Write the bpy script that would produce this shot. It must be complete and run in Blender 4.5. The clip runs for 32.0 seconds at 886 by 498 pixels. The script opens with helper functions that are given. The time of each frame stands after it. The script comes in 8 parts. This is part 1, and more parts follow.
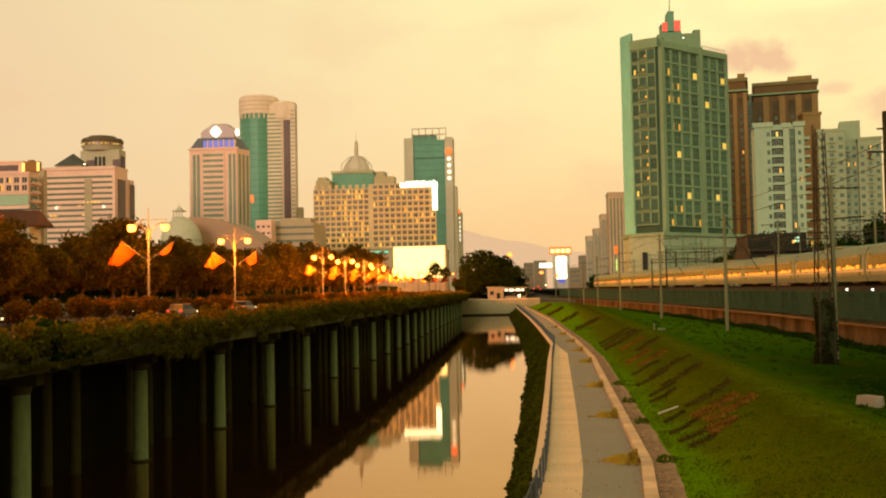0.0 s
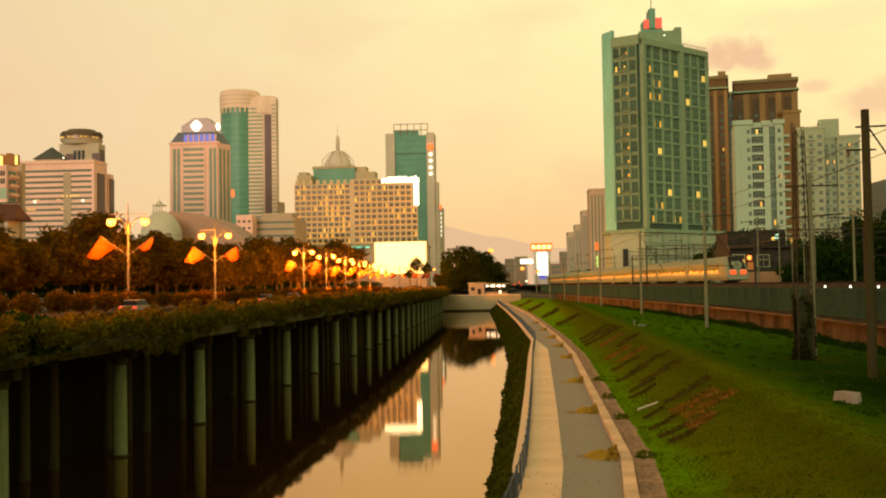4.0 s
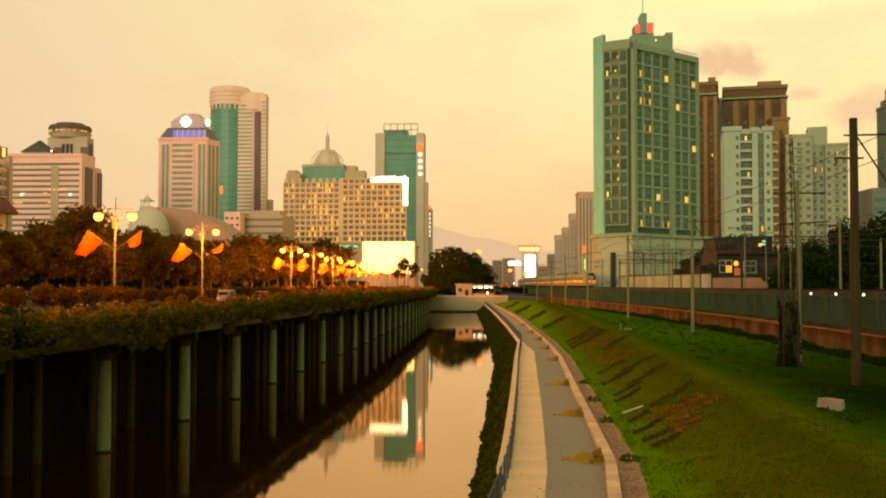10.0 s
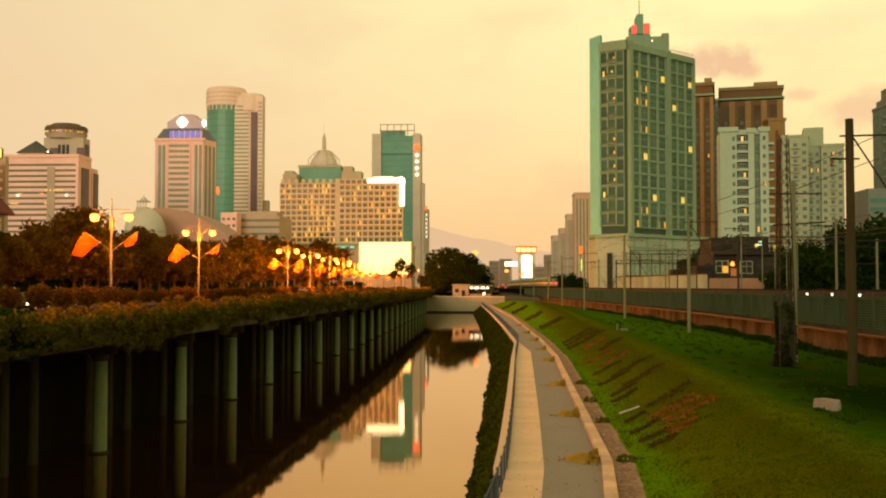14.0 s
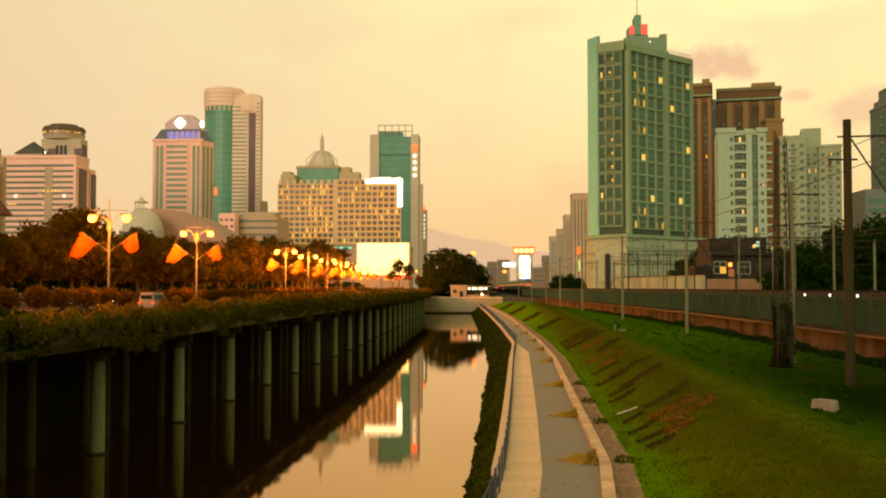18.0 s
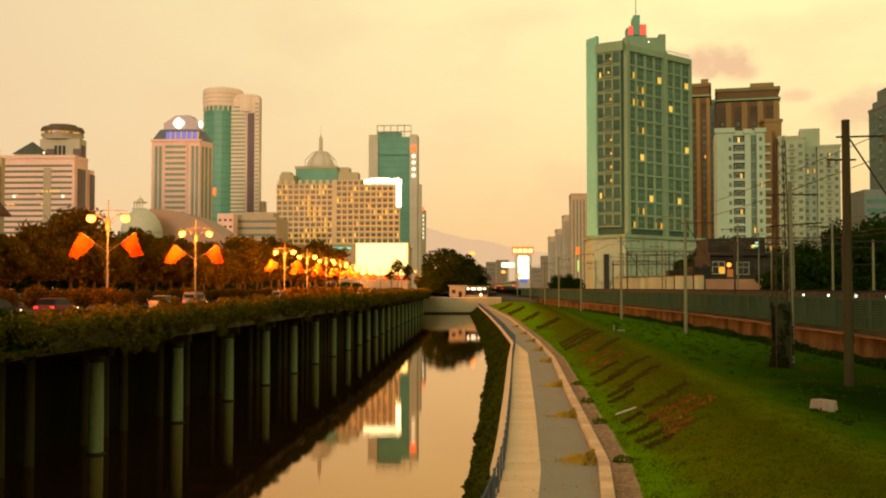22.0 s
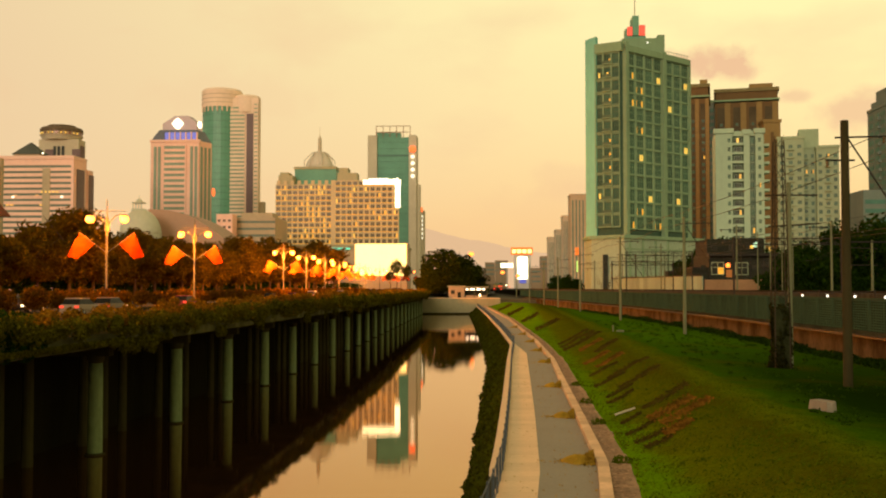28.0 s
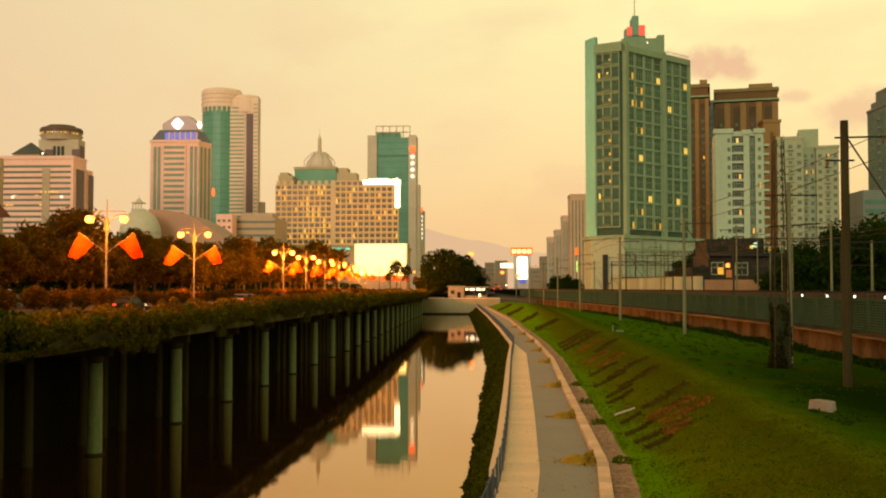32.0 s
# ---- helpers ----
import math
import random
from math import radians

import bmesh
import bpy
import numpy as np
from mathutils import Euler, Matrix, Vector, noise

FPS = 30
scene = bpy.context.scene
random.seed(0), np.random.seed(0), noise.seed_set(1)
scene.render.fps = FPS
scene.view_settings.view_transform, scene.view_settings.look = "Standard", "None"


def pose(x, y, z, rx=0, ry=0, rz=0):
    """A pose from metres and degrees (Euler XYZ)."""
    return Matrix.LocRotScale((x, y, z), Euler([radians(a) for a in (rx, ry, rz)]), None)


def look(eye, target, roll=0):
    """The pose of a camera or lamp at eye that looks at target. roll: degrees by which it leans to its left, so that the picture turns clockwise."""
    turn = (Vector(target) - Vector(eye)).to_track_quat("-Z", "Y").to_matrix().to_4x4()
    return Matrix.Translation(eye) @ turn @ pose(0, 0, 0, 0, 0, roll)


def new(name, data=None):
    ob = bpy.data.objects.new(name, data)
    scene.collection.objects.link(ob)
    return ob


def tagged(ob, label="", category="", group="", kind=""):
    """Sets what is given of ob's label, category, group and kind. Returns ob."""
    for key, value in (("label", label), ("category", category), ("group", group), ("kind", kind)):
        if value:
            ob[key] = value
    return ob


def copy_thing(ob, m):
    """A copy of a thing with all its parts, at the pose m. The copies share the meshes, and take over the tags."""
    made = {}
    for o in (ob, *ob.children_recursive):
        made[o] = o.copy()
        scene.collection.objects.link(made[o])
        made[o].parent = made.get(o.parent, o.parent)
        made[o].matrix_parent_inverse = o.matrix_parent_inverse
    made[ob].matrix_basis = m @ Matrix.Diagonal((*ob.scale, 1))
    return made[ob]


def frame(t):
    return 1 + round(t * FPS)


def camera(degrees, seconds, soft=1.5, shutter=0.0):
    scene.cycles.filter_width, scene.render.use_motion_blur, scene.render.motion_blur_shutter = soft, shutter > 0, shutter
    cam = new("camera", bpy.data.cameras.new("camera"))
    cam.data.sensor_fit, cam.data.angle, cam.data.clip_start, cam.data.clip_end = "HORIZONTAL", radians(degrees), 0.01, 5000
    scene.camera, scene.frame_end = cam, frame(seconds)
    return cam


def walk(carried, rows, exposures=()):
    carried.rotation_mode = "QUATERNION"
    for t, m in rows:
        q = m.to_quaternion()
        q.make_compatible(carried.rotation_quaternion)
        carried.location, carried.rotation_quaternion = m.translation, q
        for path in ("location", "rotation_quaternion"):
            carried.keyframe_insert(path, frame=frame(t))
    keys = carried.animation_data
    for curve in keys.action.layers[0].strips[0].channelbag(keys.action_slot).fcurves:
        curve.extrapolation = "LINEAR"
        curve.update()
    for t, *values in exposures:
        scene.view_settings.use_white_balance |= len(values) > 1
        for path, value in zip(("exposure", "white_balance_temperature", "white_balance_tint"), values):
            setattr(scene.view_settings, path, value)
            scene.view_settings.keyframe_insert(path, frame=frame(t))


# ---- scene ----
# World: +y runs along the canal, the road deck is z = 0, the eye 2.3 m above it.
cam = camera(47.08, 32.0, soft=2.0)
PATH = [
    (0, 92.311, 1.12, 5.183),
    (0.5, 92.16, 1.117, 5.316),
    (1, 92.215, 1.137, 5.034),
    (1.5, 92.291, 1.16, 4.98),
    (2, 92.113, 1.16, 4.667),
    (2.5, 92.065, 1.2, 4.437),
    (3, 92.063, 1.2, 4.347),
    (3.5, 92.057, 1.198, 4.25),
    (5.5, 92.031, -0.125, 3.76),
    (6, 92.039, -0.103, 3.713),
    (7, 92.049, -0.073, 3.63),
    (8, 92.055, -0.063, 3.552),
    (9, 92.061, -0.067, 3.477),
    (10, 92.073, -0.061, 3.408),
    (11, 92.089, -0.049, 3.352),
    (12, 92.098, -0.043, 3.303),
    (13, 92.103, -0.038, 3.255),
    (14, 92.11, -0.032, 3.22),
    (14.5, 92.123, -0.022, 3.191),
    (16.5, 92.14, -0.016, 3.154),
    (17, 92.149, -0.017, 3.126),
    (18, 92.152, -0.019, 3.105),
    (19, 92.156, -0.017, 3.083),
    (20, 92.16, -0.009, 3.069),
    (21, 92.164, -0.006, 3.055),
    (22, 92.166, -0.009, 3.04),
    (23, 92.169, -0.009, 3.031),
    (24, 92.175, -0.003, 3.026),
    (25, 92.184, 0.004, 3.019),
    (25.5, 92.189, 0.006, 3.007),
    (27.5, 92.193, 0.002, 2.994),
    (28, 92.195, -0.001, 2.987),
    (29, 92.195, -0.002, 2.983),
    (30, 92.196, -0.003, 2.98),
    (31, 92.2, -0.005, 2.978),
    (32, 92.201, -0.006, 2.975),
]
walk(cam, [(t, pose(0, 0, 2.3, rx, ry, rz)) for t, rx, ry, rz in PATH], [(0.0, 0.03), (24.0, 0.03), (30.0, -0.02), (32.0, -0.02)])

# ---------------------------------------------------------------- light
world = bpy.data.worlds.new("dusk_sky")
scene.world = world
world.use_nodes = True


CLOUD_BANKS = [((0.196, 0.957, 0.212), 0.052, 1.0), ((0.222, 0.954, 0.203), 0.036, 0.85), ((0.277, 0.945, 0.176), 0.024, 0.55), ((0.330, 0.930, 0.160), 0.062, 0.8), ((0.380, 0.912, 0.150), 0.06, 0.7),
               ((0.070, 0.992, 0.105), 0.055, 0.32), ((0.05, 0.993, 0.075), 0.09, 0.25), ((-0.25, 0.95, 0.18), 0.10, 0.18)]


def dusk_sky():
    nt = world.node_tree
    nt.nodes.clear()
    n, l = nt.nodes.new, nt.links.new
    out, bg = n("ShaderNodeOutputWorld"), n("ShaderNodeBackground")
    tc, sep = n("ShaderNodeTexCoord"), n("ShaderNodeSeparateXYZ")
    l(tc.outputs["Generated"], sep.inputs[0])
    ramp = n("ShaderNodeValToRGB")
    cr = ramp.color_ramp
    cr.elements[0].position, cr.elements[0].color = 0.0, (0.86, 0.53, 0.25, 1)
    cr.elements[1].position, cr.elements[1].color = 1.0, (0.34, 0.31, 0.15, 1)
    for p, c in ((0.06, (0.95, 0.585, 0.25, 1)), (0.16, (1.01, 0.765, 0.345, 1)), (0.30, (1.05, 0.945, 0.43, 1)), (0.45, (0.80, 0.68, 0.30, 1)), (0.65, (0.50, 0.44, 0.20, 1))):
        e = cr.elements.new(p)
        e.color = c
    l(sep.outputs["Z"], ramp.inputs[0])
    # towards the west the sky turns a little greyer and rosier
    side = n("ShaderNodeMapRange")
    side.inputs["From Min"].default_value, side.inputs["From Max"].default_value = -0.5, 0.15
    side.inputs["To Min"].default_value, side.inputs["To Max"].default_value = 0.85, 0.0
    l(sep.outputs["X"], side.inputs["Value"])
    tint = n("ShaderNodeMix")
    tint.data_type = "RGBA"
    tint.inputs["B"].default_value = (0.79, 0.54, 0.32, 1)
    l(side.outputs[0], tint.inputs["Factor"])
    l(ramp.outputs["Color"], tint.inputs["A"])
    # soft rosy-grey clouds, flattened
    mp, no, cl = n("ShaderNodeMapping"), n("ShaderNodeTexNoise"), n("ShaderNodeMapRange")
    mp.inputs["Scale"].default_value = (3.2, 3.2, 8.0)
    mp.inputs["Location"].default_value = (0.35, 0.1, 0.2)
    no.inputs["Scale"].default_value, no.inputs["Detail"].default_value = 1.5, 6.0
    no.inputs["Roughness"].default_value = 0.5
    cl.inputs["From Min"].default_value, cl.inputs["From Max"].default_value = 0.53, 0.72
    cl.inputs["To Max"].default_value = 0.35
    l(tc.outputs["Generated"], mp.inputs[0])
    l(mp.outputs[0], no.inputs["Vector"])
    l(no.outputs["Fac"], cl.inputs["Value"])
    cloud = n("ShaderNodeMix")
    cloud.data_type = "RGBA"
    cloud.inputs["B"].default_value = (0.85, 0.51, 0.27, 1)
    # cloud banks low in the east, with torn, curling edges
    total = cl.outputs[0]
    curl = n("ShaderNodeTexNoise")
    curl.inputs["Scale"].default_value, curl.inputs["Detail"].default_value, curl.inputs["Roughness"].default_value = 26.0, 5.0, 0.55
    l(tc.outputs["Generated"], curl.inputs["Vector"])
    for (cx, cy, cz), rad, amount in CLOUD_BANKS:
        df, ln2, mr, mu = n("ShaderNodeVectorMath"), n("ShaderNodeVectorMath"), n("ShaderNodeMapRange"), n("ShaderNodeMath")
        st = n("ShaderNodeVectorMath")
        df.operation, st.operation, ln2.operation = "SUBTRACT", "MULTIPLY", "LENGTH"
        df.inputs[1].default_value, st.inputs[1].default_value = (cx, cy, cz), (1.0, 1.0, 2.6)
        l(tc.outputs["Generated"], df.inputs[0])
        l(df.outputs[0], st.inputs[0])
        l(st.outputs[0], ln2.inputs[0])
        mr.interpolation_type = "SMOOTHSTEP"
        mr.inputs["From Min"].default_value, mr.inputs["From Max"].default_value = rad * 0.35, rad
        mr.inputs["To Min"].default_value, mr.inputs["To Max"].default_value = amount, 0.0
        mu.operation = "MULTIPLY_ADD"
        mu.inputs[1].default_value = rad * 1.5
        l(curl.outputs["Fac"], mu.inputs[0])
        sub = n("ShaderNodeMath")
        sub.operation = "SUBTRACT"
        sub.inputs[1].default_value = rad * 0.75
        l(ln2.outputs["Value"], sub.inputs[0])
        l(sub.outputs[0], mu.inputs[2])
        l(mu.outputs[0], mr.inputs["Value"])
        ad = n("ShaderNodeMath")
        ad.operation, ad.use_clamp = "ADD", True
        l(total, ad.inputs[0])
        l(mr.outputs[0], ad.inputs[1])
        total = ad.outputs[0]
    l(total, cloud.inputs["Factor"])
    l(tint.outputs["Result"], cloud.inputs["A"])
    # a low Nishita sun behind the haze adds the last of the clear sky's own light
    sky, add = n("ShaderNodeTexSky"), n("ShaderNodeMix")
    sky.sky_type, sky.sun_disc = "NISHITA", False
    sky.sun_elevation, sky.sun_rotation = radians(4), radians(200)
    add.data_type, add.blend_type = "RGBA", "ADD"
    add.inputs["Factor"].default_value = 0.02
    l(cloud.outputs["Result"], add.inputs["A"])
    l(sky.outputs[0], add.inputs["B"])
    l(add.outputs["Result"], bg.inputs["Color"])
    bg.inputs["Strength"].default_value = 1.0
    l(bg.outputs[0], out.inputs[0])


dusk_sky()
sun = new("sun", bpy.data.lights.new("sun", "SUN"))
sun.data.energy, sun.data.angle, sun.data.color = 1.15, radians(20), (1.0, 0.80, 0.60)
sun.matrix_basis = look((0, 0, 0), (0.25, 1.0, -0.22))


# ---------------------------------------------------------------- materials
def mat(name, color, rough=0.8, metal=0.0, scale=1.0, vary=0.25, bump=0.15, alt=None, rand=0.0, island=0.0, streak=1.0, emit=0.0, ecol=None, spec=None):
    """Procedural surface: a coarse and a fine noise vary the colour, the fine one also the relief."""
    m = bpy.data.materials.new(name)
    m.use_nodes = True
    nt = m.node_tree
    n, l = nt.nodes.new, nt.links.new
    b = nt.nodes["Principled BSDF"]
    b.inputs["Roughness"].default_value, b.inputs["Metallic"].default_value = rough, metal
    b.inputs["Specular IOR Level"].default_value = spec if spec is not None else (0.5 if rough < 0.5 else 0.2)
    tc, mp = n("ShaderNodeTexCoord"), n("ShaderNodeMapping")
    mp.inputs["Scale"].default_value = (scale, scale, scale / streak)
    l(tc.outputs["Object"], mp.inputs[0])
    big, fine = n("ShaderNodeTexNoise"), n("ShaderNodeTexNoise")
    big.inputs["Scale"].default_value, big.inputs["Detail"].default_value = 0.35, 5.0
    fine.inputs["Scale"].default_value, fine.inputs["Detail"].default_value = 4.0, 8.0
    l(mp.outputs[0], big.inputs["Vector"])
    l(mp.outputs[0], fine.inputs["Vector"])
    alt = alt or tuple(c * 0.55 for c in color)
    r1 = n("ShaderNodeMapRange")
    r1.inputs["From Min"].default_value, r1.inputs["From Max"].default_value = 0.35, 0.7
    r1.inputs["To Max"].default_value = min(1.0, vary * 2.5)
    l(big.outputs["Fac"], r1.inputs["Value"])
    mix = n("ShaderNodeMix")
    mix.data_type = "RGBA"
    mix.inputs["A"].default_value, mix.inputs["B"].default_value = (*color, 1), (*alt, 1)
    l(r1.outputs[0], mix.inputs["Factor"])
    r2 = n("ShaderNodeMapRange")
    r2.inputs["To Min"].default_value, r2.inputs["To Max"].default_value = 1 - vary, 1 + vary
    l(fine.outputs["Fac"], r2.inputs["Value"])
    value = r2.outputs[0]
    for amount, source in ((rand, "o"), (island, "i")):
        if amount:
            src = n("ShaderNodeObjectInfo").outputs["Random"] if source == "o" else n("ShaderNodeNewGeometry").outputs["Random Per Island"]
            r3, mu = n("ShaderNodeMapRange"), n("ShaderNodeMath")
            r3.inputs["To Min"].default_value, r3.inputs["To Max"].default_value = 1 - amount, 1 + amount
            mu.operation = "MULTIPLY"
            l(src, r3.inputs["Value"])
            l(r3.outputs[0], mu.inputs[0])
            l(value, mu.inputs[1])
            value = mu.outputs[0]
    tone = n("ShaderNodeVectorMath")
    tone.operation = "SCALE"
    l(mix.outputs["Result"], tone.inputs[0])
    l(value, tone.inputs["Scale"])
    l(tone.outputs[0], b.inputs["Base Color"])
    if bump:
        bp = n("ShaderNodeBump")
        bp.inputs["Strength"].default_value, bp.inputs["Distance"].default_value = bump, 0.05
        l(fine.outputs["Fac"], bp.inputs["Height"])
        l(bp.outputs[0], b.inputs["Normal"])
    if emit:
        b.inputs["Emission Color"].default_value = (*(ecol or color), 1)
        b.inputs["Emission Strength"].default_value = emit
    return m


def leaf_mat(name, color, island=0.5):
    m = mat(name, color, rough=0.7, scale=0.6, vary=0.3, bump=0, island=island, spec=0.0)
    # thin leaves let some of the light behind them through
    nt = m.node_tree
    b, out = nt.nodes["Principled BSDF"], nt.nodes["Material Output"]
    thin, mix = nt.nodes.new("ShaderNodeBsdfTranslucent"), nt.nodes.new("ShaderNodeMixShader")
    mix.inputs[0].default_value = 0.4
    nt.links.new(b.inputs["Base Color"].links[0].from_socket, thin.inputs["Color"])
    nt.links.new(b.outputs[0], mix.inputs[1])
    nt.links.new(thin.outputs[0], mix.inputs[2])
    nt.links.new(mix.outputs[0], out.inputs["Surface"])
    return m


CONCRETE = mat("weathered_concrete", (0.05, 0.045, 0.02), 0.9, scale=0.8, vary=0.35, alt=(0.02, 0.018, 0.007), streak=3, spec=0.0)
PILLAR = mat("pillar_concrete", (0.180, 0.255, 0.125), 0.85, scale=0.9, vary=0.35, alt=(0.06, 0.06, 0.015), streak=2, spec=0.0)
# the shade under the deck is put into these two dark colours
SHADE_WALL = mat("deck_shade_concrete", (0.013, 0.0115, 0.005), 0.95, scale=0.5, vary=0.4, streak=4, spec=0.0)
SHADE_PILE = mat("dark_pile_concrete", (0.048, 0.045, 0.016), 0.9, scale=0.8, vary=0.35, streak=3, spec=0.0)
BEAM = mat("stained_edge_beam", (0.105, 0.105, 0.040), 0.95, scale=0.6, vary=0.4, alt=(0.010, 0.008, 0.003), streak=4, spec=0.0)
PALE = mat("pale_paving", (0.72, 0.53, 0.33), 0.9, scale=1.2, vary=0.12, alt=(0.60, 0.44, 0.27), rand=0.07, spec=0.1)
ASPHALT = mat("grey_path_asphalt", (0.26, 0.24, 0.19), 0.92, scale=1.5, vary=0.15, alt=(0.215, 0.195, 0.155), spec=0.1)
ROAD = mat("road_asphalt", (0.022, 0.020, 0.017), 0.9, scale=1.0, vary=0.2, spec=0.1)
KERB = mat("kerb_stone", (0.66, 0.45, 0.27), 0.9, scale=2.0, vary=0.2, rand=0.12, spec=0.1)
RUBBLE = mat("rubble_stone", (0.33, 0.215, 0.125), 0.95, scale=2.0, vary=0.35, island=0.25, spec=0.1)
BLADES = mat("grass_blades", (0.052, 0.084, 0.001), 0.8, scale=0.4, vary=0.3, bump=0, island=0.25, alt=(0.085, 0.084, 0.004), spec=0.0)
SOIL = mat("dark_furrow_soil", (0.076, 0.056, 0.008), 0.98, scale=3.0, vary=0.4, bump=0.8, spec=0.0)
DRYSOIL = mat("dry_straw_soil", (0.22, 0.10, 0.013), 0.98, scale=3.0, vary=0.5, bump=0.8, alt=(0.07, 0.04, 0.005), spec=0.0)
HAY = mat("dry_clippings", (0.40, 0.25, 0.03), 0.95, scale=6.0, vary=0.4, bump=0.5, island=0.3, spec=0.0)
EARTH = mat("distant_ground", (0.09, 0.085, 0.05), 0.95, scale=0.1, vary=0.3, spec=0.1)
# lamp-lit crest red and darker front green are put into the leaf colours
HEDGE = leaf_mat("lamp_reddened_hedge_leaves", (0.21, 0.115, 0.007))
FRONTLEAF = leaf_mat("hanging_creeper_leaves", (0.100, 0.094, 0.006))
MASTLEAF = leaf_mat("mast_creeper_leaves", (0.024, 0.026, 0.005))
BANKLEAF = leaf_mat("bank_creeper_leaves", (0.056, 0.066, 0.004))
TREELEAF = leaf_mat("street_tree_leaves", (0.098, 0.067, 0.005), 0.35)
OLIVELEAF = leaf_mat("olive_tree_leaves", (0.040, 0.050, 0.004))
DARKLEAF = leaf_mat("dark_tree_leaves", (0.019, 0.046, 0.004))
GREENWEED = leaf_mat("green_weed_leaves", (0.026, 0.060, 0.003))
BARK = mat("bark", (0.10, 0.07, 0.04), 0.95, scale=3, vary=0.3, streak=4, spec=0.0)
POLEPAINT = mat("painted_steel_pole", (0.11, 0.10, 0.075), 0.5, 0.2, scale=2, vary=0.1)
MASTCONC = mat("mast_concrete", (0.15, 0.17, 0.09), 0.85, scale=1.5, vary=0.2, streak=3)
DARKSTEEL = mat("dark_steel", (0.035, 0.032, 0.026), 0.6, 0.5, scale=2, vary=0.3)
RAILPAINT = mat("blue_grey_rail_paint", (0.055, 0.070, 0.080), 0.5, 0.4, scale=2, vary=0.15)
FENCE = mat("grey_fence_panel", (0.050, 0.094, 0.055), 0.8, 0.1, scale=0.7, vary=0.25, rand=0.12, spec=0.0)
BROWNWALL = mat("brown_viaduct_wall", (0.138, 0.096, 0.044), 0.9, scale=0.9, vary=0.55, alt=(0.045, 0.030, 0.014), streak=2, spec=0.0)
FENCEKERB = mat("pale_fence_kerb", (0.048, 0.052, 0.032), 0.9, scale=0.8, vary=0.35, streak=2, spec=0.0)
BALLAST = mat("ballast", (0.06, 0.055, 0.035), 0.95, scale=4, vary=0.4, bump=0.8, spec=0.1)
STEELRAIL = mat("rail_steel", (0.035, 0.028, 0.02), 0.9, 0.0, scale=3, vary=0.2, spec=0.0)
# the orange alt patches put lamp highlights into the cloth colour
FLAGRED = mat("red_flag_cloth", (0.070, 0.005, 0.001), 0.85, scale=0.8, vary=0.3, alt=(0.20, 0.034, 0.003), spec=0.0)
LAMPGLOW = mat("sodium_lamp", (1.0, 0.55, 0.15), 0.4, vary=0, bump=0, emit=8.0, ecol=(1.0, 0.175, 0.024))
FARGLOW = mat("far_sodium_lamp", (0.3, 0.1, 0.02), 0.5, vary=0, bump=0, emit=4.0, ecol=(1.0, 0.22, 0.03))
HEADGLOW = mat("headlight", (1.0, 0.9, 0.6), 0.3, vary=0, bump=0, emit=5.0, ecol=(1.0, 0.80, 0.42))
TAILGLOW = mat("tail_light", (0.4, 0.01, 0.01), 0.3, vary=0, bump=0, emit=1.5, ecol=(1.0, 0.05, 0.015))
WHITEGLOW = mat("white_lit_sign", (1.0, 0.95, 0.75), 0.4, vary=0, bump=0, emit=2.6, ecol=(1.0, 0.92, 0.62))
COOLGLOW = mat("cool_white_lamp", (0.8, 0.9, 1.0), 0.4, vary=0, bump=0, emit=1.7, ecol=(1.0, 0.95, 0.8))
HOTGLOW = mat("golden_lit_screen", (1.0, 0.85, 0.4), 0.4, scale=0.3, vary=0.1, bump=0, emit=1.7, ecol=(1.0, 0.74, 0.24))
REDGLOW = mat("red_lit_sign", (1.0, 0.1, 0.05), 0.4, vary=0, bump=0, emit=1.5, ecol=(1.0, 0.16, 0.03))
ORANGEGLOW = mat("orange_lit_sign", (0.15, 0.05, 0.01), 0.6, vary=0, bump=0, emit=1.0, ecol=(1.0, 0.22, 0.03))
GREENGLOW = mat("green_lit_sign", (0.3, 1.0, 0.4), 0.4, vary=0, bump=0, emit=0.8, ecol=(0.75, 0.9, 0.15))
SIGNDOT = mat("white_sign_dot", (1.0, 0.9, 0.7), 0.4, vary=0, bump=0, emit=1.15, ecol=(1.0, 0.93, 0.7))
BLUEGLOW = mat("blue_lit_panel", (0.09, 0.11, 0.40), 0.4, vary=0, bump=0, emit=0.40, ecol=(0.12, 0.17, 0.95))
WINLIT = mat("lit_window", (0.40, 0.25, 0.04), 0.4, scale=0.8, vary=0.2, bump=0, emit=0.9, ecol=(1.0, 0.44, 0.025), rand=0.4)
WINBRIGHT = mat("bright_lit_window", (0.45, 0.32, 0.05), 0.4, scale=0.8, vary=0.2, bump=0, emit=1.0, ecol=(1.0, 0.60, 0.09), rand=0.3)
GLASSDARK = mat("dark_window_glass", (0.030, 0.035, 0.028), 0.3, 0.0, scale=0.2, vary=0.3, bump=0, rand=0.5, spec=0.12)
GLASSTEAL = mat("teal_curtain_glass", (0.115, 0.34, 0.235), 0.42, 0.0, scale=0.15, vary=0.2, bump=0, rand=0.15)
GLASSGREEN = mat("green_tinted_glass", (0.055, 0.128, 0.086), 0.35, 0.0, scale=0.3, vary=0.3, bump=0, rand=0.35, spec=0.15)
GLASSPURPLE = mat("purple_dark_glass", (0.18, 0.125, 0.125), 0.4, 0.0, scale=0.2, vary=0.2, bump=0, spec=0.1)
WHITEWALL = mat("rosy_white_cladding", (0.90, 0.59, 0.48), 0.7, scale=0.15, vary=0.12)
CREAM = mat("cream_hotel_stone", (0.66, 0.52, 0.315), 0.8, scale=0.2, vary=0.12)
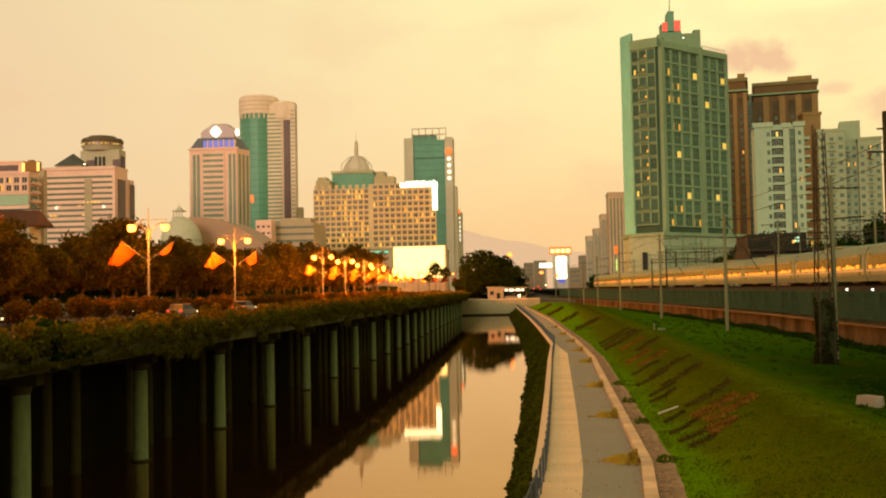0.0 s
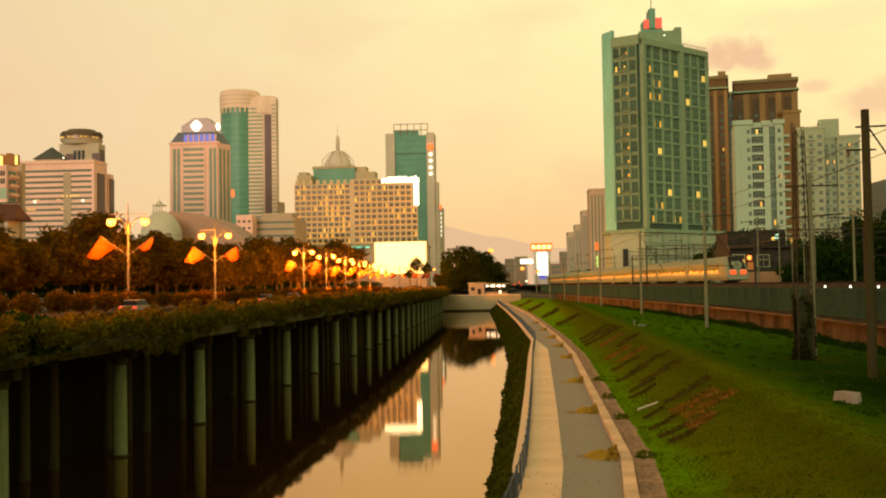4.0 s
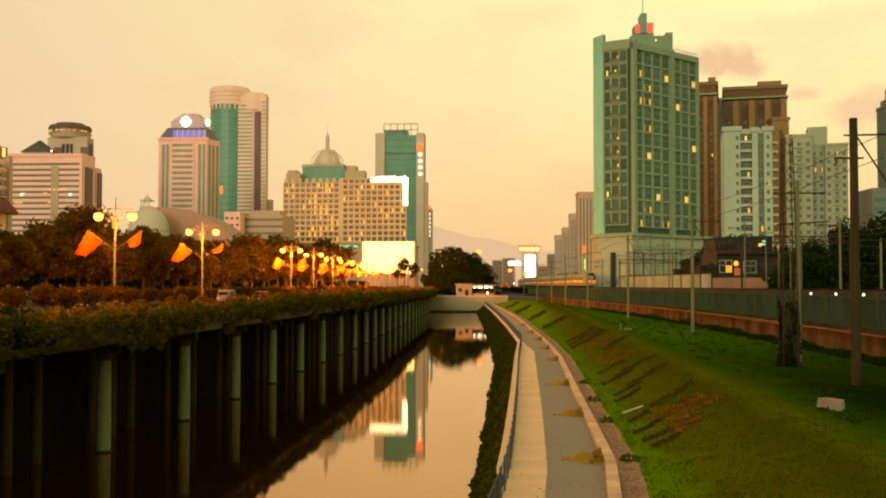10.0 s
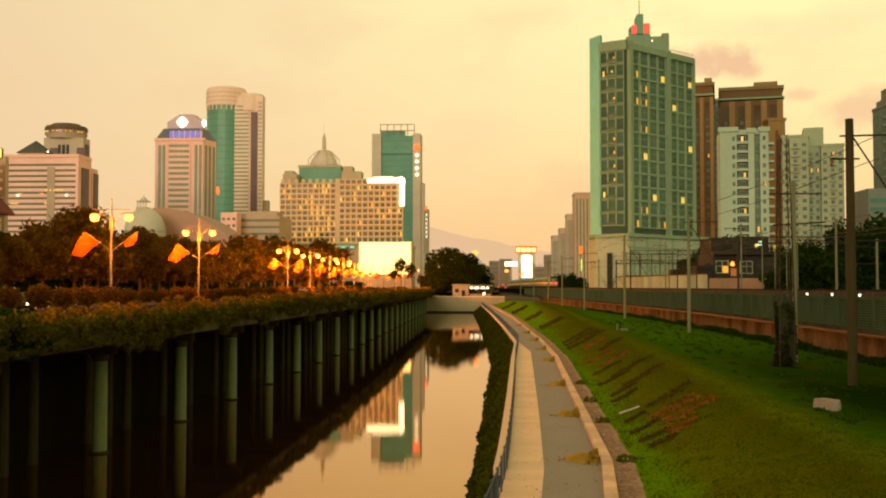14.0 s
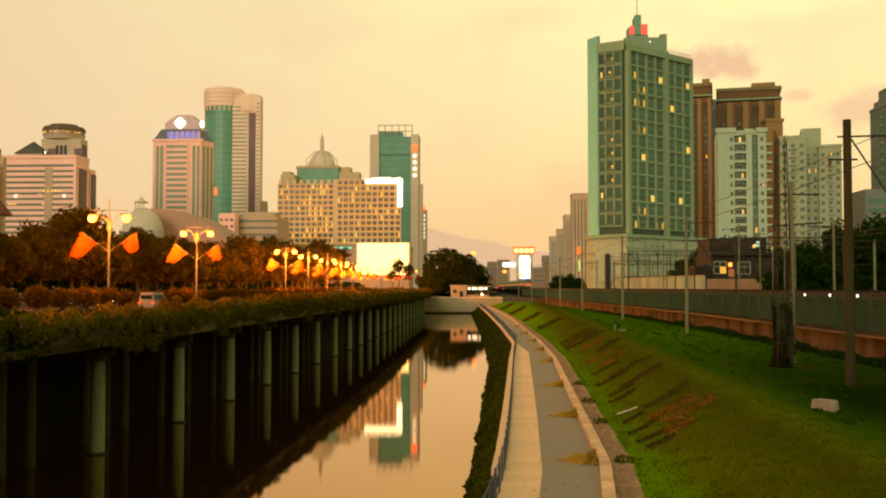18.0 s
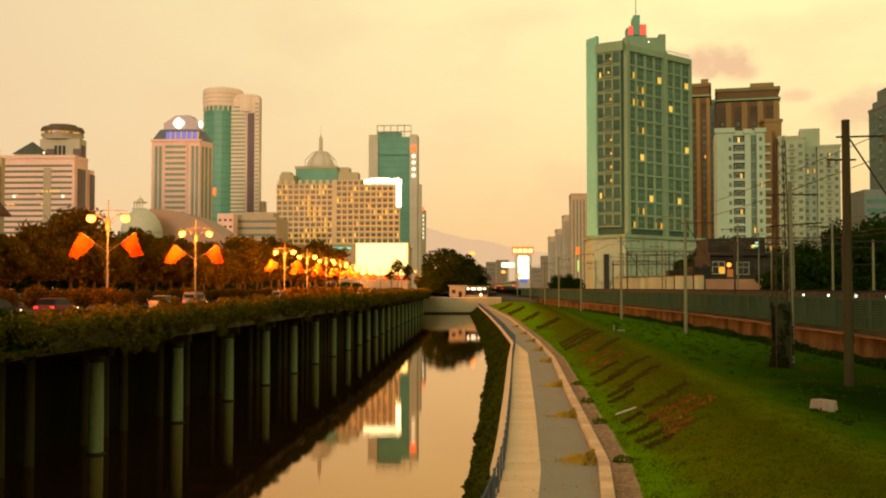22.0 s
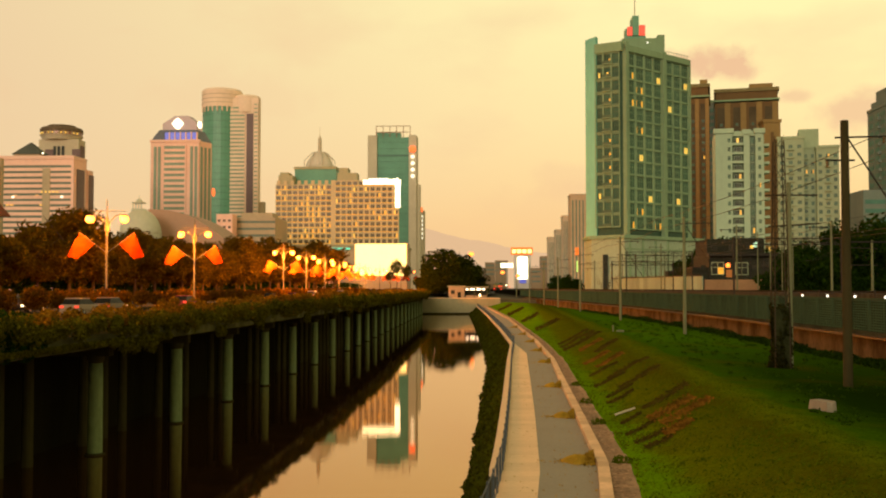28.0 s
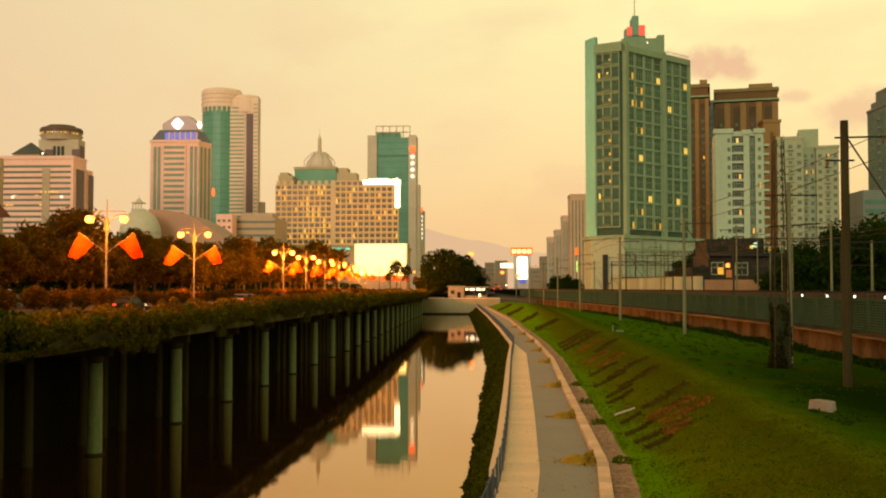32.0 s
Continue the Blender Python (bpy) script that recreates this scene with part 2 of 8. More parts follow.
SANDSTONE = mat("drab_beige_render", (0.50, 0.40, 0.27), 0.85, scale=0.2, vary=0.15)
TOWERGREY = mat("grey_green_tower_render", (0.215, 0.33, 0.20), 0.85, scale=0.2, vary=0.15, streak=2)
TOWERTEAL = mat("teal_tower_flank", (0.20, 0.55, 0.44), 0.7, scale=0.2, vary=0.15, streak=2)
BRICKBROWN = mat("red_brown_tile", (0.140, 0.088, 0.036), 0.8, scale=0.2, vary=0.2, streak=2)
# loggia and recess shade is put into these darker render tones
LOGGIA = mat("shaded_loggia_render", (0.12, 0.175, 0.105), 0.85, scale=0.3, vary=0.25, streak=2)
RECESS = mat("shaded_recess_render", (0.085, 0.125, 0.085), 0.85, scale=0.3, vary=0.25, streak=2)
BROWNCORNICE = mat("olive_brown_cornice", (0.19, 0.165, 0.075), 0.85, scale=0.3, vary=0.25)
# darker tile tone that stands for the shade in the window bays
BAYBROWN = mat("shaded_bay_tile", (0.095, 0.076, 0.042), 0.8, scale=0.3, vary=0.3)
OCHRE = mat("ochre_tile", (0.25, 0.172, 0.066), 0.8, scale=0.2, vary=0.15)
PALEGREEN = mat("pale_green_white_tile", (0.39, 0.53, 0.385), 0.75, scale=0.25, vary=0.12, streak=2)
GREYBEIGE = mat("grey_beige_tile", (0.34, 0.42, 0.27), 0.8, scale=0.25, vary=0.15, streak=2)
SLATE = mat("slate_grey_tile", (0.165, 0.215, 0.185), 0.8, scale=0.25, vary=0.15, streak=2)
PODIUM = mat("podium_white_render", (0.31, 0.405, 0.285), 0.85, scale=0.3, vary=0.15, streak=2)
DARKSHED = mat("dark_shed_cladding", (0.024, 0.027, 0.017), 0.8, scale=0.5, vary=0.4, rand=0.3)
PINKWALL = mat("pinkish_wall", (0.32, 0.195, 0.10), 0.9, scale=0.6, vary=0.2)
HALLROOF = mat("tan_roof_sheet", (0.45, 0.275, 0.185), 0.6, scale=0.2, vary=0.1)
DOMEWHITE = mat("pale_dome_skin", (0.58, 0.56, 0.42), 0.6, scale=0.2, vary=0.1)
CHROME = mat("grey_metal", (0.4, 0.38, 0.34), 0.4, 0.6, scale=0.5, vary=0.1)
# distance haze is put on the hills as an emission
HILL = mat("haze_glow_hill", (0.10, 0.08, 0.06), 1.0, scale=0.003, vary=0.1, bump=0, emit=0.76, ecol=(0.92, 0.59, 0.34))
TRAINWHITE = mat("white_train_paint", (0.175, 0.235, 0.14), 0.6, 0.0, scale=0.3, vary=0.08, bump=0.02)
TRAINGLASS = mat("train_window_glass", (0.10, 0.135, 0.035), 0.5, 0.0, scale=0.5, vary=0.3, bump=0.05, spec=0.15)
# a glow that stands for street lamps mirrored in the train windows
TRAINREFLECT = mat("train_lamp_reflection", (0.25, 0.12, 0.02), 0.4, scale=1.2, vary=0.6, bump=0, emit=1.25, ecol=(1.0, 0.30, 0.018), island=0.8)
CARWHITE = mat("white_car_paint", (0.30, 0.22, 0.15), 0.5, scale=1, vary=0.05, bump=0, spec=0.1)
CARDARK = mat("dark_car_paint", (0.020, 0.014, 0.009), 0.5, 0.0, scale=1, vary=0.05, bump=0, spec=0.05)
CARRED = mat("dark_red_car_paint", (0.20, 0.03, 0.025), 0.5, 0.0, scale=1, vary=0.05, bump=0, spec=0.1)
CARSILVER = mat("silver_car_paint", (0.17, 0.13, 0.09), 0.5, 0.0, scale=1, vary=0.05, bump=0, spec=0.1)
CABIN = mat("car_cabin_glass", (0.010,0.009,0.006), 0.35, scale=1, vary=0.1, bump=0, spec=0.08)
TYRE = mat("tyre_rubber", (0.02, 0.02, 0.02), 0.9, vary=0.2)
WIRE = mat("wire", (0.03, 0.03, 0.025), 0.6, vary=0, bump=0)


def water_mat():
    m = bpy.data.materials.new("still_canal_water")
    m.use_nodes = True
    nt = m.node_tree
    n, l = nt.nodes.new, nt.links.new
    b = nt.nodes["Principled BSDF"]
    b.inputs["Base Color"].default_value = (0.40, 0.200, 0.074, 1)
    b.inputs["Specular Tint"].default_value = (1.0, 0.86, 0.66, 1)
    b.inputs["Metallic"].default_value, b.inputs["Roughness"].default_value = 0.965, 0.012
    tc, mp, no, bp = n("ShaderNodeTexCoord"), n("ShaderNodeMapping"), n("ShaderNodeTexNoise"), n("ShaderNodeBump")
    mp.inputs["Scale"].default_value = (0.12, 5.0, 1)
    no.inputs["Scale"].default_value, no.inputs["Detail"].default_value = 1.0, 2
    bp.inputs["Strength"].default_value, bp.inputs["Distance"].default_value = 0.2, 0.0045
    l(tc.outputs["Object"], mp.inputs[0])
    l(mp.outputs[0], no.inputs["Vector"])
    l(no.outputs["Fac"], bp.inputs["Height"])
    l(bp.outputs[0], b.inputs["Normal"])
    return m


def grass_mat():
    """Bank grass: lush toe, thin olive slope, long dark plateau; crest highlight and slope shadow are painted in."""
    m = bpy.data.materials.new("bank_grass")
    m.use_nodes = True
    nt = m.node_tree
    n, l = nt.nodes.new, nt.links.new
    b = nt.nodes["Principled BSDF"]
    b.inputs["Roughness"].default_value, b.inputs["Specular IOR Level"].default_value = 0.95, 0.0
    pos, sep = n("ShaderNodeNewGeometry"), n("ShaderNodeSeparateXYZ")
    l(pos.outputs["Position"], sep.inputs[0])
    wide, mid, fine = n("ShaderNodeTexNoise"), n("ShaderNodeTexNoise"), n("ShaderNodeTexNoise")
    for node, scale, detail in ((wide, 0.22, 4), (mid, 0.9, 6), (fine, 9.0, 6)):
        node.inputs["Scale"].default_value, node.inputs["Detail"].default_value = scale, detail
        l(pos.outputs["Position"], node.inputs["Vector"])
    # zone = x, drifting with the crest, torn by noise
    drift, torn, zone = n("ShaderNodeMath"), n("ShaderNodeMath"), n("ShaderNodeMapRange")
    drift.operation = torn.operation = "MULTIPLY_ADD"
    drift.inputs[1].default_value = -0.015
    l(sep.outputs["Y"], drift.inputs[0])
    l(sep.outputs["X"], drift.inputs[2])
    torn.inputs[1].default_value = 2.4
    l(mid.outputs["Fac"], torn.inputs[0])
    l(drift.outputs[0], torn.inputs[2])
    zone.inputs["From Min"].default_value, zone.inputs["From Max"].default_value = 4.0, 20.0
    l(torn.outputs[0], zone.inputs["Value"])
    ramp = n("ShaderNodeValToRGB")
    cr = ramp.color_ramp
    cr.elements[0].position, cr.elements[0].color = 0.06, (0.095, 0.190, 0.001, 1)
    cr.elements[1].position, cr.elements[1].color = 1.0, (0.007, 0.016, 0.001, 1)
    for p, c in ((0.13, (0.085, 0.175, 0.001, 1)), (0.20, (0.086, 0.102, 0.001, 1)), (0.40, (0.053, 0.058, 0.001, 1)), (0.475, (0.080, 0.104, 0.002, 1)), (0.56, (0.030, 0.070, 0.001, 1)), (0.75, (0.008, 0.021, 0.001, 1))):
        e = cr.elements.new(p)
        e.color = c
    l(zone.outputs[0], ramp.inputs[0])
    # farther along, the plateau's grass colour turns lighter and greener
    yr, zr, both, lush = n("ShaderNodeMapRange"), n("ShaderNodeMapRange"), n("ShaderNodeMath"), n("ShaderNodeMix")
    yr.inputs["From Min"].default_value, yr.inputs["From Max"].default_value = 50.0, 105.0
    zr.inputs["From Min"].default_value, zr.inputs["From Max"].default_value = 0.52, 0.66
    l(sep.outputs["Y"], yr.inputs["Value"])
    l(zone.outputs[0], zr.inputs["Value"])
    both.operation = "MULTIPLY"
    l(yr.outputs[0], both.inputs[0])
    l(zr.outputs[0], both.inputs[1])
    lush.data_type = "RGBA"
    lush.inputs["B"].default_value = (0.044, 0.110, 0.002, 1)
    l(both.outputs[0], lush.inputs["Factor"])
    l(ramp.outputs["Color"], lush.inputs["A"])
    patch = n("ShaderNodeMix")
    patch.data_type = "RGBA"
    patch.inputs["B"].default_value = (0.058, 0.046, 0.003, 1)
    pr = n("ShaderNodeMapRange")
    pr.inputs["From Min"].default_value, pr.inputs["From Max"].default_value, pr.inputs["To Max"].default_value = 0.50, 0.74, 0.5
    l(wide.outputs["Fac"], pr.inputs["Value"])
    l(pr.outputs[0], patch.inputs["Factor"])
    l(lush.outputs["Result"], patch.inputs["A"])
    tone, fr = n("ShaderNodeVectorMath"), n("ShaderNodeMapRange")
    tone.operation = "SCALE"
    fr.inputs["To Min"].default_value, fr.inputs["To Max"].default_value = 0.35, 1.65
    l(fine.outputs["Fac"], fr.inputs["Value"])
    l(patch.outputs["Result"], tone.inputs[0])
    l(fr.outputs[0], tone.inputs["Scale"])
    l(tone.outputs[0], b.inputs["Base Color"])
    bp = n("ShaderNodeBump")
    bp.inputs["Strength"].default_value, bp.inputs["Distance"].default_value = 0.5, 0.08
    l(fine.outputs["Fac"], bp.inputs["Height"])
    l(bp.outputs[0], b.inputs["Normal"])
    return m


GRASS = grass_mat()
WATER = water_mat()


# ---------------------------------------------------------------- building helpers
rng = np.random.default_rng(7)
ORIGIN = {}


def geo():
    return [], []


def add(g, verts, faces):
    o = len(g[0])
    g[0].extend(tuple(v) for v in verts)
    g[1].extend(tuple(i + o for i in f) for f in faces)
    return g


BOXF = ((0, 3, 2, 1), (4, 5, 6, 7), (0, 1, 5, 4), (1, 2, 6, 5), (2, 3, 7, 6), (3, 0, 4, 7))


def box(g, x0, x1, y0, y1, z0, z1):
    return add(g, [(x0, y0, z0), (x1, y0, z0), (x1, y1, z0), (x0, y1, z0), (x0, y0, z1), (x1, y0, z1), (x1, y1, z1), (x0, y1, z1)], BOXF)


def chamfer_box(g, x0, x1, y0, y1, z0, z1, c):
    """A box whose top edges and corners are rounded off by c."""
    ring = lambda k, z: [(x0 + k, y0 + k, z), (x1 - k, y0 + k, z), (x1 - k, y1 - k, z), (x0 + k, y1 - k, z)]
    vs = ring(0, z0) + ring(0, z1 - c) + ring(c * 0.35, z1 - c * 0.35) + ring(c, z1)
    fs = [(3, 2, 1, 0), (12, 13, 14, 15)]
    for k in (0, 4, 8):
        fs += [(k + i, k + (i + 1) % 4, k + 4 + (i + 1) % 4, k + 4 + i) for i in range(4)]
    return add(g, vs, fs)


def prism(g, poly, z0, z1, inset=0.0):
    """A polygon (anticlockwise from above) raised from z0 to z1; inset shrinks its top towards the middle."""
    k = len(poly)
    cx, cy = sum(p[0] for p in poly) / k, sum(p[1] for p in poly) / k
    top = [(p[0] + (cx - p[0]) * inset, p[1] + (cy - p[1]) * inset, z1) for p in poly]
    vs = [(p[0], p[1], z0) for p in poly] + top
    fs = [tuple(range(k))[::-1], tuple(range(k, 2 * k))] + [(i, (i + 1) % k, k + (i + 1) % k, k + i) for i in range(k)]
    return add(g, vs, fs)


def tube(g, p0, p1, r0, r1=None, n=8):
    r1 = r0 if r1 is None else r1
    p0, p1 = Vector(p0), Vector(p1)
    d = (p1 - p0).normalized()
    u = d.orthogonal().normalized()
    w = d.cross(u)
    vs = []
    for p, r in ((p0, r0), (p1, r1)):
        vs += [p + (u * math.cos(2 * math.pi * i / n) + w * math.sin(2 * math.pi * i / n)) * r for i in range(n)]
    fs = [tuple(range(n))[::-1], tuple(range(n, 2 * n))] + [(i, (i + 1) % n, n + (i + 1) % n, n + i) for i in range(n)]
    return add(g, vs, fs)


def lathe(g, cx, cy, prof, n=16):
    """A turned shape from (radius, z) pairs, bottom to top."""
    vs, fs = [], []
    for r, z in prof:
        vs += [(cx + r * math.cos(2 * math.pi * i / n), cy + r * math.sin(2 * math.pi * i / n), z) for i in range(n)]
    for k in range(len(prof) - 1):
        fs += [(k * n + i, k * n + (i + 1) % n, (k + 1) * n + (i + 1) % n, (k + 1) * n + i) for i in range(n)]
    fs += [tuple(range(n))[::-1], tuple(range((len(prof) - 1) * n, len(prof) * n))]
    return add(g, vs, fs)


def leaves(g, centres, radii, count, size):
    """Small bent leaves scattered through ellipsoidal clumps, denser towards their skins."""
    centres, radii = np.asarray(centres, float), np.asarray(radii, float)
    k = rng.integers(0, len(centres), count)
    d = rng.normal(size=(count, 3))
    d /= np.linalg.norm(d, axis=1)[:, None]
    p = centres[k] + d * radii[k] * (0.35 + 0.7 * rng.random(count) ** 0.6)[:, None]
    return leaf_cards(g, p, size)


def leaf_cards(g, p, size):
    count = len(p)
    a = rng.normal(size=(count, 3))
    a /= np.linalg.norm(a, axis=1)[:, None]
    b = np.cross(a, rng.normal(size=(count, 3)))
    b /= np.linalg.norm(b, axis=1)[:, None] + 1e-9
    s = (size * (0.6 + 0.8 * rng.random(count)))[:, None]
    up = np.cross(a, b) * s * 0.25
    v = np.stack([p - a * s, p - b * s * 0.5 + up, p + a * s, p + b * s * 0.5 + up], 1).reshape(-1, 3)
    o = len(g[0])
    g[0].extend(map(tuple, v.tolist()))
    f = (np.arange(count)[:, None] * 4 + np.array([[0, 1, 2, 3]]) + o).tolist()
    g[1].extend(map(tuple, f))
    return g


def mesh_of(name, g, material, origin=(0, 0, 0), smooth=False):
    me = bpy.data.meshes.new(name)
    ox, oy, oz = origin
    me.from_pydata([(x - ox, y - oy, z - oz) for x, y, z in g[0]], [], g[1])
    me.materials.append(material)
    if smooth:
        me.polygons.foreach_set("use_smooth", [True] * len(me.polygons))
    me.update()
    return me


def thing(name, base, label, category, group=""):
    ob = new(name)
    ob.location = base
    ob.empty_display_size = 0.3
    ORIGIN[ob] = Vector(base)
    return tagged(ob, label, category, group)


def part(name, g, material, parent, label="", smooth=False):
    """Links one mesh, given in world places, under a thing or a part."""
    ob = new(name, mesh_of(name, g, material, ORIGIN[parent], smooth))
    ob.parent = parent
    ORIGIN[ob] = ORIGIN[parent]
    return tagged(ob, label) if label else ob


def piece(name, me, parent, where, rz=0.0):
    """One of many alike pieces that share a mesh, at a place of the world."""
    ob = new(name, me)
    ob.parent = parent
    ob.location = Vector(where) - ORIGIN[parent]
    ob.rotation_euler = (0, 0, rz)
    return ob


def solid(name, g, material, label, category, group="", kind="", smooth=False):
    """A thing or piece of the setting that is one mesh; its origin lies at the middle of its base."""
    lo = [min(v[i] for v in g[0]) for i in range(3)]
    hi = [max(v[i] for v in g[0]) for i in range(3)]
    base = ((lo[0] + hi[0]) / 2, (lo[1] + hi[1]) / 2, lo[2])
    ob = new(name, mesh_of(name, g, material, base, smooth))
    ob.location = base
    ORIGIN[ob] = Vector(base)
    return tagged(ob, label, category, group, kind)


def along(pts, y):
    """x of a line given by (y, x) knots."""
    return float(np.interp(y, [p[0] for p in pts], [p[1] for p in pts]))


# ---------------------------------------------------------------- the plan
Z_WATER, Z_PATH, Z_PLATEAU = -6.7, -4.1, -2.7
DECK_X, WALL_X, CANAL_END = -21.3, 27.5, 352.0


def veer(y):
    """How far the road side of the canal has swung west at y."""
    return -0.019 * max(0.0, y - 150)


def swing(y):
    """How far the carriageways have swung west at y; past the hotel they bend back across the canal's line."""
    return 0.042 * max(0.0, min(y, 385.0) - 128) - 0.27 * max(0.0, min(y, 480.0) - 385)


RAIL_FOOT = [(-40, -7.5), (14, -2.0), (20, -1.1), (26, -0.4), (31, -0.02), (36, 0.22), (43, 0.42), (60, 0.8), (89, 1.35), (114, 2.0), (161, 0.7), (231, -1.7), (361, -6.8)]
STRIP_EDGE = [(-40, -5.5), (14, -0.3), (20, 0.3), (26, 0.85), (31, 1.2), (36, 1.5), (51, 1.9), (60, 2.1), (100, 2.95), (119, 2.05), (161, 0.75), (231, -1.65), (361, -6.75)]
GREY_EDGE = [(-40, -3.0), (14, 1.7), (20, 2.25), (26, 2.75), (31, 3.1), (37, 3.6), (51, 3.9), (66, 4.2), (91, 4.75), (123, 4.5), (207, 2.4), (330, -3.1), (361, -4.6)]
CREST = [(-40, 10.0), (34, 10.8), (85, 12.0), (154, 13.0), (207, 11.0), (330, 5.0), (361, 3.0)]


def bank_height(x, y):
    """The grassed slope: from the kerb up to the crest, then a slightly dished plateau."""
    k0 = along(GREY_EDGE, y) + 1.2
    k1 = along(CREST, y)
    s = (x - k0) / max(k1 - k0, 0.5)
    if s <= 0:
        return Z_PATH + 0.12
    if s < 1:
        s = 0.12 * s + 0.88 * s * s * (3 - 2 * s)
        z = Z_PATH + 0.15 + (Z_PLATEAU + 0.12 - Z_PATH - 0.15) * s
    else:
        z = Z_PLATEAU + 0.12 * max(0.0, 1 - (x - k1) / 2.5) - 0.5 * min(1.0, max(0.0, (x - k1 - 5) / 9))
    return z + 0.10 * noise.noise((x * 0.35, y * 0.2, 0.0)) + 0.04 * noise.noise((x * 1.3, y * 0.9, 4.0))


# ---------------------------------------------------------------- ground, water, road
def strip(name, ys, section, material, label, category, kind="structure", smooth=True):
    """A sheet swept along y; section(y) gives its (x, z) row."""
    g = geo()
    rows = [section(y) for y in ys]
    w = len(rows[0])
    for y, row in zip(ys, rows):
        g[0].extend((x, y, z) for x, z in row)
    g[1].extend((i * w + j, i * w + j + 1, (i + 1) * w + j + 1, (i + 1) * w + j) for i in range(len(ys) - 1) for j in range(w - 1))
    return solid(name, g, material, label, category, kind=kind, smooth=smooth)


def ground_section(y):
    bed = Z_WATER - 1.2
    if y < CANAL_END + 0.5:
        e = along(RAIL_FOOT, y)
        return [(-4500, -0.3), (-60, -0.3), (-25.0 + veer(y), -0.3), (-24.9 + veer(y), bed), (e - 2.0, bed), (e - 0.5, Z_PATH - 0.5), (e + 6, Z_PATH - 0.3),
                (along(CREST, y) + 1, Z_PLATEAU - 0.5), (WALL_X + 1, Z_PLATEAU - 0.9), (60, Z_PLATEAU - 0.3), (4500, Z_PLATEAU - 0.3)]
    return [(x, -1.6 if x > -30 else -0.3) for x in (-4500, -60, -40, -30, -20, -10, 0, 10, 28, 60, 4500)]


strip("ground", [-400, -60, -20] + list(range(0, 353, 8)) + [352, 352.6, 500, 900, 1800, 4500], ground_section, EARTH,
      "bare dusty earth reaching the horizon", "ground", smooth=False)
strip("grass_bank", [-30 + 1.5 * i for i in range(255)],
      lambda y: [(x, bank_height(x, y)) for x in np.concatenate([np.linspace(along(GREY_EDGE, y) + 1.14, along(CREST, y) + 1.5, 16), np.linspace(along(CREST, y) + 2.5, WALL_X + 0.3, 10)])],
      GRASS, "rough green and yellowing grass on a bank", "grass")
strip("water", [-60, 60, 150, CANAL_END], lambda y: [(-24.9 + veer(y), Z_WATER), (6, Z_WATER)], WATER, "still dark canal water mirroring the dusk sky", "water", smooth=False)
strip("road", list(range(-60, 700, 10)), lambda y: [(-56 - swing(y), 0), (-24.2 - max(0, min(y, 385) - 352) * 0.06 + 0.27 * max(0, min(y, 480) - 385), 0)], ROAD, "dark asphalt dual carriageway beside the canal", "road", smooth=False)


def path_section(lo, hi, z0, z1):
    return lambda y: [(lo(y), z0), (lo(y), z1), (hi(y), z1), (hi(y), z0)]


YS = list(np.arange(-40, 362, 4.0))
strip("footpath", YS, path_section(lambda y: along(STRIP_EDGE, y) - 0.02, lambda y: along(GREY_EDGE, y) + 0.05, Z_PATH - 0.5, Z_PATH), ASPHALT, "grey asphalt footpath beside the canal", "path", smooth=False)
strip("paving_bed", YS, path_section(lambda y: along(RAIL_FOOT, y) - 0.45, lambda y: along(STRIP_EDGE, y), Z_PATH - 0.5, Z_PATH - 0.03), CONCRETE, "concrete bed under pale paving slabs", "paving", smooth=False)


def bank_wall():
    g = geo()
    ys = list(np.arange(35, 362, 3.0))
    for a, b in zip(ys, ys[1:]):
        for lo, hi, z0, z1 in ((-0.42, -0.10, Z_PATH - 0.5, Z_PATH + 0.22),):
            xa, xb = along(RAIL_FOOT, a), along(RAIL_FOOT, b)
            add(g, [(xa + lo, a, z0 - 0.6), (xa + hi, a, z0), (xb + hi, b, z0), (xb + lo, b, z0 - 0.6), (xa + lo, a, z1), (xa + hi, a, z1), (xb + hi, b, z1), (xb + lo, b, z1)], BOXF)
    solid("coping_wall", g, PALE, "pale concrete coping along the canal bank", "coping", kind="structure")


bank_wall()


def weir():
    w = thing("weir_wall", (-13, CANAL_END, Z_WATER), "pale concrete wall closing off the far end of the canal", "wall")
    tagged(w, kind="structure")
    g = geo()
    box(g, -29.5, 1.5, CANAL_END - 0.6, CANAL_END + 0.6, Z_WATER - 1.0, -1.35)
    part("wall_face", g, CONCRETE_LIGHT, w)
    g = geo()
    box(g, -29.5, 1.5, CANAL_END - 0.8, CANAL_END + 0.8, -1.35, -1.1)
    part("coping", g, PALE, w)
    g = geo()
    box(g, -29, -6.5, CANAL_END - 1.8, CANAL_END - 0.6, Z_WATER - 1.0, Z_WATER + 0.5)
    part("step", g, SHADE_PILE, w, "dark wet foot of the wall")


CONCRETE_LIGHT = mat("grey_weir_concrete", (0.33, 0.315, 0.19), 0.9, scale=0.4, vary=0.2, streak=2)
weir()


def foot_bridge():
    g = geo()
    chamfer_box(g, -60, 45, -5.5, 0.32, 0.25, 0.7, 0.05)
    solid("bridge_deck", g, CONCRETE_LIGHT, "concrete bridge deck crossing the canal", "bridge", kind="structure")


foot_bridge()


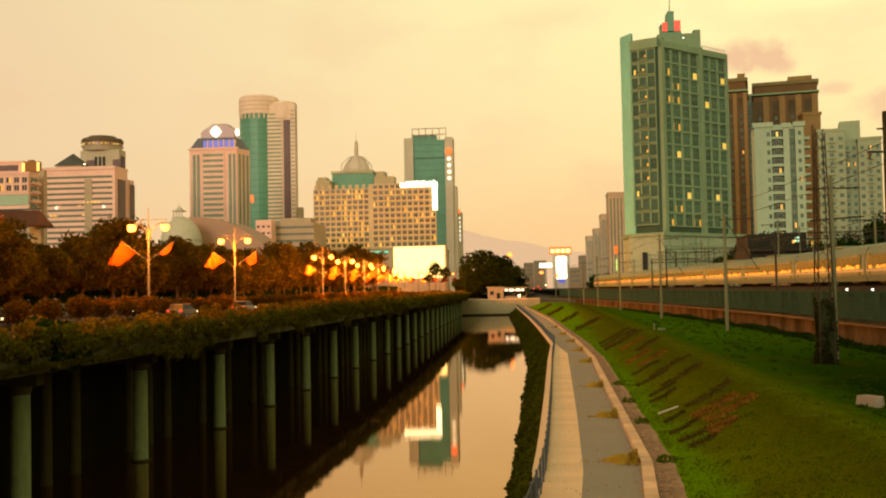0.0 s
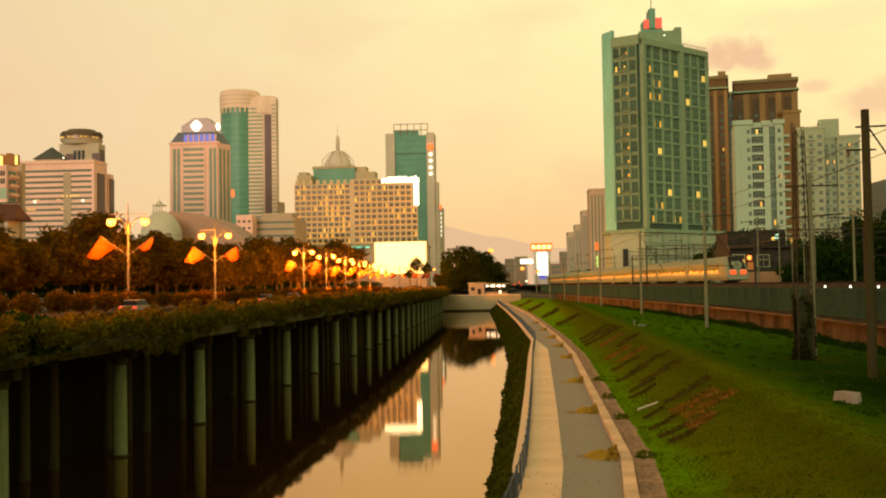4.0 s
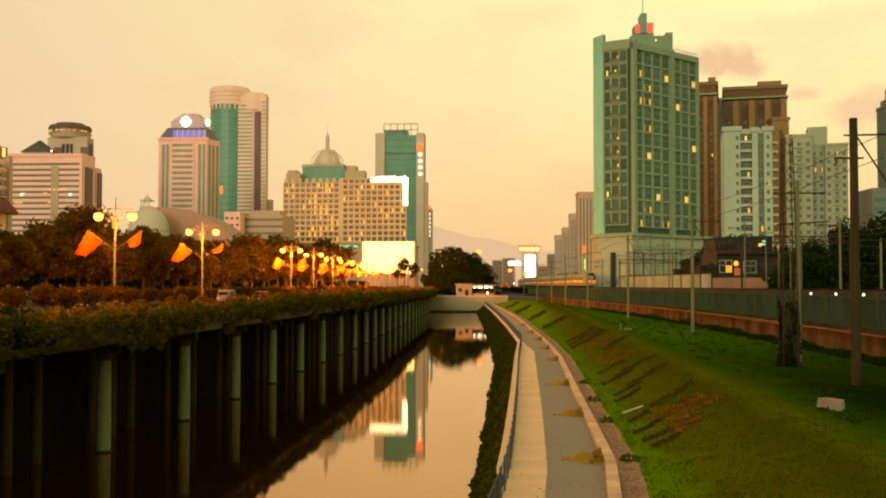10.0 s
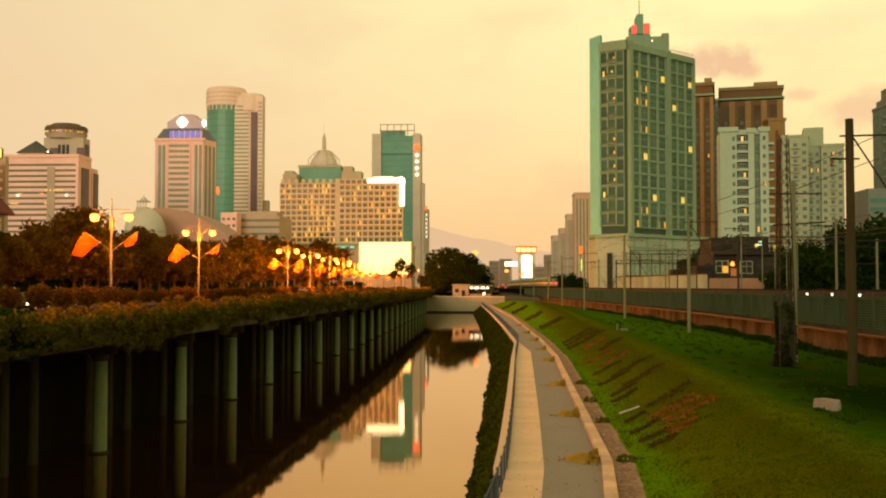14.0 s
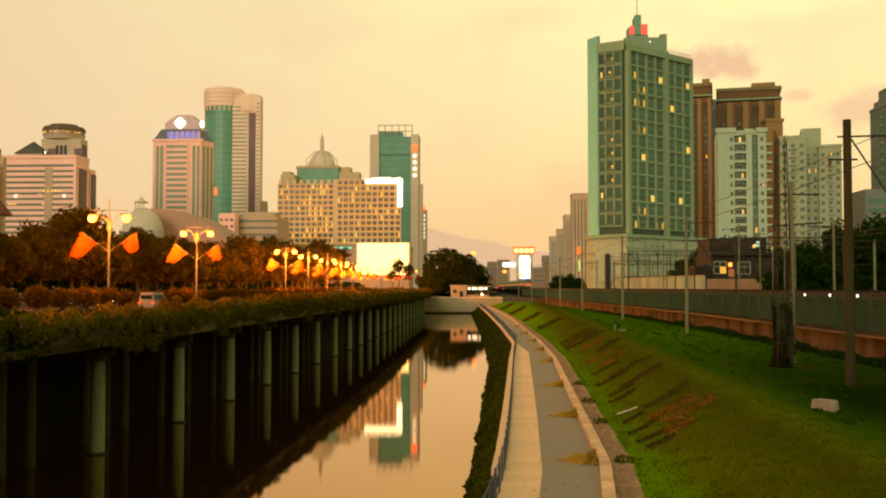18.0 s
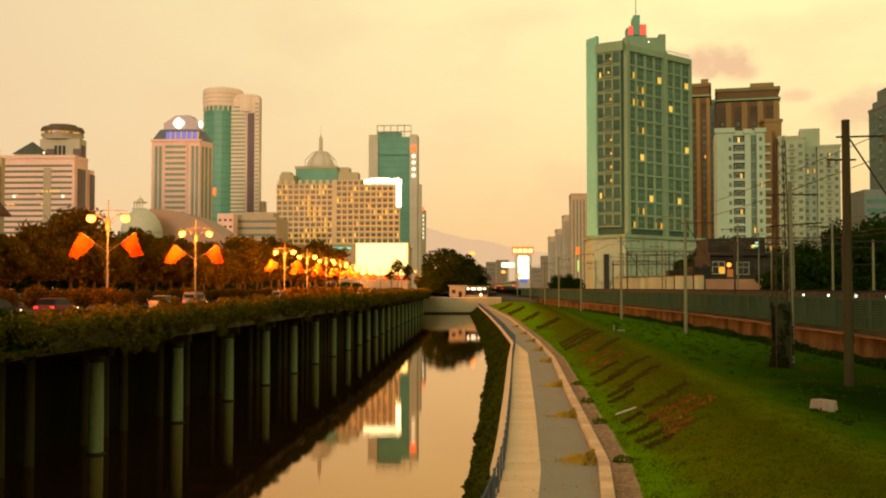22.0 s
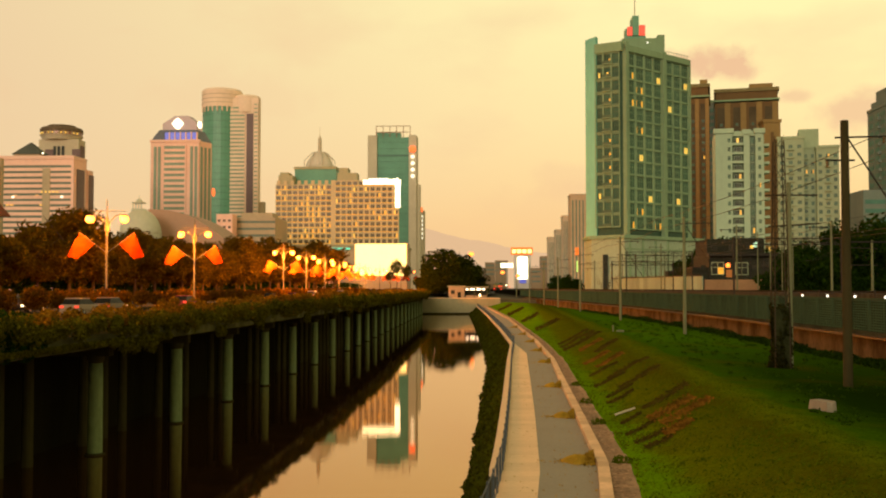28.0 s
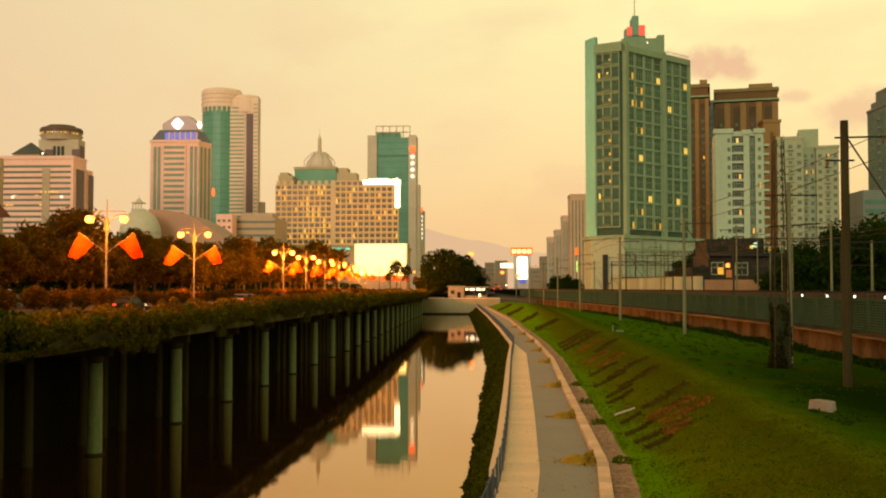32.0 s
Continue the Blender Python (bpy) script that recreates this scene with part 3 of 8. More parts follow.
# ---------------------------------------------------------------- road deck over the water
def swept(x0, x1, z0, z1):
    """A bar along the road side of the canal that follows its veer."""
    g = geo()
    for a, b in ((-40, 150), (150, 352)):
        va, vb = veer(a), veer(b)
        add(g, [(x0 + va, a, z0), (x1 + va, a, z0), (x1 + vb, b, z0), (x0 + vb, b, z0), (x0 + va, a, z1), (x1 + va, a, z1), (x1 + vb, b, z1), (x0 + vb, b, z1)], BOXF)
    return g


def deck():
    d = thing("road_deck", (DECK_X, 150, -1.3), "weathered concrete deck edge overhung by creepers", "deck")
    tagged(d, kind="structure")
    part("slab", swept(-25.4, DECK_X + 1.35, -0.45, -0.02), CONCRETE, d)
    me = geo()
    chamfer_box(me, -0.18, 0.18, 0.02, 11.98, -0.27, 0.40, 0.05)
    me = mesh_of("edge_beam", me, BEAM)
    for k in range(-4, 29):
        y = 6.5 + 12 * k
        piece("edge_beam", me, d, (DECK_X + 1.45 + veer(y), y, -0.42), 0.019 if y > 150 else 0.0)
    return solid("canal_wall", swept(-25.6, -24.9, -8.2, -0.45), SHADE_WALL, "retaining wall under the road, deck shade in its colour", "wall", kind="structure")


deck()


def pillars():
    first = thing("canal_pillar", (0, 0, 0), "round grey-green concrete pillar standing in canal water", "pillar", "pillars under the road deck")
    g = geo()
    lathe(g, 0, 0, [(0.40, -7.6), (0.40, -6.6), (0.385, -3.0), (0.37, -1.75)], 16)
    part("shaft", g, PILLAR, first, smooth=True)
    g = geo()
    lathe(g, 0, 0, [(0.42, -6.82), (0.53, -6.78), (0.53, -6.62), (0.41, -6.58)], 16)
    part("waterline_collar", g, SHADE_PILE, first, "dark slimy collar at the waterline")
    g = geo()
    lathe(g, 0, 0, [(0.37, -1.75), (0.46, -1.5), (0.46, -1.37)], 16)
    part("capital", g, BEAM, first)
    g = geo()
    chamfer_box(g, -3.2, 0.85, -0.32, 0.32, -1.37, -0.46, 0.06)
    part("crosshead", g, SHADE_PILE, first, "dark-toned concrete crosshead beam under the deck")
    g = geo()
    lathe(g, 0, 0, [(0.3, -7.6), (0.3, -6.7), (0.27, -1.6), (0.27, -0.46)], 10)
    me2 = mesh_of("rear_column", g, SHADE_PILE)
    for k in range(30):
        y = 28.2 + 13.0 * k
        if y < 350:
            m = pose(DECK_X - 0.05 - (0.3 if y < 60 else 0.0) + veer(y), y, 0)
            if k:
                copy_thing(first, m)
            else:
                first.matrix_basis = m
        for dy in (3.1, 6.1, 9.2):
            if y + dy < 350:
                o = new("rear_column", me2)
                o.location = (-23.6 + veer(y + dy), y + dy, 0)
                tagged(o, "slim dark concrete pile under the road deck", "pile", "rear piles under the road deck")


pillars()


# ---------------------------------------------------------------- viaduct and fence
RAIL_LINE = [(-60, 32.0), (110, 32.0), (130, 31.7), (150, 31.0), (175, 29.7), (200, 28.2), (225, 26.6), (250, 24.9), (275, 23.2), (300, 21.5), (325, 19.9), (350, 18.4), (400, 15.7), (450, 13.2), (1400, -24.0)]


def rail_x(y):
    """The track's centre line: straight, then bending away to the west."""
    return along(RAIL_LINE, y)


def wall_x(y):
    return rail_x(y) - 4.5


def viaduct():
    v = thing("viaduct", (30, 200, Z_PLATEAU), "railway viaduct with brown lower wall and grey fence", "viaduct")
    tagged(v, kind="structure")
    ys = list(np.arange(-20, 451, 10.0)) + [1400.0]

    def run(name, lo, hi, z0, z1, material):
        g = geo()
        for y0, y1 in zip(ys, ys[1:]):
            a, b = wall_x(y0), wall_x(y1)
            add(g, [(a + lo, y0, z0), (a + hi, y0, z0), (b + hi, y1, z0), (b + lo, y1, z0), (a + lo, y0, z1), (a + hi, y0, z1), (b + hi, y1, z1), (b + lo, y1, z1)], BOXF)
        return part(name, g, material, v)

    run("lower_wall", 0.0, 0.6, Z_PLATEAU - 0.8, -1.34, BROWNWALL)
    run("ledge", -0.8, 9.0, -1.34, -1.16, DARKSTEEL)
    run("kerb_beam", -0.42, -0.1, -1.16, -0.86, FENCEKERB)
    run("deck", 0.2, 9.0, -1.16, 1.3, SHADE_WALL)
    run("ballast_bed", 1.2, 9.0, 1.3, 1.85, BALLAST)
    for dx in (3.78, 5.22, 7.6, 9.0):
        run("rail", dx, dx + 0.08, 1.85, 2.0, STEELRAIL)
    run("hand_rail", -0.36, -0.24, 1.46, 1.56, FENCE)
    g = geo()
    box(g, -0.07, 0.07, -0.07, 0.07, -0.86, 1.52)
    post = mesh_of("fence_post", g, FENCE)
    g = geo()
    for k in range(12):
        box(g, -0.03, 0.03, 0.05, 3.95, -0.80 + 0.19 * k, -0.70 + 0.19 * k)
    for k in range(7):
        box(g, -0.05, 0.015, 0.5 + 0.5 * k, 0.55 + 0.5 * k, -0.86, 1.46)
    panel = mesh_of("fence_panel", g, FENCE)
    y = 20.0
    while y < 420:
        dx = wall_x(y + 4) - wall_x(y)
        rz = -math.atan2(dx, 4)
        piece("fence_post", post, v, (wall_x(y) - 0.3, y, 0))
        piece("fence_panel", panel, v, (wall_x(y) - 0.3, y, 0), rz)
        y += 4


viaduct()


# ---------------------------------------------------------------- facades
def obox(g, a, u, n, s0, s1, d0, d1, z0, z1):
    """A box on a facade: s runs along it from a, d outwards."""
    c = lambda s, d, z: (a[0] + u[0] * s + n[0] * d, a[1] + u[1] * s + n[1] * d, z)
    vs = [c(s0, d1, z0), c(s1, d1, z0), c(s1, d0, z0), c(s0, d0, z0), c(s0, d1, z1), c(s1, d1, z1), c(s1, d0, z1), c(s0, d0, z1)]
    return add(g, vs, BOXF)


def face_axes(a, b):
    """a is the left end of a face as seen from outside, b the right end."""
    w = math.hypot(b[0] - a[0], b[1] - a[1])
    u = ((b[0] - a[0]) / w, (b[1] - a[1]) / w)
    return w, u, (u[1], -u[0])


def window_meshes(w, h, glass, frame_mat, split=2, lits=(WINLIT, WINBRIGHT), share=1, rows=1):
    """Meshes of one window, unlit and lit: a frame skin with its panes set back into it. share: how many panes are lit."""
    out = []
    t = min(0.12, w * 0.07)
    us = [-w / 2, -w / 2 + t]
    for i in range(1, split):
        c = -w / 2 + w * i / split
        us += [c - t / 2, c + t / 2]
    us += [w / 2 - t, w / 2]
    vs = [-h / 2, -h / 2 + t] + ([h * 0.08 - t / 2, h * 0.08 + t / 2] if rows == 2 else []) + [h / 2 - t, h / 2]
    top = len(vs) - 1
    for turn, m in enumerate((glass, *lits)):
        g, kinds, pane = geo(), [], 0
        add(g, [(u, -0.12, v) for v in vs for u in us], [])
        n = len(us)
        for j in range(top):
            for i in range(n - 1):
                q = (j * n + i, j * n + i + 1, (j + 1) * n + i + 1, (j + 1) * n + i)
                if j % 2 == 1 and i % 2 == 1:
                    o = len(g[0])
                    g[0].extend((g[0][k][0], -0.03, g[0][k][2]) for k in q)
                    g[1].append((o, o + 1, o + 2, o + 3))
                    kinds.append(0 if not turn or ((pane % split + turn) % split < share and pane < split) else 2)
                    pane += 1
                    for k in range(4):
                        g[1].append((q[k], q[(k + 1) % 4], o + (k + 1) % 4, o + k))
                        kinds.append(1)
                else:
                    g[1].append(q)
                    kinds.append(1)
        o = len(g[0])
        g[0].extend([(us[0], 0.05, vs[0]), (us[-1], 0.05, vs[0]), (us[-1], 0.05, vs[-1]), (us[0], 0.05, vs[-1])])
        rim = [list(range(n)), [j * n + n - 1 for j in range(top + 1)], [top * n + i for i in range(n)][::-1], [j * n for j in range(top + 1)][::-1]]
        for k, run in enumerate(rim):
            g[1].append((*run[::-1], o + k, o + (k + 1) % 4))
            kinds.append(1)
        me = bpy.data.meshes.new("window")
        me.from_pydata(g[0], [], g[1])
        me.materials.append(m)
        me.materials.append(frame_mat)
        me.materials.append(glass)
        me.polygons.foreach_set("material_index", kinds)
        out.append(me)
    return out


def grid_face(parent, a, b, z0, z1, cols, rows, wall, meshes, lit, pier=0.35, spandrel=0.3, proud=0.35, wide=(), seed=1):
    """Piers and spandrels stand proud of the core; every window is an object between them.
    lit: share of lit windows, or a function (column, row) -> 0, 1 or 2."""
    w, u, n = face_axes(a, b)
    rz = math.atan2(u[1], u[0])
    r = random.Random(seed)
    cw, rh = w / cols, (z1 - z0) / rows
    for i in range(cols + 1):
        half = pier * cw / 2 * (2.0 if i in wide else 1.0)
        g = geo()
        obox(g, a, u, n, max(0, i * cw - half), min(w, i * cw + half), 0, proud, z0, z1)
        part("pier", g, wall, parent)
    for j in range(rows + 1):
        half = spandrel * rh / 2
        g = geo()
        obox(g, a, u, n, 0, w, 0, proud * 0.8, max(z0, z0 + j * rh - half), z0 + j * rh + half)
        part("spandrel", g, wall, parent)
    for i in range(cols):
        for j in range(rows):
            s, z = (i + 0.5) * cw, z0 + (j + 0.5) * rh
            k = lit(i, j) if callable(lit) else (r.choice((1, 1, 2)) if r.random() < lit else 0)
            piece("window", meshes[k], parent, (a[0] + u[0] * s + n[0] * 0.1, a[1] + u[1] * s + n[1] * 0.1, z), rz)


def band_face(parent, a, b, z0, z1, rows, wall, glass, share=0.5, proud=0.3, ends=0.0):
    """Ribbon windows: wall bands proud of glass bands, with upright ends."""
    w, u, n = face_axes(a, b)
    rh = (z1 - z0) / rows
    g = geo()
    obox(g, a, u, n, ends, w - ends, 0.0, 0.1, z0, z1)
    part("ribbon_glass", g, glass, parent)
    for j in range(rows + 1):
        g = geo()
        obox(g, a, u, n, 0, w, 0.0, proud, max(z0, z0 + (j - (1 - share) / 2) * rh), min(z1, z0 + (j + (1 - share) / 2) * rh))
        part("wall_band", g, wall, parent)
    if ends:
        for s in (0, w - ends):
            g = geo()
            obox(g, a, u, n, s, s + ends, 0, proud + 0.05, z0, z1)
            part("end_pier", g, wall, parent)


def block(parent, name, x0, x1, y0, y1, z0, z1, material, label=""):
    g = geo()
    box(g, x0, x1, y0, y1, z0, z1)
    return part(name, g, material, parent, label)


# ---------------------------------------------------------------- west bank skyline
def banded_offices():
    t = thing("office_block", (-205, 440, -0.3), "rosy-white office block with long ribbon windows", "office building")
    block(t, "core", -212, -178.6, 420.5, 434, -0.3, 57, WHITEWALL)
    band_face(t, (-212, 420.5), (-178.4, 420.5), 10, 55, 19, WHITEWALL, BANDGLASS, 0.42, 0.35, 1.2)
    block(t, "stair_shaft", -191.9, -188.6, 419.9, 420.5, 5, 53, SANDSTONE)
    block(t, "parapet", -212, -178.4, 420.1, 434, 57, 58.4, WHITEWALL)
    block(t, "side_glass", -178.6, -178.2, 423.5, 431, 8, 53, GLASSPURPLE)
    block(t, "wing", -186, -178.9, 436, 442, -0.3, 54, WHITEWALL)
    block(t, "wing_glass", -178.9, -178.5, 437.2, 442, 8, 52, GLASSPURPLE)
    g = geo()
    prism(g, [(-206.6, 422), (-193.6, 422), (-193.6, 432), (-206.6, 432)], 59.4, 65.0, 0.96)
    part("pyramid_roof", g, DARKROOF, t, "dark pyramid roof")
    block(t, "roof_box", -205.8, -194.4, 422.6, 431.5, 58.0, 59.4, SANDSTONE)
    part("roof_lamp", lathe(geo(), -192.6, 421.6, [(0.1, 59.2), (0.35, 59.4), (0.35, 59.8), (0.1, 60.0)], 10), WHITEGLOW, t, "small white roof lamp")
    r = random.Random(3)
    lm = window_meshes(1.6, 1.3, WINLIT, WHITEWALL, 2)
    for k in range(7):
        piece("lit_window", lm[1 + k % 2], t, (-211 + r.random() * 31, 420.2, 13.5 + 3.46 * r.randrange(0, 9)))
    for k in range(5):
        block(t, "small_lit_window", -192.3 + 1.65 * k, -191.7 + 1.65 * k, 419.7, 419.9, 42.6, 43.3, WINBRIGHT)
    for x in (-204.4, -183.3):
        part("wall_lamp", lathe(geo(), x, 419.7, [(0.1, 40.2), (0.6, 40.5), (0.6, 41.1), (0.1, 41.4)], 10), SIGNDOT, t, "small white wall lamp")
    t = thing("round_top_tower", (-205, 480, -0.3), "grey-white tower with a round revolving-restaurant top", "office tower")
    block(t, "core", -216.7, -197.5, 470, 478, -0.3, 72.8, GREYSTONE)
    for x in (-213.5, -200.5):
        block(t, "ribbon_glass", x, x + 4, 469.7, 470, 30, 68, GLASSPURPLE)
    for k in range(3):
        block(t, "window", -209.5 + 2.0 * k, -208.3 + 2.0 * k, 469.6, 470, 63, 69.5, GLASSDARK)
    block(t, "ribbon_glass", -197.5, -197.2, 472, 476.5, 25, 70, GLASSPURPLE)
    g = geo()
    lathe(g, -208.3, 476, [(8.6, 72.8), (9.2, 74.0), (9.9, 75.0)], 28)
    part("drum_base", g, GREYSTONE, t, smooth=False)
    g = geo()
    lathe(g, -208.3, 476, [(9.5, 75.0), (9.5, 76.6)], 28)
    part("drum_glass", g, GLASSROSE, t)
    g = geo()
    lathe(g, -208.3, 476, [(9.8, 76.6), (9.9, 77.8), (9.2, 78.8), (6.6, 79.2), (6.4, 80.0)], 28)
    part("drum_roof", g, DRUMROOF, t, "dark brown flat drum roof")
    for k in range(14):
        a = math.radians(190 + 12 * k)
        g = geo()
        x, y = -208.3 + 9.55 * math.cos(a), 476 + 9.55 * math.sin(a)
        tube(g, (x, y, 75.0), (x, y, 76.6), 0.22, 0.22, 5)
        part("mullion", g, GREYSTONE, t)
        if k % 3 != 1:
            x2, y2 = -208.3 + 9.6 * math.cos(a + 0.1), 476 + 9.6 * math.sin(a + 0.1)
            part("window_light", lathe(geo(), x2, y2, [(0.1, 75.4), (0.32, 75.6), (0.32, 76.0), (0.1, 76.2)], 6), WINBRIGHT, t)


def corner_offices():
    t = thing("stepped_office_block", (-165, 305, -0.3), "white stepped office block with balconied flank", "office building")
    block(t, "core", -193, -154.9, 300, 306.2, -0.3, 40.6, WHITEWALL)
    band_face(t, (-193, 300), (-154.9, 300), 8, 30.4, 8, WHITEWALL, BANDGLASS, 0.4, 0.3, 1.0)
    ms = window_meshes(1.7, 1.9, GLASSDARK, WHITEWALL, 2)
    r = random.Random(21)
    grid_face(t, (-193, 300), (-154.9, 300), 35.2, 40.0, 15, 2, WHITEWALL, ms, lambda i, j: 1 if r.random() < 0.12 else 0, 0.3, 0.2, 0.35)
    block(t, "cornice", -193.2, -154.7, 299.6, 306.4, 40.6, 41.3, WHITEWALL)
    block(t, "string_course", -193.1, -154.8, 299.6, 300, 34.4, 35.0, ROSEWALL)
    block(t, "spandrel", -193, -154.9, 299.75, 300, 31.0, 34.2, PALEGREEN)
    for k in range(11):
        z = 10.0 + 2.75 * k
        block(t, "flank_glass", -154.9, -154.75, 301.0, 305.4, z + 0.5, z + 2.2, BANDGLASS)
        s = block(t, "balcony", -154.9, -153.9, 300.4, 305.9, z, z + 0.16, WHITEWALL)
        block(s, "balcony_front", -153.98, -153.9, 300.4, 305.9, z + 0.16, z + 0.85, ROSEWALL)
    block(t, "rear_block", -199, -161.8, 309.6, 318, -0.3, 45.6, WHITEWALL)
    block(t, "rear_glass", -176, -163.4, 309.4, 309.6, 43.0, 44.8, GLASSPURPLE)
    block(t, "rear_cornice", -199.2, -161.6, 309.2, 318.2, 45.6, 46.1, WHITEWALL)
    t = thing("sign_house", (-158.5, 314, -0.3), "narrow brown house with yellow-lit sign box on top", "office building")
    block(t, "core", -161.6, -155.1, 310, 312.2, -0.3, 43.1, SANDSTONE)
    s = block(t, "sign_box", -161.5, -156.3, 309.2, 311, 42.5, 45.7, SIGNBROWN, "brown roof sign box")
    block(t, "sign_cap", -160.2, -158.4, 309.6, 311, 45.7, 46.3, SIGNBROWN)
    for x in (-161.8, -156.9):
        part("light_strip", box(geo(), x, x + 0.8, 309.0, 309.2, 42.6, 45.4), SIGNYELLOW, s, "upright yellow light strip")
    t = thing("temple_roof_house", (-112, 208, -0.3), "dark house with a sweeping red-brown hipped roof", "house")
    block(t, "wall", -120, -104.4, 202.6, 207.4, -0.3, 17.3, GREYSTONE)
    g = geo()
    add(g, [(-121, 201.3, 17.6), (-102.2, 201.3, 17.6), (-102.2, 208.7, 17.6), (-121, 208.7, 17.6), (-120, 205, 21.0), (-103.4, 205, 20.7), (-121, 201.3, 17.2), (-102.2, 201.3, 17.2), (-102.2, 208.7, 17.2), (-121, 208.7, 17.2)],
        [(0, 1, 5, 4), (1, 2, 5), (2, 3, 4, 5), (3, 0, 4), (6, 7, 1, 0), (7, 8, 2, 1), (8, 9, 3, 2), (9, 6, 0, 3), (9, 8, 7, 6)])
    part("roof", g, ROOFRED, t, "dark red-brown tiled roof")
    block(t, "ridge_cap", -120.2, -103.2, 204.85, 205.15, 20.85, 21.15, DARKROOF)
    block(t, "window", -106.6, -105.4, 202.45, 202.6, 13.8, 15.6, GLASSDARK)


def clock_tower_block():
    t = thing("diamond_sign_tower", (-164, 535, -0.3), "rosy office tower with blue-lit crown and a glowing diamond emblem", "office tower")
    body = [(-180, 520), (-154.5, 520), (-150.8, 531), (-174, 536)]
    g = geo()
    prism(g, body, -0.3, 79.0)
    part("core", g, WHITEWALL, t)
    band_face(t, (-173.5, 519.9), (-161.0, 519.9), 22, 77, 19, ROSEWALL, STRIPTEAL, 0.5, 0.35, 0.8)
    for x in (-178.2, -176.0, -158.9, -156.6):
        block(t, "glass_strip", x, x + 1.3, 519.6, 520, 20, 76, STRIPTEAL)
    w, u, n = face_axes((-154.5, 520), (-150.8, 531))
    for s in (1.5, 5.0, 8.5):
        g = geo()
        obox(g, (-154.5, 520), u, n, s, s + 1.6, 0, 0.25, 20, 76)
        part("glass_strip", g, STRIPTEAL, t)
    block(t, "cornice", -180.4, -153.6, 519.4, 521, 78.4, 79.6, WHITEWALL)
    g = geo()
    prism(g, [(p[0], p[1]) for p in body], 79.0, 85.0, 0.26)
    part("sloped_crown", g, CROWNSLATE, t, "dark sloping crown")
    for k in range(6):
        x = -172.5 + 2.9 * k
        block(t, "crown_light", x, x + 2.0, 519.9, 521.6, 79.8, 83.4, BLUEGLOW)
        block(t, "crown_rib", x + 2.1, x + 2.7, 519.7, 521.6, 79.6, 83.6, WHITEWALL)
    g = geo()
    add(g, [(-174.7, 523, 84.5), (-156.7, 523, 84.5), (-156.7, 523, 88.5), (-161.2, 523, 92.6), (-168.2, 523, 92.6), (-174.7, 523, 88.5),
            (-173.0, 530, 84.5), (-155.6, 529, 84.5), (-155.6, 529, 88.5), (-160.2, 529, 92.6), (-167.2, 530, 92.6), (-173.0, 530, 88.5)],
        [(0, 1, 2, 3, 4, 5), (11, 10, 9, 8, 7, 6)] + [((i + 1) % 6, i, 6 + i, 6 + (i + 1) % 6) for i in range(6)])
    part("pediment", g, WHITELAV, t)
    g = geo()
    ring = [(-166.6 + 2.9 * math.copysign(abs(math.cos(k * math.pi / 12)) ** 1.6, math.cos(k * math.pi / 12)), 88.4 + 2.9 * math.copysign(abs(math.sin(k * math.pi / 12)) ** 1.6, math.sin(k * math.pi / 12))) for k in range(24)]
    add(g, [(x, y, z) for y in (522.9, 522.3) for x, z in ring], [tuple(range(24))[::-1], tuple(range(24, 48))] + [(i, (i + 1) % 24, 24 + (i + 1) % 24, 24 + i) for i in range(24)])
    part("diamond_emblem", g, WHITEGLOW, t, "rounded diamond of white light")
    g = geo()
    tube(g, (-156.1, 526, 88.2), (-155.6, 525.9, 88.2), 1.9, 1.9, 12)
    part("round_emblem", g, WHITEGLOW, t)


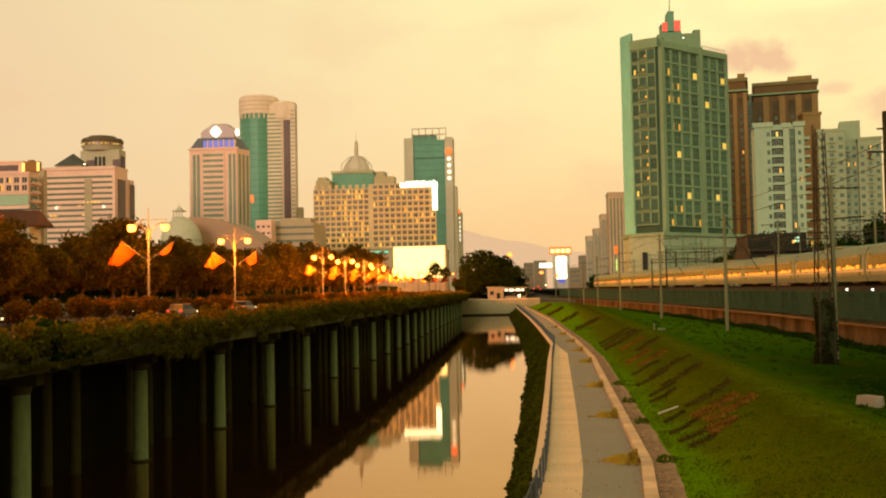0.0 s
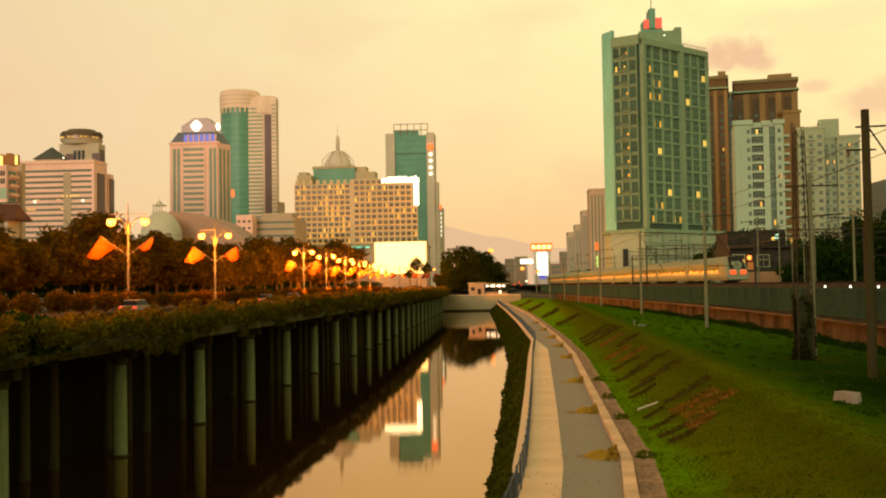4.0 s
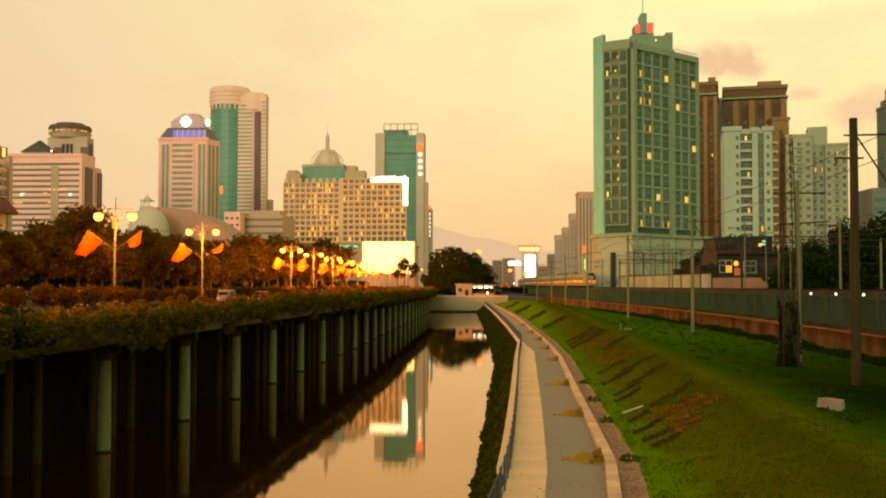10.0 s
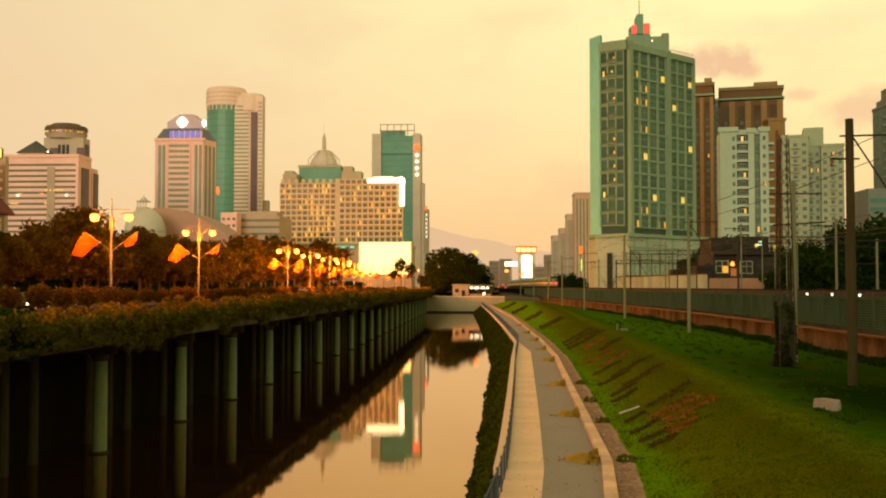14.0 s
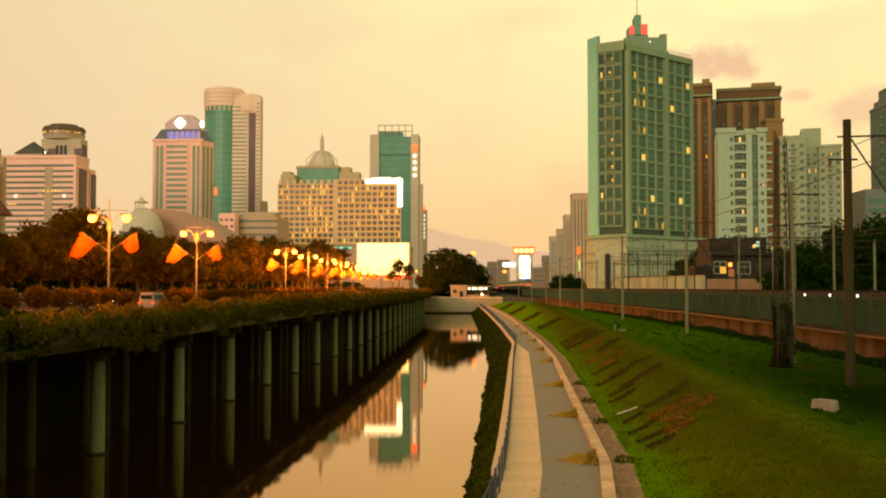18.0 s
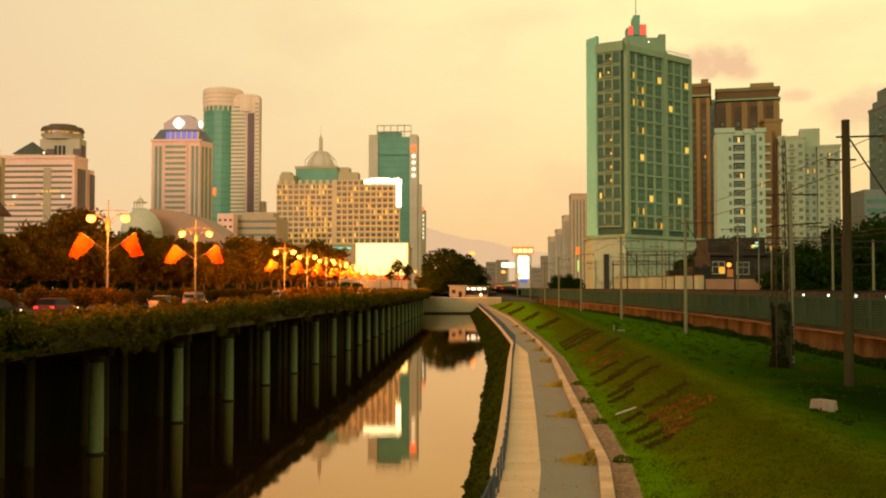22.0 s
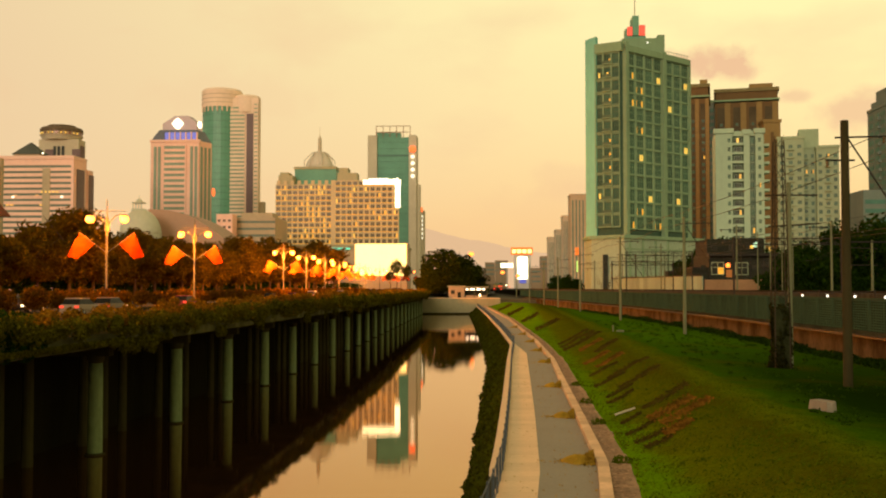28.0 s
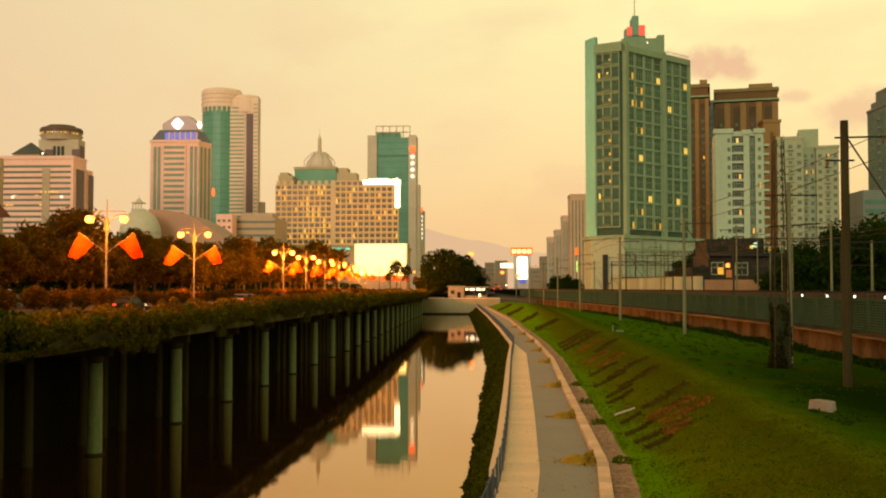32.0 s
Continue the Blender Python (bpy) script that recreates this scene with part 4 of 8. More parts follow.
def tall_round_tower():
    t = thing("glass_skyscraper", (-165, 635, -0.3), "tall teal glass tower with a rounded white-capped corner", "skyscraper")
    cx, cy, r = -173.2, 633, 12.2
    g = geo()
    lathe(g, cx, cy, [(r, -0.3), (r, 115.5)], 32)
    part("glass_cylinder", g, GLASSTEAL, t, smooth=False)
    for k in range(26):
        g = geo()
        lathe(g, cx, cy, [(r + 0.12, 8 + 4.1 * k), (r + 0.12, 8.2 + 4.1 * k)], 32)
        part("floor_band", g, GLASSTEALDARK, t)
    g = geo()
    lathe(g, cx, cy, [(r + 0.3, 115.5), (r + 0.5, 116.0), (r + 0.5, 126.0), (r - 0.4, 127.2), (r - 3, 127.8)], 32)
    part("white_cap", g, TOWERWHITE, t)
    for k in range(9):
        a = math.radians(215 + 14 * k)
        g = geo()
        x, y = cx + (r + 0.5) * math.cos(a), cy + (r + 0.5) * math.sin(a)
        tube(g, (x, y, 112.5), (x, y, 116), 0.5, 0.5, 5)
        part("cap_fin", g, TOWERWHITE, t)
    block(t, "core", -168, -147.8, 624, 630, -0.3, 121, TOWERWHITE)
    band_face(t, (-168, 623.8), (-156.2, 623.8), 14, 116, 42, TOWERWHITE, PALEBAND, 0.45, 0.3, 0.4)
    block(t, "glass_slot", -155.2, -151.0, 623.6, 624, 28, 111, GLASSPURPLE)
    band_face(t, (-150.8, 623.8), (-147.8, 623.8), 14, 118, 42, TOWERWHITE, PALEBAND, 0.3, 0.3, 0.3)
    part("red_sign", lathe(geo(), -175.0, 620.8, [(0.2, 59.0), (0.9, 60.0), (1.1, 61.6), (0.9, 63.2), (0.2, 64.2)], 12), REDGLOW, t, "oval red glowing sign")
    part("rounded_cap", lathe(geo(), -156.6, 631.0, [(8.0, 112.0), (8.2, 112.4), (8.2, 121.9), (7.6, 122.9), (5.6, 123.4)], 28), TOWERWHITE, t, "rounded white corner cap")
    block(t, "annex", -148, -144.8, 626, 632, -0.3, 56, SANDSTONE)
    for k in range(3):
        g = geo()
        lathe(g, cx, cy, [(r + 0.62, 118.0 + 2.6 * k), (r + 0.62, 118.3 + 2.6 * k)], 32)
        part("cap_band", g, SANDSTONE, t)


def dome_and_hall():
    t = thing("white_dome", (-123.0, 346, -0.3), "pale ribbed dome above the street trees", "dome")
    cx, cy, cz, r = -123.0, 346.0, 20.6, 7.0
    g = geo()
    lathe(g, cx, cy, [(r * math.cos(a), cz + 8.9 * math.sin(a)) for a in (math.pi / 2 * i / 12 for i in range(13))], 40)
    part("shell", g, DOMEWHITE, t, smooth=True)
    for j in range(20):
        b = 2 * math.pi * j / 20
        g = geo()
        pts = [(cx + (r + 0.03) * math.cos(a) * math.cos(b), cy + (r + 0.03) * math.cos(a) * math.sin(b), cz + 8.93 * math.sin(a)) for a in (math.pi / 2 * i / 10 for i in range(11))]
        for p, q in zip(pts, pts[1:]):
            tube(g, p, q, 0.07, 0.07, 5)
        part("rib", g, DOMEWHITE, t)
    part("drum", lathe(geo(), cx, cy, [(r + 0.15, -0.3), (r + 0.15, cz), (r, cz + 0.1)], 40), DOMEWHITE, t)
    t = thing("turret", (-128, 358, -0.3), "small pale roof turret with columns", "turret")
    block(t, "shaft", -130.0, -125.8, 356, 360, -0.3, 30.6, DOMEWHITE)
    for k in range(4):
        block(t, "column", -129.6 + 1.0 * k, -129.3 + 1.0 * k, 356, 356.4, 30.6, 32.6, DOMEWHITE)
    block(t, "cap", -129.8, -126.0, 355.8, 360, 32.6, 33.0, DOMEWHITE)
    part("cupola", lathe(geo(), -127.9, 358, [(1.3, 33.0), (1.2, 33.5), (0.7, 34.1), (0.12, 34.4), (0.06, 35.6)], 12), DOMEWHITE, t)
    t = thing("arched_hall", (-101, 350, -0.3), "broad hall with a tan barrel roof", "hall")
    g = geo()
    vs, n = [], 16
    for y in (356, 384):
        for i in range(n + 1):
            k = i / n
            vs.append((-124 + 35 * k, y, 13.0 + 17.3 * math.cos(math.pi / 2 * k ** 1.25)))
        vs += [(-89, y, -0.3), (-124, y, -0.3)]
    m = n + 3
    add(g, vs, [tuple(range(m)), tuple(range(m, 2 * m))[::-1]] + [((i + 1) % m, i, m + i, m + (i + 1) % m) for i in range(m)])
    part("barrel_roof", g, HALLROOF, t)
    t = thing("low_beige_block", (-111, 455, -0.3), "low beige office block with a long blank front", "office building")
    block(t, "core", -120, -97.5, 445, 470, -0.3, 33.5, SANDSTONE)
    band_face(t, (-117, 444.8), (-97.5, 444.8), 18, 33, 5, SANDSTONE, BANDGLASS, 0.35, 0.3)
    block(t, "roof_box", -114, -100, 450, 462, 33.5, 36, SANDSTONE)
    t = thing("white_annex", (-118, 442, -0.3), "small white annex with square windows", "office building")
    block(t, "core", -121.5, -114.5, 436, 444, -0.3, 34.5, WHITEWALL)
    ms = window_meshes(1.3, 1.2, GLASSDARK, WHITEWALL, 2)
    for i in range(3):
        for j in range(5):
            piece("window", ms[0], t, (-120.3 + 2.3 * i, 435.95, 20 + 2.9 * j))


def hotel():
    t = thing("cream_hotel", (-76, 495, -0.3), "cream stone hotel with a golden-lit window grid", "hotel")
    farther(t, 1.08)
    block(t, "core", -105.2, -47.5, 480.4, 494, -0.3, 51.6, CREAM)
    ms = window_meshes(1.95, 2.05, GLASSBRONZE, CREAMDARK, 2)
    r = random.Random(11)
    litl = lambda i, j: (2 if r.random() < 0.2 else 1) if i >= 5 and r.random() < 0.25 else (1 if r.random() < 0.1 else 0)
    litr = lambda i, j: 2 if r.random() < 0.06 else (1 if r.random() < 0.12 else 0)
    grid_face(t, (-105.2, 480.4), (-78.2, 480.4), 20.4, 51.5, 10, 12, CREAM, ms, litl, 0.28, 0.18, 0.5)
    block(t, "bay_joint", -78.2, -76.4, 478.6, 480.4, 18, 53.5, CREAM)
    grid_face(t, (-76.4, 479.0), (-46.0, 479.0), 20.25, 53.2, 11, 12, CREAM, ms, litr, 0.28, 0.18, 0.5)
    block(t, "bay_core", -76.4, -46.0, 479.0, 481, 20, 53.4, CREAM)
    for x0, x1, z0, z in ((-104.0, -97.2, 51.7, 56.2), (-103.2, -99.0, 56.2, 57.6), (-75.6, -66.2, 53.5, 57.2), (-74.8, -70.5, 57.2, 59.6)):
        block(t, "stepped_parapet", x0, x1, 480.6, 489, z0, z, CREAMDARK)
    for k in range(8):
        block(t, "crown_merlon", -104.6 + 3.3 * k, -103.0 + 3.3 * k, 479.8, 480.5, 51.5, 53.6, CREAM)
    # cove strips under each row of windows glow gold
    for j in range(12):
        block(t, "cove_light", -105.0, -78.4, 479.66, 479.74, 20.72 + 2.59 * j, 20.94 + 2.59 * j, COVE)
        block(t, "cove_light", -76.2, -46.2, 478.26, 478.34, 20.62 + 2.745 * j, 20.82 + 2.745 * j, COVE)
    s = part("roof_sign", box(geo(), -62.9, -45.0, 478.0, 478.5, 51.4, 53.5), WHITEGLOW, t, "white glowing sign along the roof edge")
    r2 = random.Random(5)
    for k in range(9):
        block(s, "letter_top", -60 + 1.6 * k, -59 + 1.6 * k, 478.0, 478.5, 53.5, 53.8 + 0.6 * r2.random(), WHITEGLOW)
    part("corner_sign", box(geo(), -47.6, -45.2, 478.0, 478.5, 40.3, 51.4), WHITEGLOW, t, "white glowing sign down the corner")
    block(t, "roof_pavilion", -98.0, -77.8, 490, 508, 51, 60.2, TEALMID)
    block(t, "pavilion_cornice", -98.4, -77.4, 489.6, 508.4, 60.2, 61.4, CREAMDARK)
    g = geo()
    lathe(g, -87.3, 499, [(6.9, 61.4), (6.9, 63.0), (5.9, 65.0), (4.6, 67.2), (3.6, 68.6), (3.2, 69.6), (1.2, 70.0)], 24)
    part("dome", g, DOMEGREY, t, smooth=False)
    for k in range(8):
        a = math.pi / 4 * k + 0.3
        c, s2 = math.cos(a), math.sin(a)
        g = geo()
        tube(g, (-87.3 + 7.6 * c, 499 + 7.6 * s2, 61.4), (-87.3 + 7.6 * c, 499 + 7.6 * s2, 65.4), 0.22, 0.22, 5)
        tube(g, (-87.3 + 7.6 * c, 499 + 7.6 * s2, 65.4), (-87.3 + 3.6 * c, 499 + 3.6 * s2, 69.4), 0.22, 0.22, 5)
        part("dome_rib", g, DOMEGREY, t)
    g = geo()
    tube(g, (-87.3, 499, 69.4), (-87.3, 499, 76.3), 1.05, 0.85, 8)
    tube(g, (-87.3, 499, 76.3), (-87.3, 499, 78.2), 0.85, 0.15, 8)
    tube(g, (-87.3, 499, 78.0), (-87.3, 499, 82.5), 0.12, 0.06, 5)
    part("spire", g, GREYSTONE, t)
    p = thing("hotel_podium", (-61, 410, -0.3), "hotel podium with flat canopy and a huge golden lit front", "podium")
    farther(p, 1.22)
    block(p, "hall", -88, -37.0, 400, 440, -0.3, 18.6, SANDSTONE)
    block(p, "canopy", -89, -36.4, 398.5, 440, 18.6, 19.2, CREAMDARK)
    block(p, "coloured_strip", -70.5, -57.5, 398.3, 398.5, 17.4, 18.2, GREENBLUE)
    part("lit_front", box(geo(), -52.8, -33.6, 379.5, 380.2, 7.0, 18.8), HOTGLOW, p, "huge golden glowing display front")
    part("front_frame", box(geo(), -53.4, -33.0, 380.2, 386, -0.3, 19.2), SANDSTONE, p)


def farther(t, k):
    """Set a building k times as far from the bridge, with its true storey height."""
    t.location = (t.location.x * k, t.location.y * k, 2.3 + (t.location.z - 2.3) * k)
    t.scale = (k, k, k)


def green_tower():
    t = thing("green_glass_tower", (-63, 635, -0.3), "green glass tower with a sign frame on its roof", "office tower")
    farther(t, 1.45)
    block(t, "core", -78.0, -49.2, 621, 633, -0.3, 95.0, TEALMID)
    block(t, "side_fin", -78.7, -73.0, 619.5, 624, -0.3, 96.2, PALEFIN)
    block(t, "side_fin", -53.4, -48.7, 619.5, 634, -0.3, 96.2, PALEFIN)
    for k in range(22):
        block(t, "floor_band", -73, -53.4, 620.8, 621, 8 + 4 * k, 8.14 + 4 * k, GLASSTEALDARK)
    block(t, "crown_band", -73, -53.4, 620.4, 621, 83.5, 84.3, GLASSTEALDARK)
    block(t, "roof_box", -73.6, -59.0, 624, 632, 95, 98.4, TEALMID)
    for k in range(6):
        x = -74.0 + 4.2 * k
        block(t, "sign_frame_post", x, x + 0.35, 623, 623.4, 95, 102.5, REDSTEEL)
    for z in (98.4, 102.2):
        block(t, "sign_frame_rail", -74.2, -52.9, 623, 623.4, z, z + 0.35, REDSTEEL)
    part("red_emblem", lathe(geo(), -51.0, 619.2, [(0.3, 85.4), (1.8, 86.0), (2.1, 87.4), (1.8, 88.8), (0.3, 89.4)], 14), REDGLOW, t, "red glowing emblem")
    for k in range(4):
        part("lit_character", lathe(geo(), -50.9, 619.2, [(0.3, 81.7 - 4.0 * k), (1.1, 82.0 - 4.0 * k), (1.2, 83.4 - 4.0 * k), (0.3, 83.9 - 4.0 * k)], 8), SIGNDOT, t)
    block(t, "lower_wing", -48.7, -46.8, 622, 632, -0.3, 66, PALEFIN)
    t = thing("far_slab", (-50, 705, -0.3), "slim grey slab block with a small red roof sign", "tower block")
    farther(t, 1.45)
    block(t, "core", -53.4, -49.8, 700, 715, -0.3, 56, PALEFIN)
    block(t, "red_sign", -52, -50.5, 699.5, 700, 55, 58, REDGLOW)
    for k in range(6):
        block(t, "lit_window", -51.2, -50.5, 699.6, 700, 36 + 3 * k, 37.6 + 3 * k, SIGNDOT)


SIGNBROWN = mat("brown_sign_panel", (0.34, 0.16, 0.05), 0.7, scale=0.6, vary=0.2)
SIGNYELLOW = mat("yellow_light_strip", (1.0, 0.7, 0.2), 0.4, vary=0, bump=0, emit=1.3, ecol=(1.0, 0.62, 0.12))
TEALMID = mat("dull_teal_glass", (0.135, 0.35, 0.25), 0.45, 0.0, scale=0.2, vary=0.2, bump=0, spec=0.2)
STRIPTEAL = mat("grey_teal_glass_strip", (0.27, 0.36, 0.27), 0.45, 0.0, scale=0.2, vary=0.2, bump=0, spec=0.15)
PALEBAND = mat("pale_green_band_glass", (0.30, 0.40, 0.29), 0.45, 0.0, scale=0.2, vary=0.2, bump=0, spec=0.15)
CROWNSLATE = mat("dark_crown_glass", (0.16, 0.18, 0.22), 0.4, 0.0, scale=0.3, vary=0.25, bump=0, spec=0.15)
DOMEGREY = mat("pale_hotel_dome_lead", (0.60, 0.56, 0.46), 0.7, scale=0.3, vary=0.15)
BANDGLASS = mat("hazy_band_glass", (0.17, 0.215, 0.165), 0.4, 0.0, scale=0.2, vary=0.2, bump=0, spec=0.15)
GLASSTEALDARK = mat("shaded_teal_glass", (0.072, 0.19, 0.148), 0.35, 0.0, scale=0.2, vary=0.2, bump=0, spec=0.2)
DRUMROOF = mat("dark_brown_roof", (0.14, 0.105, 0.068), 0.8, scale=0.4, vary=0.25)
GLASSROSE = mat("rosy_lit_glass", (0.30, 0.14, 0.08), 0.3, 0.1, scale=0.6, vary=0.4, bump=0)
GLASSBRONZE = mat("bronze_window_glass", (0.072, 0.048, 0.022), 0.2, 0.1, scale=0.4, vary=0.3, bump=0, rand=0.4, spec=0.2)
ROOFRED = mat("red_brown_roof_tiles", (0.11, 0.042, 0.022), 0.7, scale=0.5, vary=0.2)
DARKROOF = mat("dark_roof_tiles", (0.085, 0.095, 0.082), 0.7, scale=0.5, vary=0.2)
ROSEWALL = mat("rosy_spandrel", (0.90, 0.58, 0.47), 0.7, scale=0.2, vary=0.1)
TOWERWHITE = mat("grey_white_cladding", (0.87, 0.68, 0.53), 0.7, scale=0.15, vary=0.12)
GREYSTONE = mat("pale_grey_stone", (0.56, 0.50, 0.37), 0.8, scale=0.2, vary=0.15)
WHITELAV = mat("lavender_white_cladding", (0.56, 0.47, 0.52), 0.7, scale=0.2, vary=0.1)
CREAMDARK = mat("drab_cream_stone", (0.45, 0.41, 0.26), 0.85, scale=0.3, vary=0.2)
COVE = mat("gold_cove_light", (1.0, 0.6, 0.1), 0.5, vary=0, bump=0, emit=0.30, ecol=(1.0, 0.42, 0.05))
PALEFIN = mat("pale_fin_cladding", (0.58, 0.52, 0.39), 0.7, scale=0.2, vary=0.1)
GREENBLUE = mat("blue_green_light_strip", (0.2, 0.6, 0.5), 0.5, vary=0, bump=0, emit=0.8, ecol=(0.1, 0.7, 0.45))
REDSTEEL = mat("rusty_red_steel", (0.30, 0.13, 0.07), 0.7, 0.2, vary=0.2)
banded_offices()
corner_offices()
clock_tower_block()
tall_round_tower()
dome_and_hall()
hotel()
green_tower()


# ---------------------------------------------------------------- east side towers
def slab_tower():
    """The big corner-on apartment tower."""
    t = thing("apartment_tower", (45, 315, Z_PLATEAU), "tall grey-green apartment tower with gridded loggias and scattered lit windows", "apartment tower")
    A, B, C, D, E = (29.8, 304.0), (37.4, 300.0), (60.4, 322.0), (54.0, 334.0), (27.7, 311.0)
    g = geo()
    prism(g, [A, B, C, D, E], Z_PLATEAU, 73.4)
    part("core", g, GLASSGREEN, t)
    ms = window_meshes(3.7, 3.45, GLASSGREEN, TOWERGREY, 4, share=2, rows=2)
    r = random.Random(21)
    lit = lambda i, j: (2 if r.random() < 0.35 else 1) if r.random() < 0.2 else 0
    # long face: four bays, a broad pier, three bays
    w, u, n = face_axes(B, C)
    m1, m2 = w * 0.565, w * 0.61
    q = lambda s: (B[0] + u[0] * s, B[1] + u[1] * s)
    z0, z1 = 19.6, 72.2
    grid_face(t, q(0.9), q(m1), z0, z1, 4, 13, TOWERGREY, ms, lit, 0.13, 0.13, 0.7)
    grid_face(t, q(m2), q(w - 0.3), z0, z1, 3, 13, TOWERGREY, ms, lit, 0.13, 0.13, 0.7)
    for s0, s1, zt in ((0, 1.4, 75.0), (m1 - 0.1, m2 + 0.1, 74.5), (w - 0.6, w, 73.6)):
        g = geo()
        obox(g, B, u, n, s0, s1, 0, 1.25, 17.0, zt)
        part("corner_pier", g, TOWERGREY, t)
    g = geo()
    obox(g, B, u, n, 0, w, -0.2, 1.1, 72.2, 74.0)
    part("parapet", g, TOWERGREY, t)
    for k in range(9):
        g = geo()
        obox(g, B, u, n, w * 0.62 + k * 1.35, w * 0.62 + k * 1.35 + 0.12, 0.7, 0.8, 74.0, 75.0)
        part("roof_rail_post", g, CHROME, t)
    g = geo()
    obox(g, B, u, n, w * 0.62, w, 0.7, 0.8, 75.0, 75.12)
    part("roof_rail", g, CHROME, t)
    # narrow face: loggias beside projecting bays
    w2, u2, n2 = face_axes(A, B)
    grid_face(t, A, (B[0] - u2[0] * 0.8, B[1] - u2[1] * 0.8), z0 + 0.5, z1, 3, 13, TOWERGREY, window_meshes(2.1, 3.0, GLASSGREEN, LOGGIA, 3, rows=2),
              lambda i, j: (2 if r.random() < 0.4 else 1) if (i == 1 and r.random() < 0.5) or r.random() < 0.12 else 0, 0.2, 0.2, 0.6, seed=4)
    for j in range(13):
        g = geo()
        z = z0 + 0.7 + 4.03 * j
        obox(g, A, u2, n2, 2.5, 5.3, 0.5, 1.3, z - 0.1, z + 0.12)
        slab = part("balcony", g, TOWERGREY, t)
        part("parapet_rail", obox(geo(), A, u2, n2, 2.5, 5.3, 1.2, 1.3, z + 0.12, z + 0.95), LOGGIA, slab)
        part("floor_slab", obox(geo(), A, u2, n2, 0.2, w2 - 0.9, 0.45, 0.85, z - 0.25, z), TOWERGREY, t)
    g = geo()
    obox(g, A, u2, n2, 0, w2, -0.2, 0.9, 72.2, 75.0)
    part("parapet", g, TOWERGREY, t)
    g = geo()
    prism(g, [(27.4, 311.0), (27.2, 308.0), (29.9, 303.2), (30.6, 304.6), (30.4, 311.0)], 16.5, 77.4)
    part("teal_flank", g, TOWERTEAL, t, "teal rendered flank wall")
    # crown
    block(t, "crown_base", 39.2, 52.2, 315, 323, 73.4, 79.6, TOWERGREY)
    block(t, "crown_step", 50.2, 52.2, 315, 323, 79.6, 80.6, TOWERGREY)
    block(t, "crown_tier", 40.4, 46.6, 316.0, 322.0, 79.6, 80.6, GREENTRIM)
    block(t, "crown_fin", 42.5, 44.4, 315.4, 322.0, 80.6, 86.8, GREENTRIM)
    block(t, "crown_side", 40.5, 41.9, 317.0, 321.0, 80.6, 83.2, GREENTRIM)
    block(t, "crown_side", 45.2, 46.6, 317.0, 321.0, 80.6, 83.8, GREENTRIM)
    part("crown_light", box(geo(), 40.9, 42.4, 315.6, 316.2, 80.7, 83.4), CROWNRED, t, "red glowing crown light")
    part("crown_light", box(geo(), 44.5, 46.4, 315.6, 316.2, 80.7, 83.9), CROWNRED, t, "red glowing crown light")
    g = geo()
    tube(g, (43.5, 318, 86.8), (43.5, 318, 98.5), 0.14, 0.06, 6)
    part("mast", g, REDSTEEL, t)
    part("roof_lamp", lathe(geo(), 45.9, 307.6, [(0.05, 76.2), (0.2, 76.35), (0.2, 76.6), (0.05, 76.75)], 8), COOLGLOW, t)


def slab_podium():
    t = thing("tower_podium", (42, 300, Z_PLATEAU), "pale grey podium under the apartment tower", "podium")
    g = geo()
    prism(g, [(28.0, 301.0), (36.8, 294.0), (64.0, 320.0), (52, 334), (27, 312)], Z_PLATEAU, 16.6)
    part("wall", g, PODIUM, t)
    g = geo()
    prism(g, [(27.4, 300.6), (36.8, 293.0), (65.0, 320.0), (52, 335), (26.4, 312)], 16.6, 17.6)
    part("roof_slab", g, TOWERGREY, t)
    w, u, n = face_axes((36.8, 294.0), (64.0, 320.0))
    ms = window_meshes(2.0, 2.4, GLASSDARK, PODIUM, 2)
    for i in range(4):
        g = geo()
        obox(g, (36.8, 294), u, n, 2 + 6 * i, 2.5 + 6 * i, 0, 0.4, Z_PLATEAU, 16.6)
        part("pier", g, TOWERGREY, t)
    for i in range(3):
        s = 27 + 3 * i
        piece("window", ms[0], t, (36.8 + u[0] * s, 294 + u[1] * s - 0.1, 8.0), math.atan2(u[1], u[0]))
    for z in (5.2, 9.4, 13.4):
        g = geo()
        obox(g, (36.8, 294), u, n, 0, w, 0, 0.22, z, z + 0.35)
        part("string_course", g, TOWERGREY, t)
    block(t, "dark_shaft", 31.0, 32.4, 296.8, 298.5, 1.0, 12.0, GLASSDARK)


